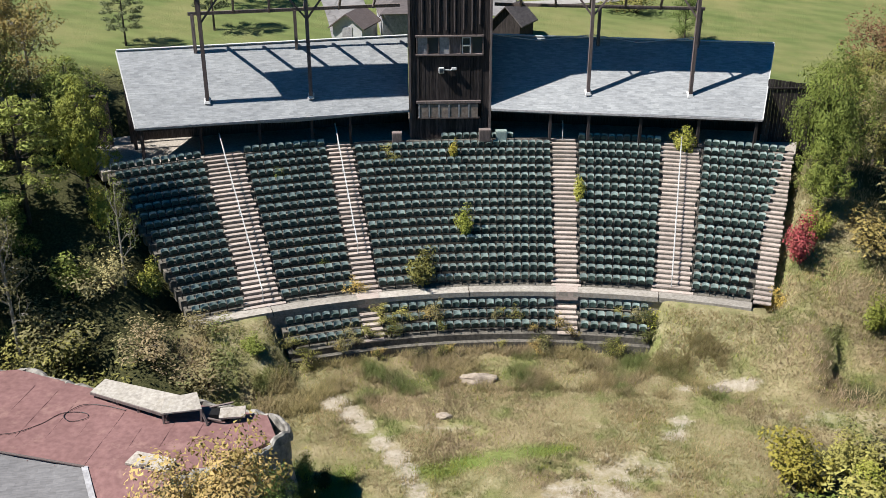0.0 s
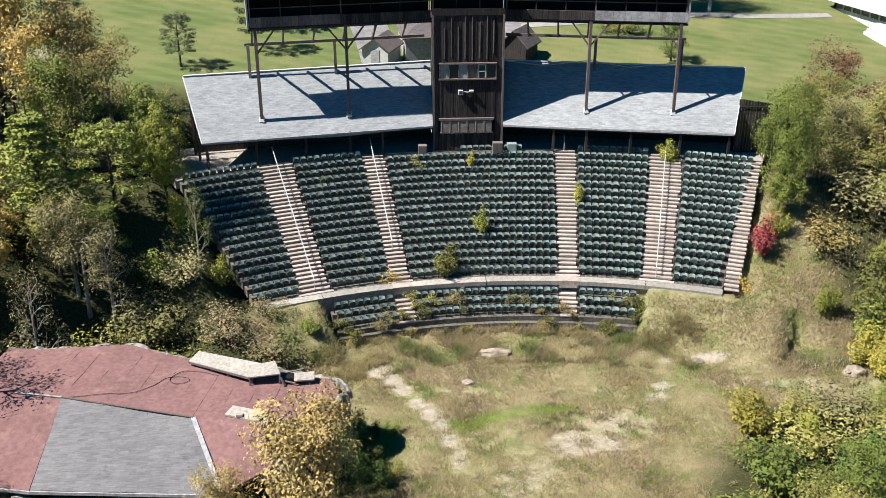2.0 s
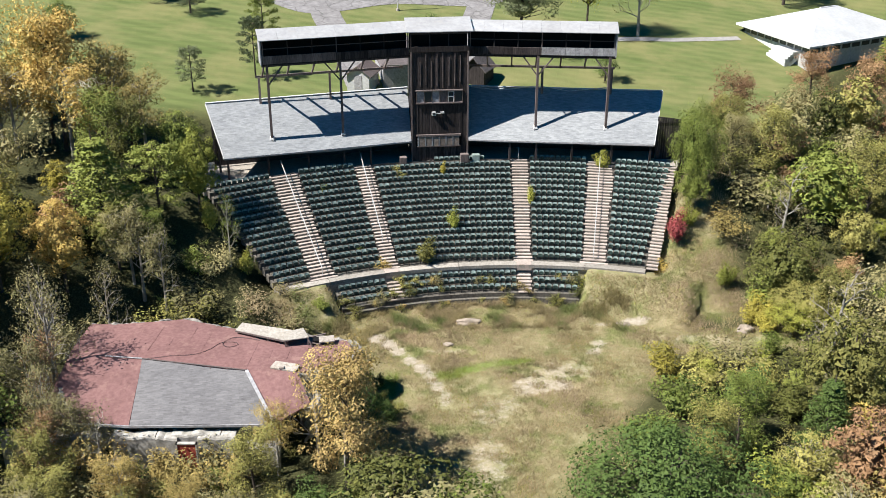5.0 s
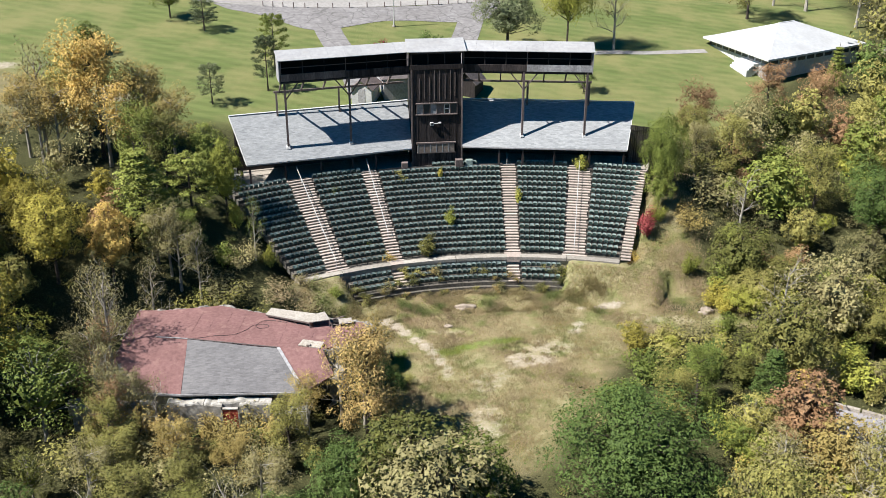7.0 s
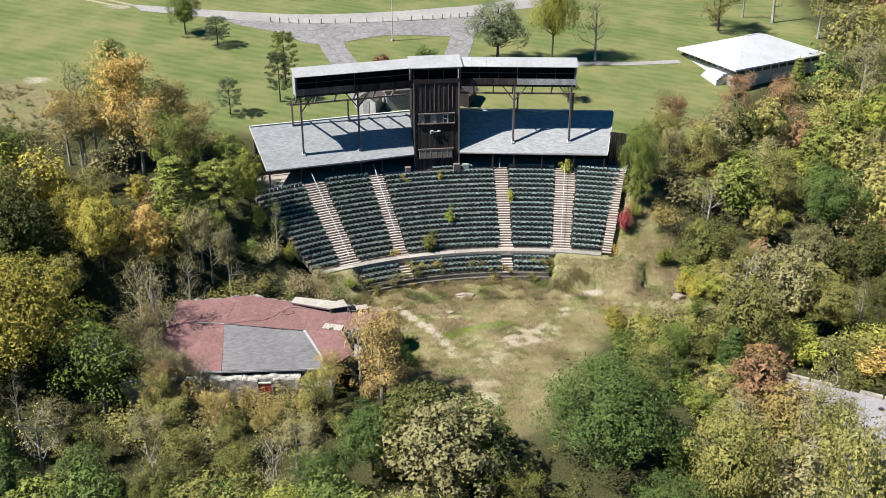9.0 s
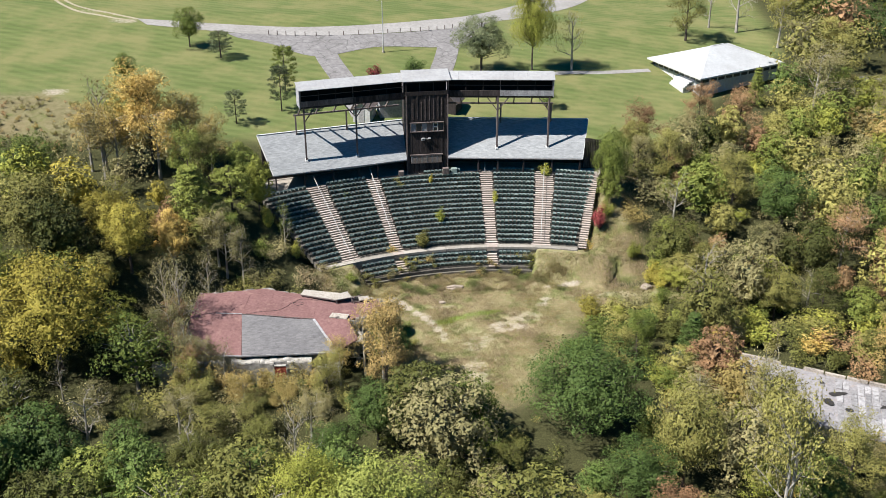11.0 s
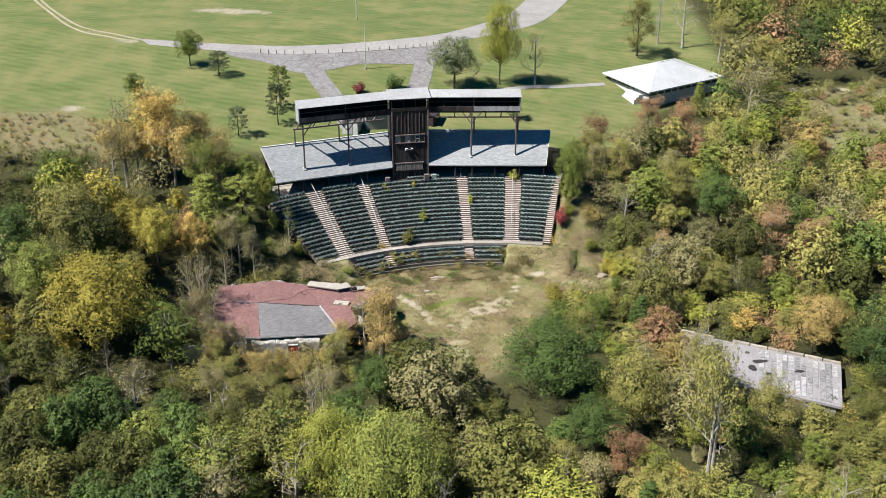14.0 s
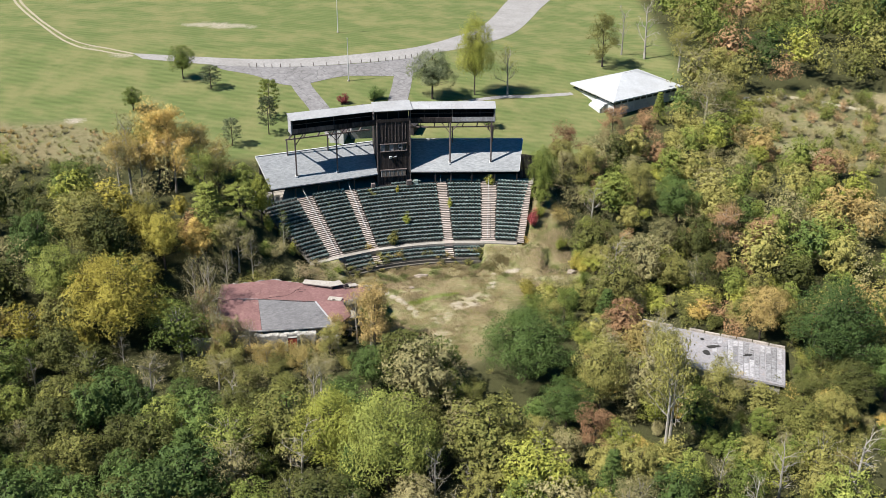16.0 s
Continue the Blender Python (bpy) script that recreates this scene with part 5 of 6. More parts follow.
LEAF = {
    "green": leaves("green leaves", (0.105, 0.152, 0.032), (0.178, 0.222, 0.048), (0.255, 0.28, 0.07)),
    "dark": leaves("dark green leaves", (0.055, 0.098, 0.026), (0.09, 0.142, 0.035), (0.13, 0.182, 0.048)),
    "moss": leaves("dark olive leaves", (0.066, 0.08, 0.022), (0.112, 0.124, 0.032), (0.175, 0.175, 0.048)),
    "lime": leaves("yellow green leaves", (0.2, 0.24, 0.045), (0.29, 0.315, 0.06), (0.37, 0.37, 0.08)),
    "bright": leaves("bright yellow green leaves", (0.3, 0.32, 0.06), (0.4, 0.41, 0.075), (0.5, 0.46, 0.09)),
    "olive": leaves("olive leaves", (0.165, 0.17, 0.05), (0.24, 0.235, 0.07), (0.32, 0.3, 0.095)),
    "gold": leaves("golden leaves", (0.48, 0.37, 0.105), (0.58, 0.44, 0.125), (0.5, 0.36, 0.13)),
    "tan": leaves("tan gold leaves", (0.29, 0.24, 0.085), (0.38, 0.3, 0.105), (0.36, 0.26, 0.115)),
    "yellow": leaves("yellow leaves", (0.27, 0.25, 0.05), (0.38, 0.33, 0.06), (0.31, 0.29, 0.065)),
    "rust": leaves("rust brown leaves", (0.25, 0.15, 0.085), (0.33, 0.2, 0.11), (0.32, 0.235, 0.12)),
    "red": leaves("crimson leaves", (0.21, 0.045, 0.055), (0.34, 0.07, 0.08), (0.29, 0.1, 0.09)),
    "dusty": leaves("dusty pale leaves", (0.17, 0.165, 0.075), (0.24, 0.225, 0.105), (0.3, 0.27, 0.135)),
    "pine": leaves("pine needles", (0.083, 0.115, 0.058), (0.131, 0.163, 0.081), (0.179, 0.204, 0.116)),
    "grass": leaves("short green grass", (0.17, 0.22, 0.05), (0.24, 0.29, 0.07), (0.3, 0.3, 0.1), through_light=0.35),
    "hay": leaves("hay coloured grass", (0.38, 0.31, 0.185), (0.47, 0.38, 0.235), (0.31, 0.265, 0.15), through_light=0.4, patches=((0.42, 0.32, 0.22), (0.25, 0.27, 0.1))),
    "meadow": leaves("olive meadow grass", (0.29, 0.265, 0.125), (0.37, 0.325, 0.165), (0.21, 0.21, 0.085), through_light=0.4, patches=((0.37, 0.28, 0.18), (0.17, 0.22, 0.065))),
}
bark = worn("grey brown bark", (0.05, 0.04, 0.032), (0.16, 0.13, 0.105), 0.95, 5, 1.0, stretch=(1, 1, 0.25), vary=0.3, bump=0.8)
pale_bark = worn("pale bark", (0.28, 0.25, 0.21), (0.56, 0.52, 0.46), 0.9, 4, 1.0, stretch=(1, 1, 0.4), vary=0.2, bump=0.5)
rs = np.random.RandomState(7)


def leaf_cloud(centres, radii, counts, size, flat=1.5, squash=0.8):
    """Leaf blades scattered through clumps: arrays of three-cornered blades."""
    V = []
    for c, r, k in zip(centres, radii, counts):
        d = rs.normal(size=(k, 3))
        d /= np.linalg.norm(d, axis=1)[:, None]
        rad = r * rs.uniform(0.35, 1.0, k) ** 0.5
        p = np.array(c) + d * rad[:, None] * np.array([1, 1, squash])
        nrm = d + rs.normal(size=(k, 3)) * 0.45 + np.array([0, 0, flat * 0.6])
        nrm /= np.linalg.norm(nrm, axis=1)[:, None]
        a = np.cross(nrm, rs.normal(size=(k, 3)))
        a /= np.linalg.norm(a, axis=1)[:, None]
        b = np.cross(nrm, a)
        s = size * rs.uniform(0.55, 1.25, k)[:, None]
        V.append(np.stack([p - a * s * 0.5 - b * s * 0.33, p - a * s * 0.4 + b * s * 0.33, p + a * s * 0.62 + nrm * s * 0.08], 1))
    return np.concatenate(V).reshape(-1, 3)


def blades_mesh(name, verts, material):
    me = bpy.data.meshes.new(name)
    n = len(verts)
    me.vertices.add(n)
    me.vertices.foreach_set("co", verts.astype(np.float32).ravel())
    me.loops.add(n)
    me.loops.foreach_set("vertex_index", np.arange(n, dtype=np.int32))
    me.polygons.add(n // 3)
    me.polygons.foreach_set("loop_start", np.arange(0, n, 3, dtype=np.int32))
    me.update(calc_edges=True)
    me.materials.append(material)
    return me


def limb(b, p, d, length, r, depth, tips, lean=0.35, kids=3):
    """A limb that bends, tapers and forks; collects where its twigs end."""
    pts, rad, q = [p.copy()], [r], p.copy()
    for i in range(3):
        d = (d + Vector(rs.normal(size=3)) * 0.14 + Vector((0, 0, 0.05))).normalized()
        q = q + d * length / 3
        pts.append(q.copy()), rad.append(r * (1 - 0.22 * (i + 1)))
    b.tube(pts, rad, 5 if depth > 1 else 3, False)
    tips.append((q.copy(), depth))
    if depth > 0:
        for k in range(kids):
            side = Vector(rs.normal(size=3))
            side = (side - d * side.dot(d)).normalized()
            nd = (d * (1 - lean) + side * (lean + 0.35) + Vector((0, 0, 0.12))).normalized()
            at = pts[1 + (k % 3)]
            limb(b, at, nd, length * rs.uniform(0.55, 0.78), r * 0.5, depth - 1, tips, lean, kids)


def broadleaf(h, width, dense, size, seed, depth=2, low=0.3):
    """A broadleaved tree of height h: trunk and limbs, and blades in uneven clumps round the limb ends."""
    rs.seed(seed)
    b, tips = Build(), []
    base = h * low
    lean = Vector((rs.normal() * 0.05, rs.normal() * 0.05, 1))
    b.tube([Vector((0, 0, -0.4)), lean * base * 0.5, lean * base, lean * h * 0.62, lean * h * 0.85], [0.028 * h, 0.021 * h, 0.018 * h, 0.011 * h, 0.004 * h], 7, False)
    for k in range(9):
        z = base + (h * 0.8 - base) * k / 8
        a = k * 2.4 + rs.uniform(-0.5, 0.5)
        up = 0.35 + 0.8 * (z / h)
        reach = width * (0.95 - 0.55 * max(0, (z - base) / h)) * rs.uniform(0.5, 0.75)
        limb(b, lean * z, Vector((math.cos(a), math.sin(a), up)).normalized(), reach, 0.008 * h, depth, tips, 0.35)
    tips.append((lean * h * 0.88, 1))
    C, R, K = [], [], []
    for p, dpt in tips:
        if dpt == depth and rs.rand() < 0.5:
            continue
        C.append(np.array(p) + rs.normal(size=3) * 0.15 * width * 0.3)
        R.append(width * rs.uniform(0.13, 0.27))
        K.append(max(3, int(dense * R[-1] ** 2 * 2.2)))
    return b, leaf_cloud(C, R, K, size)


def lobed(h, width, lobes, per, size, seed, low=0.25, gap=0.16):
    """A full crown: uneven rounded lobes round an egg, each one a cushion of overlapping blades over large inner blades
    that block light.
    """
    rs.seed(seed)
    b, V = Build(), []
    b.tube([(0, 0, -0.4), (0.1, 0, h * low), (0.05, 0.1, h * 0.6), (0, 0, h * 0.85)], [0.026 * h, 0.019 * h, 0.012 * h, 0.005 * h], 6, False)
    mid_z, tall = h * (low + 1) / 2, h * (1 - low) / 2
    for k in range(lobes):
        u = 1 - 1.5 * (k + 0.5) / lobes
        a = k * 2.4 + rs.uniform(-0.4, 0.4)
        s = math.sqrt(max(0.0, 1 - u * u))
        grow = rs.uniform(0.5, 1.15)
        c = np.array([math.cos(a) * s * width * 0.78 * grow, math.sin(a) * s * width * 0.78 * grow, mid_z + u * tall * 0.8 * (0.66 + 0.34 * grow)])
        if k % 2:
            b.tube([(0, 0, h * (low + 0.1 + 0.25 * (u + 1) / 2)), tuple(c * np.array([0.55, 0.55, 1]) + np.array([0, 0, -0.06 * h])), tuple(c)], [0.006 * h, 0.004 * h, 0.002 * h], 3, False)
        if rs.rand() < gap:
            continue
        r = width * rs.uniform(0.12, 0.28)
        n = int(per * (r / (0.26 * width)) ** 2)
        out = np.array([math.cos(a) * s, math.sin(a) * s, u + 0.45])
        d = rs.normal(size=(n, 3)) + out * 0.9
        d /= np.linalg.norm(d, axis=1)[:, None]
        ripple = 1 + 0.2 * np.sin(d @ rs.normal(size=3) * 4.5 + rs.uniform(0, 6)) + 0.14 * np.sin(d @ rs.normal(size=3) * 9 + rs.uniform(0, 6))
        rad = r * ripple * (rs.uniform(0.72, 1.06, n) + 0.6 * rs.rand(n) ** 7)
        p = c + d * rad[:, None] * np.array([1.05, 1.05, 0.8])
        nrm = d + rs.normal(size=(n, 3)) * 0.36 + np.array([0, 0, 0.3])
        nrm /= np.linalg.norm(nrm, axis=1)[:, None]
        t = np.cross(nrm, rs.normal(size=(n, 3)))
        t /= np.linalg.norm(t, axis=1)[:, None]
        w = np.cross(nrm, t)
        z = size * rs.uniform(0.5, 1.15, n)[:, None]
        V.append(np.stack([p - t * z * 0.5 - w * z * 0.36, p - t * z * 0.42 + w * z * 0.36, p + t * z * 0.64 - nrm * z * 0.1], 1))
    # inner blades near the limbs, added oversized to block light between the lobes
    n = int(lobes * per * 0.06)
    d = rs.normal(size=(n, 3))
    d /= np.linalg.norm(d, axis=1)[:, None]
    p = d * (rs.uniform(0.15, 0.6, n) ** 0.6)[:, None] * np.array([width * 0.72, width * 0.72, tall * 0.8]) + np.array([0, 0, mid_z - 0.03 * h])
    t = np.cross(d, rs.normal(size=(n, 3)))
    t /= np.linalg.norm(t, axis=1)[:, None]
    w = np.cross(d + rs.normal(size=(n, 3)) * 0.4, t)
    z = size * rs.uniform(1.6, 2.6, n)[:, None]
    V.append(np.stack([p - t * z * 0.5 - w * z * 0.45, p - t * z * 0.4 + w * z * 0.45, p + t * z * 0.6], 1))
    return b, np.concatenate(V).reshape(-1, 3)


def conifer(h, width, seed, size=0.22, layers=13, flat=False):
    """A conifer: whorls of drooping boughs set with short needle sprays."""
    rs.seed(seed)
    b = Build()
    b.tube([(0, 0, -0.3), (0, 0, h * 0.5), (0, 0, h)], [0.02 * h, 0.013 * h, 0.003 * h], 6, False)
    C, R, K = [], [], []
    for i in range(layers):
        if flat and i % 2 and i < layers - 2:
            continue
        z = h * ((0.28 if flat else 0.08) + (0.7 if flat else 0.88) * i / layers)
        reach = width * ((1.0 - 0.55 * (i / layers) ** 2) if flat else (1 - i / layers) ** 0.8) * rs.uniform(0.75, 1.1) + 0.12
        for k in range(6):
            a = k * 1.05 + i * 0.7 + rs.uniform(-0.3, 0.3)
            e = Vector((math.cos(a) * reach, math.sin(a) * reach, z + (0.12 if flat else -0.1) * reach))
            b.tube([(0, 0, z), e * 0.5 + Vector((0, 0, z * 0.5 + 0.05 * reach)), e], [0.012 * h * 0.35, 0.02, 0.01], 3, False)
            for t in ((0.6, 0.85, 1.0) if flat else (0.4, 0.65, 0.9, 1.0)):
                C.append((e.x * t, e.y * t, z + (e.z - z) * t))
                R.append(0.16 * width + 0.12)
                K.append(44 if flat else 26)
    return b, leaf_cloud(C, R, K, size, 0.8, 0.45)


def shrub(h, width, dense, size, seed):
    rs.seed(seed)
    b, C, R, K = Build(), [], [], []
    for k in range(11):
        a, t = rs.uniform(0, 6.28), rs.uniform(0.1, 0.8)
        e = Vector((math.cos(a) * width * t, math.sin(a) * width * t, h * rs.uniform(0.45, 0.92) * (1 - 0.35 * t)))
        b.tube([(0, 0, -0.1), e * 0.5 + Vector((0, 0, 0.1 * h)), e], [0.03, 0.02, 0.008], 3, False)
        for s in (0.55, 0.8, 1.0):
            C.append(tuple(e * s + Vector(rs.normal(size=3)) * 0.1 * width))
            R.append(width * rs.uniform(0.2, 0.36))
            K.append(max(4, int(dense * R[-1] ** 2 * 2.2)))
    return b, leaf_cloud(C, R, K, size)


FORMS = {}


def form(name, made, wood):
    b, blades = made
    FORMS[name] = (b.mesh("trunk", wood), blades, {})


form("round", lobed(10, 4.2, 72, 235, 0.2, 1, 0.08), bark)
form("grand", lobed(10, 5.0, 130, 205, 0.19, 31, 0.08, 0.05), bark)
form("round_far", lobed(10, 4.3, 52, 120, 0.33, 21, 0.05, 0.05), bark)
form("broad_far", lobed(10, 5.2, 60, 120, 0.35, 22, 0.05, 0.05), bark)
form("tall_far", lobed(10, 3.3, 46, 112, 0.29, 23, 0.03, 0.05), bark)
form("loose_far", lobed(10, 4.3, 64, 105, 0.225, 24, 0.06, 0.15), pale_bark)
form("bare_far", broadleaf(10, 3.6, 3.0, 0.238, 25, depth=2, low=0.2), pale_bark)
form("broad", lobed(10, 5.0, 84, 225, 0.22, 2, 0.08), bark)
form("tall", lobed(10, 3.2, 67, 235, 0.2, 3, 0.03), bark)
form("loose", broadleaf(10, 4.0, 32.3, 0.21, 4), pale_bark)
form("loose2", broadleaf(10, 4.4, 41.8, 0.217, 14, low=0.2), bark)
form("sparse", broadleaf(10, 3.8, 7.6, 0.21, 5, depth=2, low=0.25), pale_bark)
form("bare", broadleaf(10, 3.6, 2.3, 0.182, 6, depth=2, low=0.2), pale_bark)
form("spire", conifer(10, 2.7, 8), bark)
form("pine", conifer(10, 3.3, 9, 0.25, 11, True), bark)
form("bush", shrub(3, 2.0, 90.0, 0.182, 10), bark)
form("bush2", shrub(2.4, 1.9, 49.4, 0.154, 11), bark)
form("weed", shrub(1.6, 0.9, 150.0, 0.08, 12), bark)

WORDS = {"green": "green", "dark": "dark green", "lime": "yellow-green", "bright": "bright yellow-green", "olive": "olive", "gold": "golden", "tan": "tan-gold", "yellow": "bright yellow", "rust": "rust-brown", "red": "crimson", "dusty": "dusty pale green", "pine": "blue-green", "meadow": "olive", "moss": "dark olive"}
SHAPES = {"round_far": "round-crowned tree", "broad_far": "broad spreading tree", "tall_far": "tall narrow tree", "loose_far": "airy pale-trunked tree", "bare_far": "bare grey tree", "grand": "great full-crowned tree", "round": "round-crowned tree", "broad": "broad spreading tree", "tall": "tall narrow tree", "loose": "airy pale-trunked tree", "loose2": "airy half-bare tree", "sparse": "leafless pale tree", "bare": "bare grey tree", "spire": "pointed evergreen", "pine": "layered pine", "bush": "dense bush", "bush2": "thin bush", "weed": "weed sapling"}
rt = random.Random(21)


def plant(shape, hue, x, y, h, wide=1.0, z=None, where="in the overgrown woods", group=""):
    """One tree or bush: trunk and crown share their form's meshes."""
    wood, blades, made = FORMS[shape]
    if hue not in made:
        made[hue] = blades_mesh("crown", blades, LEAF[hue])
    k = h / (10 if shape not in ("bush", "bush2", "weed") else {"bush": 3, "bush2": 2.4, "weed": 1.6}[shape])
    low = shape in ("bush", "bush2", "weed")
    t = thing("bush" if low else ("conifer" if shape in ("spire", "pine") else "tree"), f"{WORDS[hue]} {SHAPES[shape]} {where}", "bush" if low else "tree",
              Matrix.Translation((x, y, (sheet_z(x, y) if z is None else z) - 0.05)) @ Matrix.Rotation(rt.uniform(0, 6.28), 4, "Z") @ Matrix.Diagonal((k * wide, k * wide, k, 1)), group)
    part("stem" if low else "trunk", wood, bark, t)
    part("foliage" if low else "crown", made[hue], LEAF[hue], t)
    TAKEN.append((x, y, h * 0.28))
    return t


TAKEN = []
# trees standing on the lawn
for shape, hue, x, y, h, w in (("pine", "pine", -34.2, 95.9, 6.0, 1.0), ("pine", "pine", -27.0, 101.2, 8.4, 0.75), ("pine", "green", -26.8, 108.5, 9.0, 0.8), ("round", "green", -46.7, 128.7, 8.4, 0.95), ("pine", "pine", -40.2, 123.7, 5.4, 1.35), ("tall", "green", -55.7, 111.7, 5.6, 1.2)):
    plant(shape, hue, x, y, h, w, where="on the mown lawn", group="lawn trees")
for shape, hue, x, y, h, w in (("round", "pine", 9.8, 120.2, 12.0, 1.1), ("grand", "lime", 20.2, 122.7, 18.5, 0.48), ("sparse", "olive", 28.1, 123.1, 11.5, 1.0), ("loose2", "olive", 56.2, 141.0, 13.0, 0.9), ("bare", "dusty", 69.3, 146.9, 16.0, 0.95), ("bare", "dusty", 64.0, 150.0, 13.0, 0.8)):
    plant(shape, hue, x, y, h, w, where="on the mown lawn", group="lawn trees")
for shape, hue, x, y, h, w in (("bush", "red", -10.4, 116.6, 2.8, 1.1), ("bush", "dark", -3.6, 119.4, 3.4, 1.3), ("bush2", "olive", 16.5, 113.5, 2.4, 2.0), ("loose2", "dark", 20.4, 105.4, 4.6, 1.1), ("bush2", "olive", 9.5, 95.0, 2.0, 2.0)):
    plant(shape, hue, x, y, h, w, where="on the lawn behind the stand")
# western grove
for shape, hue, x, y, h, w in (("loose2", "gold", -45.1, 79.0, 15.4, 0.8), ("loose2", "gold", -47.0, 80.4, 13.5, 0.85), ("loose", "gold", -43.6, 77.0, 12.0, 0.9), ("loose", "tan", -49.5, 76.5, 11.0, 0.9), ("loose", "tan", -54.0, 78.5, 11.0, 0.9), ("loose", "tan", -39.5, 80.5, 12.0, 0.8), ("sparse", "dusty", -52.0, 79.0, 14.0, 0.8), ("grand", "yellow", -49.0, 38.1, 15, 1.0), ("round", "green", -58, 43, 13, 0.9), ("loose", "dusty", -51.6, 76.3, 10, 0.9), ("loose", "dusty", -40.0, 83.5, 9.5, 0.9), ("round", "green", -59.7, 69, 11, 1.1), ("broad", "olive", -55.2, 53.9, 13, 1.0), ("round", "yellow", -43.6, 54.0, 11, 0.9), ("tall", "gold", -38.5, 56.4, 10, 0.9), ("round", "dark", -62.6, 50.8, 12, 0.9), ("tall", "lime", -27.8, 68.0, 10.0, 0.7), ("bush", "bright", -26.8, 66.4, 3.8, 0.65), ("pine", "green", -31.4, 65.6, 9.0, 1.1), ("spire", "green", -36.5, 63.4, 11.0, 1.5), ("loose2", "olive", -35.6, 72.0, 9.5, 0.85), ("tall", "green", -31.0, 74.0, 8.0, 1.0), ("loose2", "green", -31.2, 61.8, 5.6, 0.9), ("loose", "dusty", -31.8, 58.3, 8, 1.0), ("sparse", "green", -24.0, 62.6, 7.6, 0.6), ("bush2", "dusty", -24.6, 61.8, 3.0, 1.2), ("loose2", "green", -38, 72, 10, 0.9), ("bush", "rust", -39.5, 61.8, 6.0, 0.9), ("round", "yellow", -47.6, 59.1, 8, 1.0), ("loose", "tan", -36.0, 79.0, 9.5, 1.0)):
    plant(shape, hue, x, y, h, w, where="in the western grove")
for shape, hue, x, y, h, w in (("bush", "lime", -22.4, 63.6, 3.2, 0.7), ("bush2", "meadow", -21, 57.5, 2.2, 1.6), ("bush", "green", -27.0, 61.0, 3.5, 0.9), ("bush2", "olive", -26.0, 56.5, 3.2, 1.3), ("bush2", "olive", -30, 54.5, 3.2, 1.4), ("sparse", "dusty", -29.5, 57.5, 9, 0.7), ("bush", "green", -14.6, 59.0, 1.5, 1.3), ("bush2", "meadow", -12.5, 60.0, 1.2, 1.8), ("bush2", "meadow", -18.5, 60.0, 1.4, 1.8), ("tall", "olive", -34.5, 60.5, 7.5, 1.0), ("bush", "green", -27.6, 81.5, 5.0, 0.7), ("bush", "green", -31.0, 72.5, 4.5, 0.9), ("loose", "dusty", -33.0, 59.6, 8.5, 0.8), ("sparse", "dusty", -33.5, 52.5, 8.5, 0.8), ("sparse", "dusty", -36.6, 46.4, 10.0, 0.8), ("sparse", "dusty", -38.4, 49.0, 9.0, 0.8), ("bush2", "rust", -36.2, 42.0, 4.0, 1.0), ("bush2", "dusty", -36.5, 50.0, 4.0, 1.2), ("sparse", "rust", -35.0, 39.5, 6.5, 0.9), ("bush2", "olive", -24.0, 54.5, 3.0, 1.6), ("bush2", "meadow", -17.0, 56.0, 2.4, 1.8), ("bush2", "dusty", -27.5, 58.0, 3.4, 1.4), ("loose", "rust", -36.5, 43.5, 7.5, 0.8)):
    plant(shape, hue, x, y, h, w, where="by the clearing")
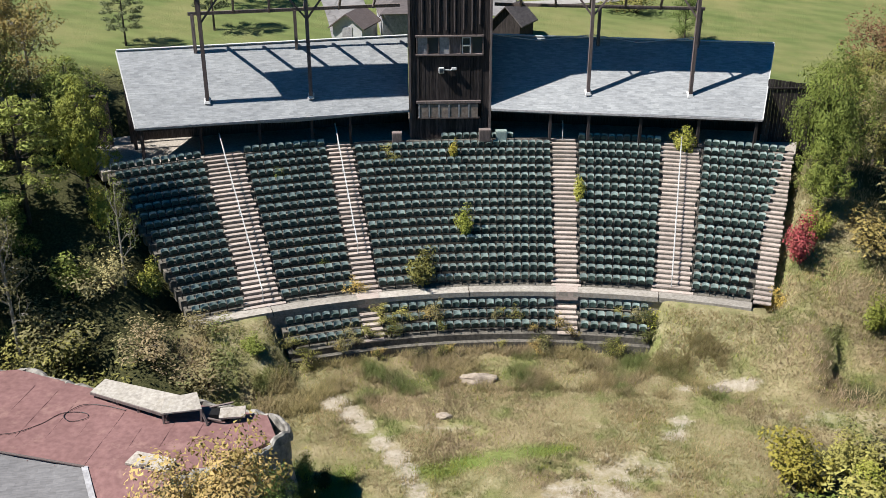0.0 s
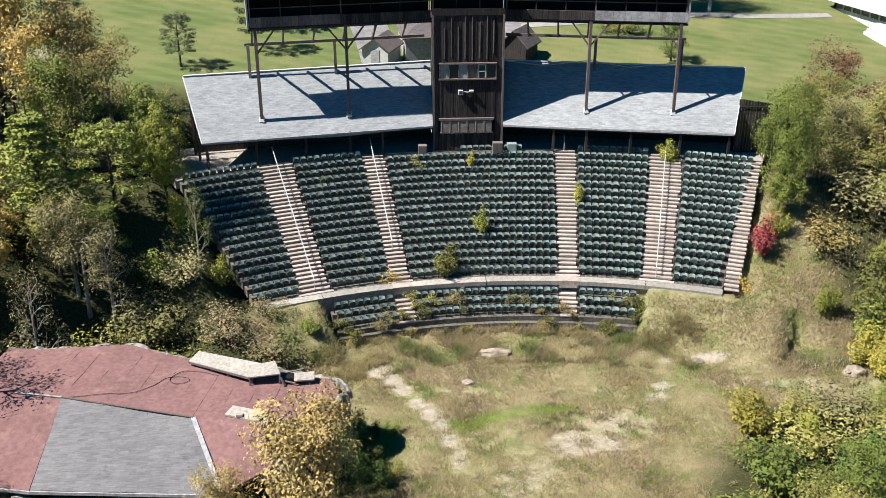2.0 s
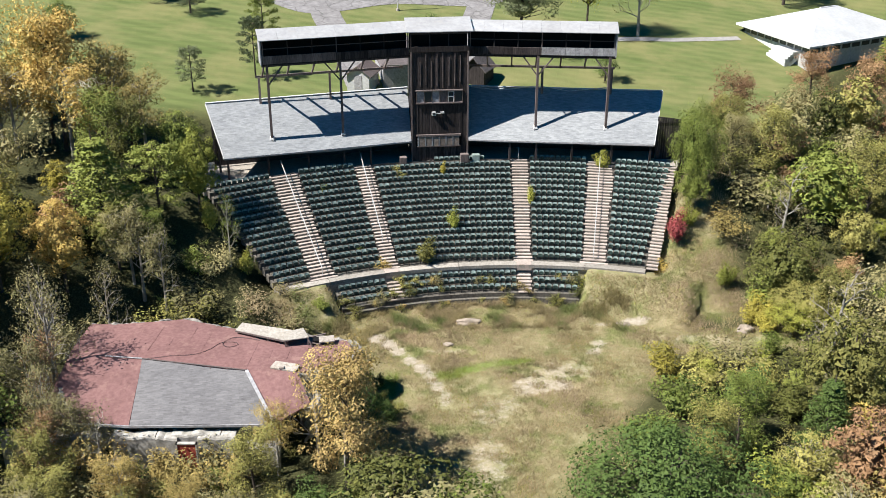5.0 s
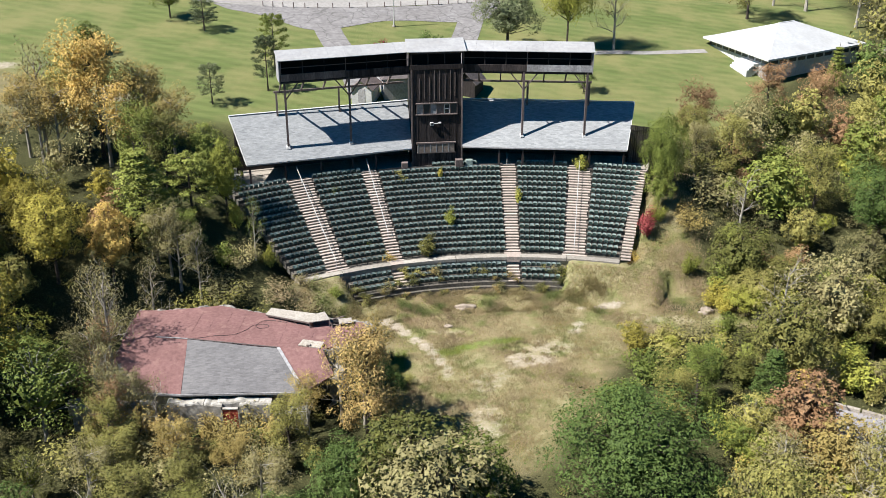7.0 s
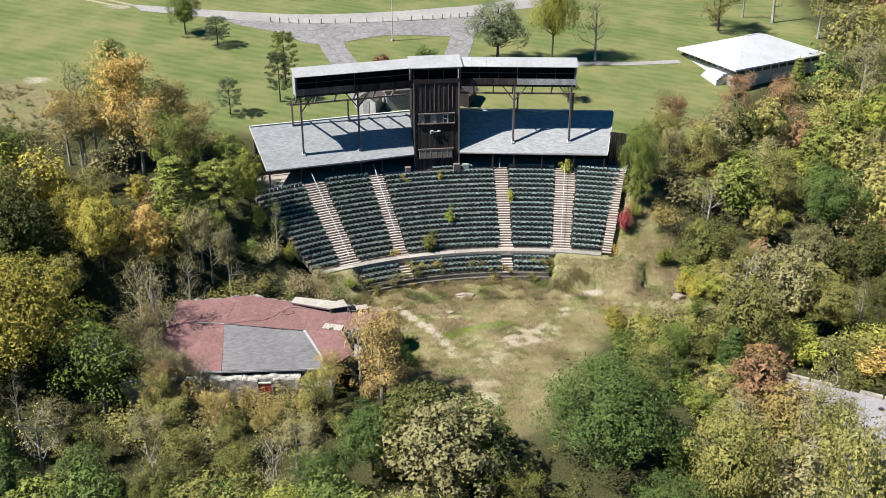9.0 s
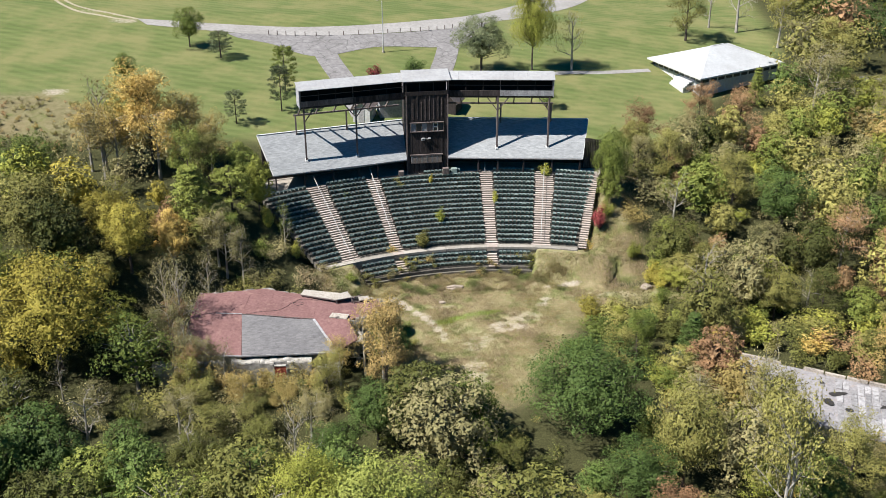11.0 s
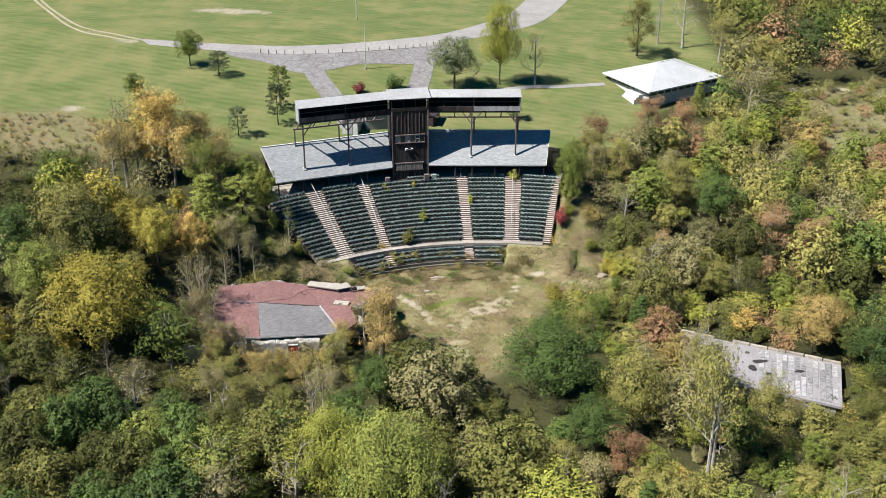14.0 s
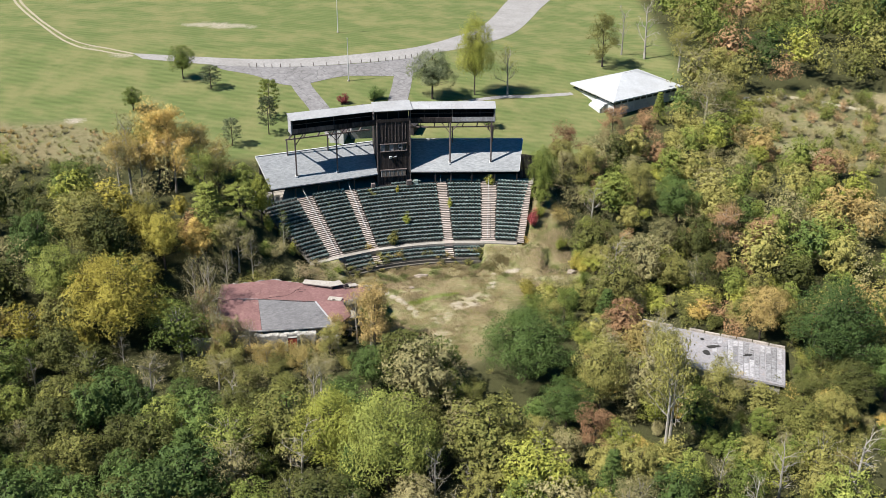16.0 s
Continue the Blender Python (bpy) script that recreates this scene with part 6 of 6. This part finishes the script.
# round the stage house
for shape, hue, x, y, h, w in (("loose", "tan", -10.4, 36.3, 11.0, 0.8), ("sparse", "tan", -12.6, 37.0, 9.5, 0.8), ("loose2", "tan", -10.1, 33.6, 11.5, 0.8), ("sparse", "dusty", -35.6, 43.5, 13.0, 0.75), ("loose", "dusty", -36.2, 40.5, 9.0, 0.8), ("loose2", "olive", -33.0, 32.4, 6.5, 0.9), ("loose", "tan", -26.5, 31.0, 5.4, 1.0), ("loose2", "olive", -16.8, 32.0, 6.4, 1.0), ("sparse", "dusty", -19.6, 17.1, 11.0, 0.8), ("bare", "dusty", -30.6, 19.6, 8.5, 0.95), ("loose", "tan", -15.6, 35.2, 6.4, 0.9), ("round", "dark", -10.4, 42.6, 5.0, 0.9), ("bush", "moss", -7.7, 43.8, 1.9, 0.9), ("bush", "dark", -7.4, 42.2, 2.0, 0.9), ("bush2", "olive", -6.4, 43.0, 1.4, 1.0), ("bush", "moss", -8.2, 47.4, 1.5, 0.9), ("bush2", "green", -6.9, 48.0, 1.2, 1.0), ("bush", "dark", -8.9, 46.2, 1.8, 0.8), ("round", "dark", -9.4, 39.5, 5.5, 0.9), ("round", "dark", -11.2, 24.2, 8.6, 1.05), ("bush", "tan", -26.5, 32.6, 3.6, 1.1), ("bush2", "tan", -29.0, 34.0, 4.0, 0.9), ("bush2", "tan", -19.0, 34.0, 3.6, 1.0), ("bush", "olive", -23.6, 31.6, 2.6, 1.2), ("bush2", "tan", -22.7, 34.0, 3.4, 1.1), ("bush", "tan", -24.8, 34.4, 3.4, 0.8), ("bush2", "tan", -31.4, 34.8, 4.4, 1.1), ("bush", "tan", -34.4, 35.4, 3.4, 0.8), ("bush2", "dusty", -20.6, 34.8, 3.4, 1.0), ("loose2", "olive", -25.0, 26.5, 5.0, 1.2), ("loose", "dusty", -18.6, 25.6, 6.0, 1.1), ("loose2", "olive", -29.0, 24.0, 6.0, 1.2), ("loose", "dusty", -33.5, 27.5, 5.5, 1.2), ("round", "dark", -16.0, 20.8, 6.0, 1.1), ("loose2", "moss", -23.5, 20.5, 6.5, 1.1), ("round", "moss", -30.5, 19.6, 6.5, 1.1), ("bush", "olive", -14.5, 30.5, 2.6, 1.2), ("bush", "dusty", -18.0, 30.0, 3.0, 1.2), ("bush2", "dusty", -28.0, 29.0, 3.6, 1.5), ("bush2", "olive", -35.5, 30.5, 4.0, 1.5), ("bush", "green", -8.6, 31.5, 2.2, 1.2), ("bush", "dusty", -31.0, 33.0, 3.4, 1.0), ("bush", "olive", -34.5, 33.8, 3.4, 1.0), ("bush2", "dusty", -17.5, 35.0, 3.0, 1.0), ("loose", "dusty", -31.2, 35.8, 7.0, 0.75), ("sparse", "dusty", -29.2, 34.8, 6.5, 0.9), ("loose", "rust", -33.4, 34.6, 6.5, 0.8), ("sparse", "dusty", -34.0, 38.0, 8.0, 0.8), ("loose", "dusty", -33.5, 36.0, 7.0, 0.8), ("bush", "green", -20.2, 33.6, 2.2, 0.9), ("bush", "lime", -9.3, 48.0, 2.2, 0.7), ("bush", "olive", -8.6, 45.0, 2.2, 0.9), ("loose2", "tan", -21.5, 29.5, 4.4, 1.3), ("loose2", "olive", -31.5, 29.5, 5.0, 1.3)):
    plant(shape, hue, x, y, h, w, where="by the ruined stage house")
# eastern bank and thicket
for shape, hue, x, y, h, w in (("grand", "dark", 12.4, 25.2, 11.5, 1.25), ("broad", "dark", 15.5, 13.2, 8.0, 1.1), ("round", "moss", 5.0, 10.5, 6.0, 1.2), ("round", "olive", 9.0, 7.0, 7.0, 1.1), ("loose2", "moss", 2.5, 17.0, 5.5, 1.2), ("bush", "olive", 3.5, 22.5, 3.0, 1.3), ("bush", "moss", 7.0, 17.5, 3.6, 1.4), ("loose2", "rust", 17.5, 7.0, 7.0, 1.1), ("bush", "dark", 12.0, 16.0, 3.5, 1.5), ("bush", "moss", 18.0, 19.0, 3.6, 1.5), ("bush", "green", 19.5, 24.0, 3.6, 1.5), ("bush", "olive", 10.5, 11.0, 3.5, 1.5), ("bush", "moss", 14.5, 8.5, 3.5, 1.5), ("bush", "olive", 21.5, 10.0, 3.6, 1.5), ("grand", "green", -10.5, 3.0, 14.5, 0.9), ("grand", "lime", -17.5, 6.8, 13.0, 0.8), ("bare", "dusty", -5.1, -1.2, 9.5, 0.95), ("sparse", "dusty", 30.4, 21.0, 13.0, 0.8), ("loose", "olive", 31.0, 19.0, 11.5, 0.8), ("bush", "olive", 38.6, 38.9, 2.6, 1.2), ("bush2", "moss", 42.0, 37.0, 2.8, 1.4), ("bush", "moss", 45.4, 35.0, 2.8, 1.3), ("bush2", "rust", 48.6, 33.2, 3.0, 1.3), ("round", "moss", 57.0, 12.0, 9.0, 1.1), ("round", "dark", 64.0, 14.0, 10.0, 1.1), ("round", "olive", 52.5, 8.0, 7.0, 1.2), ("round", "moss", 46.5, 6.0, 7.5, 1.2), ("bush", "lime", 37.0, 42.2, 3.6, 1.3), ("bush", "lime", 34.2, 43.2, 3.4, 1.2), ("bush2", "rust", 46.2, 38.4, 3.4, 1.5), ("bush2", "moss", 43.0, 40.2, 3.6, 1.6), ("bush", "olive", 49.5, 36.5, 3.5, 1.4), ("round", "olive", 42.0, 46.5, 8.0, 1.0), ("loose2", "moss", 47.5, 44.5, 8.0, 1.0), ("bush", "yellow", 17.6, 48.4, 4.0, 1.0), ("grand", "green", 25.2, 73.4, 11.0, 0.56), ("round", "green", 24.6, 71.6, 6.0, 0.8), ("bush", "lime", 23.9, 69.9, 3.0, 0.8), ("bush", "red", 22.8, 68.2, 4.0, 0.75), ("loose2", "rust", 33, 87.1, 9, 1.0), ("round", "olive", 32.6, 57.0, 5.6, 1.3), ("round", "olive", 36.5, 58.5, 6.0, 1.2), ("bush", "yellow", 28.8, 58.8, 3.6, 1.0), ("bush", "lime", 36.0, 55.0, 4.0, 1.2), ("loose", "olive", 26.9, 4.8, 19.0, 0.55), ("sparse", "dusty", 28.0, 6.2, 19.0, 0.55), ("loose", "olive", 32.0, 16.5, 10.0, 0.9), ("loose2", "olive", 38.0, 14.0, 8.5, 1.0), ("bush", "olive", 44.0, 13.0, 5.0, 1.4), ("loose2", "moss", 49.5, 11.5, 7.0, 1.2), ("loose", "dusty", 32.5, 22.5, 9.0, 0.9), ("broad", "olive", 20.8, 15.6, 13, 0.72), ("round", "tan", 52, 31.0, 10, 0.95), ("grand", "dark", 59.5, 21.5, 15.5, 0.95), ("bush", "lime", 36.9, 41.3, 5, 1.2), ("spire", "dark", 28.0, 37.4, 7.5, 1.2), ("loose", "rust", 54.5, 55.2, 10, 1.0), ("loose2", "rust", 59.9, 51.3, 9, 1.0), ("round", "dark", 48.9, 63.8, 11, 1.0), ("loose2", "olive", 43.3, 70, 9.5, 1.0)):
    plant(shape, hue, x, y, h, w, where="in the eastern thicket")
for shape, hue, x, y, h, w in (("loose", "dusty", 68.5, 101.8, 15, 1.0), ("loose2", "rust", 47.1, 99.7, 7.5, 1.1), ("loose2", "rust", 51.6, 92.7, 9.5, 1.0), ("spire", "green", 60.5, 109, 8, 0.9), ("loose", "dusty", 76, 126, 11, 1.0), ("loose2", "olive", 80, 117, 10, 1.0), ("loose", "olive", 75.5, 138, 12, 1.0), ("round", "olive", 83, 130, 10, 1.0), ("round", "green", 75, 110, 9, 1.0), ("round", "olive", 31.5, 84.0, 8.5, 0.9), ("bush", "dark", 26.6, 84.6, 4.2, 0.8), ("bush", "dark", 27.6, 81.0, 4.0, 0.9), ("loose2", "dusty", 31.0, 79.0, 7.5, 0.9), ("bush", "gold", 20.6, 66.0, 1.9, 1.0), ("bush2", "tan", 28.0, 69.5, 2.8, 1.5), ("bush2", "dusty", 32.0, 73.5, 4.0, 1.5), ("bush", "lime", 26.8, 63.6, 2.8, 0.9), ("round", "lime", 31.5, 55.8, 4.2, 1.4), ("bush", "yellow", 29.5, 57.0, 3.4, 1.0), ("bush2", "olive", 20.5, 46.0, 3.2, 1.6), ("bush", "dark", 24.0, 43.5, 4.5, 1.1), ("bush", "olive", 21.0, 50.6, 2.4, 1.4), ("bush2", "dusty", 24.5, 49.5, 3.4, 1.5), ("bush", "green", 18.0, 42.0, 4.6, 1.1), ("bush", "green", 14.5, 37.5, 4.2, 1.1), ("loose2", "green", 21.5, 38.5, 6.5, 1.0), ("bush", "olive", 26.0, 46.5, 3.2, 1.3), ("bush", "lime", 20.8, 47.2, 2.8, 1.0), ("loose2", "olive", 18.0, 35.0, 6.5, 1.0), ("bush", "green", 27.5, 85.0, 5.0, 1.0), ("loose2", "olive", 35.5, 79.0, 8.5, 1.0)):
    plant(shape, hue, x, y, h, w, where="on the eastern bank")
# saplings and weeds that push up between the seats
def on_tier(r):
    return ROW_Z + ROW_H * int((r - ROW_R) / ROW_D) if r >= ROW_R else 0.5


for shape, hue, r, a, h, w in (("bush", "olive", 49.6, -3.4, 3.1, 0.95), ("bush", "lime", 53.4, 0.3, 2.7, 0.75), ("bush", "yellow", 60.2, 0.0, 1.9, 0.55), ("bush", "lime", 61.4, 17.2, 2.6, 0.75), ("bush", "lime", 56.4, 9.3, 2.3, 0.6), ("weed", "gold", 49.2, -9.4, 1.5, 1.2), ("weed", "green", 59.6, -13.2, 1.2, 1.0), ("weed", "olive", 60.8, -5.0, 1.3, 1.4), ("weed", "olive", 60.0, -4.6, 1.0, 1.4), ("weed", "lime", 48.0, 15.9, 2.4, 1.3), ("weed", "olive", 53.4, -12.4, 0.9, 1.0), ("weed", "green", 51.6, -11.5, 0.9, 1.0)):
    x, y, _ = BOWL @ Vector(ring(r, a))
    plant(shape, hue, x, y, h, w, on_tier(r), where="growing up between the seats")
rw = random.Random(4)
for k in range(46):
    a, r = rw.uniform(-16, 16), rw.uniform(44.0, 47.4)
    x, y, _ = BOWL @ Vector(ring(r, a))
    plant("weed", rw.choice(("olive", "tan", "olive", "moss", "dusty", "meadow")), x, y, rw.uniform(0.7, 1.7), rw.uniform(0.9, 1.5), 0.15 if r < 45.2 else 0.85 + 0.5 * (r - 45.5), where="along the foot of the seating", group="weeds along the front")

# ---- the woods ----
def woods_ok(x, y, margin):
    r, a = polar(x, y)
    if x < -56 and y > 84 or x < -27 and y > 85.5:
        return False
    if open_field(x, y) > 0.25 or lawn_mask(x, y) > 0.15:
        return False
    if -37 < x < -24 and y > 72:
        return False
    if -29 < a < 25.5 and 43 < r < 74:
        return False
    if -36 < x < -13 and 35.0 < y < 51.5 or -30 < x < -14 and 50 < y < 64 or -37 < x < -7 and 18 < y < 36 or 8 < x < 27 and 34 < y < 53:
        return False
    if 29 < x < 56 and 15 < y < 40:
        u = Vector((x, y)) - Q0
        e1, e2 = (Q1 - Q0), (Q3 - Q0)
        s1, s2 = u.dot(e1) / e1.length_squared, u.dot(e2) / e2.length_squared
        if -0.08 < s1 < 1.06 and -0.06 < s2 < 1.0:
            return False
    if 33 < x < 55 and 8 < y < 27 or 1 < x < 23 and 7 < y < 34:
        return False
    if 42 < x < 73 and 108 < y < 140 or 38 < x < 62 and 95 < y < 110:
        return False
    if 84 < x < 116 and 100 < y < 124 and (x * 0.5 + y) > 150:
        return rt.random() < 0.02
    return all((x - tx) ** 2 + (y - ty) ** 2 > (margin + tr * 0.5) ** 2 for tx, ty, tr in TAKEN)


def hue_at(x, y):
    v = noise.noise(Vector((x * 0.035, y * 0.035, 2.0)))
    if x > 15:
        pool = ("olive", "lime", "green", "dusty", "tan", "rust", "moss", "olive", "green") if v > -0.1 else ("green", "olive", "moss", "green", "dark", "olive")
    elif y < 34:
        pool = ("moss", "dark", "moss", "dark", "moss", "green", "moss", "dark") if x < -10 else ("green", "lime", "olive", "moss", "green", "olive", "dusty", "green")
    else:
        pool = ("olive", "green", "moss", "lime", "tan", "olive", "green", "yellow")
    return rt.choice(pool)


spots = []
for attempt in range(9000):
    if len(spots) >= 640:
        break
    x, y = rt.uniform(-88, 92), rt.uniform(-14, 112)
    if y < 20 and not (-62 - 0.3 * y < x < 52 + 0.5 * y):
        continue
    if not woods_ok(x, y, 2.75 if y < 45 else 3.1) or max(open_field(x + dx, y + dy) for dx in (-3.2, 3.2) for dy in (-3.2, 3.2)) > 0.45:
        continue
    hue = hue_at(x, y)
    u = rt.random()
    shape = "round_far" if u < 0.27 else "broad_far" if u < 0.5 else "loose_far" if u < 0.76 else "tall_far" if u < 0.89 else "bare_far" if u < 0.97 else "spire"
    if x > 25 and 0.62 < u < 0.7:
        shape = "bare_far"
    if shape == "spire":
        hue = "dark"
    if shape == "bare_far" or shape == "loose_far" and rt.random() < 0.35:
        hue = "dusty"
    h = rt.uniform(5.0, 12.0) * (0.85 if 62 < y < 100 and x > 25 else 1.0) * (0.5 if 33 < x < 55 and -2 < y < 18 else 1.0) * (0.55 if x < -56 and y > 66 else 1.0)
    TAKEN.append((x, y, h * 0.28))
    spots.append((math.hypot(x + 4, y - 15), shape, hue, x, y, h))
spots.sort()
beyond = {}
for k, (_, shape, hue, x, y, h) in enumerate(spots):
    if k < 175:
        plant(shape, hue, x, y, h, rt.uniform(0.85, 1.15))
    else:
        beyond.setdefault(hue, []).append((x, y, h))
for k in range(95):
    x, y = rt.uniform(26, 62), rt.uniform(42, 84)
    if open_field(x, y) < 0.35 and polar(x, y)[1] > 27:
        plant(rt.choice(("bush", "bush", "bush2", "loose_far", "tall_far")), rt.choice(("olive", "lime", "green", "dusty", "green", "rust", "olive", "moss", "olive")), x, y, rt.uniform(2.2, 4.6), rt.uniform(0.9, 1.3), where="in the eastern scrub")
scrub, hill = {}, {}
for k in range(260):
    x, y = (rt.uniform(20, 64), rt.uniform(-2, 44)) if k % 2 else (rt.uniform(33, 60), rt.uniform(2, 22))
    u, e1, e2 = Vector((x, y)) - Q0, Q1 - Q0, Q3 - Q0
    if -0.03 < u.dot(e1) / e1.length_squared < 1.03 and -0.05 < u.dot(e2) / e2.length_squared < 1.08:
        continue
    if k % 2 == 0 or k % 5 == 0:
        scrub.setdefault(rt.choice(("olive", "green", "moss", "olive", "dusty")), []).append((x, y, rt.uniform(5.5, 10.0)))
        continue
    near = 0 < u.dot(e2) / e2.length_squared < 2.6 and u.dot(e1) / e1.length_squared > 0.18
    plant(rt.choice(("bush", "bush2", "bush", "tall_far")), rt.choice(("olive", "lime", "green", "dusty", "moss", "gold")), x, y, rt.uniform(1.8, 3.2) if near else rt.uniform(2.4, 4.4), rt.uniform(1.2, 1.7), where="round the flat ruin")
for k in range(240):
    x, y = rt.uniform(74, 118), rt.uniform(80, 122)
    hill.setdefault(rt.choice(("olive", "dusty", "green", "moss", "olive", "rust")), []).append((x, y, rt.uniform(4, 14)))
for k in range(420):
    x, y = rt.uniform(-98, -55), rt.uniform(84, 103)
    hill.setdefault(rt.choice(("rust", "dusty", "tan", "dusty", "olive")), []).append((x, y, rt.uniform(1.6, 4.2)))

# far woods and undergrowth, past counting
def stuff(name, label, category, spots, shapes, hue):
    V = []
    for x, y, h in spots:
        blades = FORMS[rt.choice(shapes)][1]
        k = h / 10
        a = rt.uniform(0, 6.28)
        c, s = math.cos(a) * k, math.sin(a) * k
        keep = blades.reshape(-1, 3, 3)
        keep = keep[:: max(1, len(keep) // (600 if name == "far_woods" else 1300 if name == "woods" else 700 if name == "ruin_scrub" else 330 if name == "hillside_scrub" else 420 if name == "south_woods" else 150))]
        p = keep.reshape(-1, 3)
        q = np.stack([p[:, 0] * c - p[:, 1] * s, p[:, 0] * s + p[:, 1] * c, p[:, 2] * k], 1)
        if name != "ruin_scrub":
            m = q.reshape(-1, 3, 3)
            q = (m.mean(1, keepdims=True) + (m - m.mean(1, keepdims=True)) * (1.45 if name == "woods" else 1.6)).reshape(-1, 3)
        V.append(q + np.array([x, y, sheet_z(x, y)]))
    ob = new(name, blades_mesh(name, np.concatenate(V), LEAF[hue]))
    tagged(ob, label, category, kind="stuff")


for hue, sp in scrub.items():
    stuff("ruin_scrub", f"{WORDS[hue]} scrub crowding round the flat ruin", "undergrowth", sp, ("bush", "bush2"), hue)
for hue, sp in hill.items():
    stuff("hillside_scrub", f"{WORDS[hue]} scrub scattered over the open hillsides", "undergrowth", sp, ("bush", "bush2"), hue)
for hue, sp in beyond.items():
    stuff("woods", f"{WORDS[hue]} trees of the woods round the arena", "woods", sp, ("bare_far", "loose_far") if hue == "dusty" else ("round_far", "broad_far", "loose_far", "tall_far"), hue)
south = {"green": [], "olive": [], "dark": [], "lime": [], "moss": []}
for k in range(260):
    x, y = rt.uniform(-95, 75), rt.uniform(-112, -16)
    south[rt.choice(("green", "olive", "lime", "dark", "green") if x > -15 else ("moss", "moss", "olive", "dark"))].append((x, y, rt.uniform(7, 11)))
for hue, sp in south.items():
    stuff("south_woods", f"{WORDS[hue]} trees of the woods before the arena", "woods", sp, ("round_far", "broad_far"), hue)
far = {"green": [], "olive": [], "lime": [], "dark": [], "rust": [], "moss": []}
for attempt in range(3000):
    x, y = rt.uniform(60, 190), rt.uniform(100, 260)
    if y < 112 and x < 92:
        continue
    if lawn_mask(x, y) > 0.1 or not woods_ok(x, y, 3.9):
        continue
    TAKEN.append((x, y, 3.0))
    far[rt.choice(("green", "green", "olive", "olive", "moss", "dark", "green", "olive", "moss", "green", "olive", "dark", "lime", "moss", "rust"))].append((x, y, rt.uniform(8, 14)))
for hue, spots in far.items():
    if spots:
        stuff("far_woods", f"{WORDS[hue]} trees of the far wooded hillside", "woods", spots[:55], ("round_far", "broad_far", "loose_far"), hue)
low = {"olive": [], "dusty": [], "moss": [], "green": []}
for attempt in range(2600):
    x, y = rt.uniform(-88, 92), rt.uniform(-14, 106)
    r, a = polar(x, y)
    if open_field(x, y) > 0.5 or lawn_mask(x, y) > 0.5 or (-25 < a < 25 and 43.5 < r < 72) or (-39.5 < x < -12.5 and 37 < y < 51) or (31 < x < 55 and 16 < y < 39):
        continue
    low[rt.choice(("moss", "green", "olive", "dusty"))].append((x, y, rt.uniform(3.5, 9)))
for hue, spots in low.items():
    stuff("undergrowth", f"{WORDS[hue]} scrub under and between the trees", "undergrowth", spots[:330], ("bush2", "weed"), hue)


def tufts(name, label, count, where, hue, height, seed):
    """Grass tufts: bent blades in small bunches, as one mesh."""
    g = np.random.RandomState(seed)
    V, tries = [], 0
    while len(V) < count and tries < count * 12:
        tries += 1
        x, y = g.uniform(-28, 50), g.uniform(27, 82)
        if not where(x, y):
            continue
        z = sheet_z(x, y)
        for k in range(4):
            a, h = g.uniform(0, 6.28), height * g.uniform(0.4, 1.2)
            dx, dy = math.cos(a), math.sin(a)
            px, py = x + g.normal() * 0.16, y + g.normal() * 0.16
            w = 0.013 + 0.018 * g.rand()
            V.append([(px - dy * w, py + dx * w, z - 0.05), (px + dy * w, py - dx * w, z - 0.05), (px + dx * h * 0.7, py + dy * h * 0.7, z + h * 0.75)])
    ob = new(name, blades_mesh(name, np.array(V).reshape(-1, 3), LEAF[hue]))
    tagged(ob, label, "grass", kind="stuff")


def field_spot(x, y, thr):
    r, a = polar(x, y)
    if -17 < a < 16.5 and r > 44.6 or -25 < a < 25 and r > 47.4:
        return False
    if open_field(x, y) < 0.3:
        return False
    w = noise.noise(Vector((x * 0.22, y * 0.22, 11.0)))
    return w + (0.35 if r > 40 else 0.0) > thr and blob(x, y, GREEN, 0.0) < 0.75 + 0.5 * w and blob(x, y, DIRT, 0.0) < 0.55 + 0.7 * noise.noise(Vector((x * 0.9, y * 0.9, 21.0)))


tufts("dry_grass", "tall dry straw-coloured grass in the arena", 80000, lambda x, y: field_spot(x, y, -0.25), "hay", 0.3, 31)
tufts("rough_grass", "rough olive grass in the arena", 140000, lambda x, y: field_spot(x, y, -0.9), "meadow", 0.24, 32)
tufts("green_grass", "greener tufts in the arena", 9000, lambda x, y: field_spot(x, y, 0.12) or (blob(x, y, GREEN, 0.1) > 0.4 and open_field(x, y) > 0.3), "lime", 0.3, 33)
tufts("lush_grass", "short green grass patch in the arena", 22000, lambda x, y: blob(x, y, GREEN, 0.0) > 0.6 + 0.4 * noise.noise(Vector((x * 0.22, y * 0.22, 11.0))) and open_field(x, y) > 0.3, "grass", 0.13, 34)
tufts("tall_weeds", "tall brown weeds before the front row", 30000, lambda x, y: 39.5 < polar(x, y)[0] < 45.3 and abs(polar(x, y)[1]) < 22 and noise.noise(Vector((x * 0.5, y * 0.5, 17.0))) > 0.02, "meadow", 0.6, 35)
tufts("bank_grass", "rough dry grass on the eastern bank", 14000, lambda x, y: 20 < x < 38 and 57 < y < 80 and polar(x, y)[1] > 25.5, "hay", 0.4, 36)
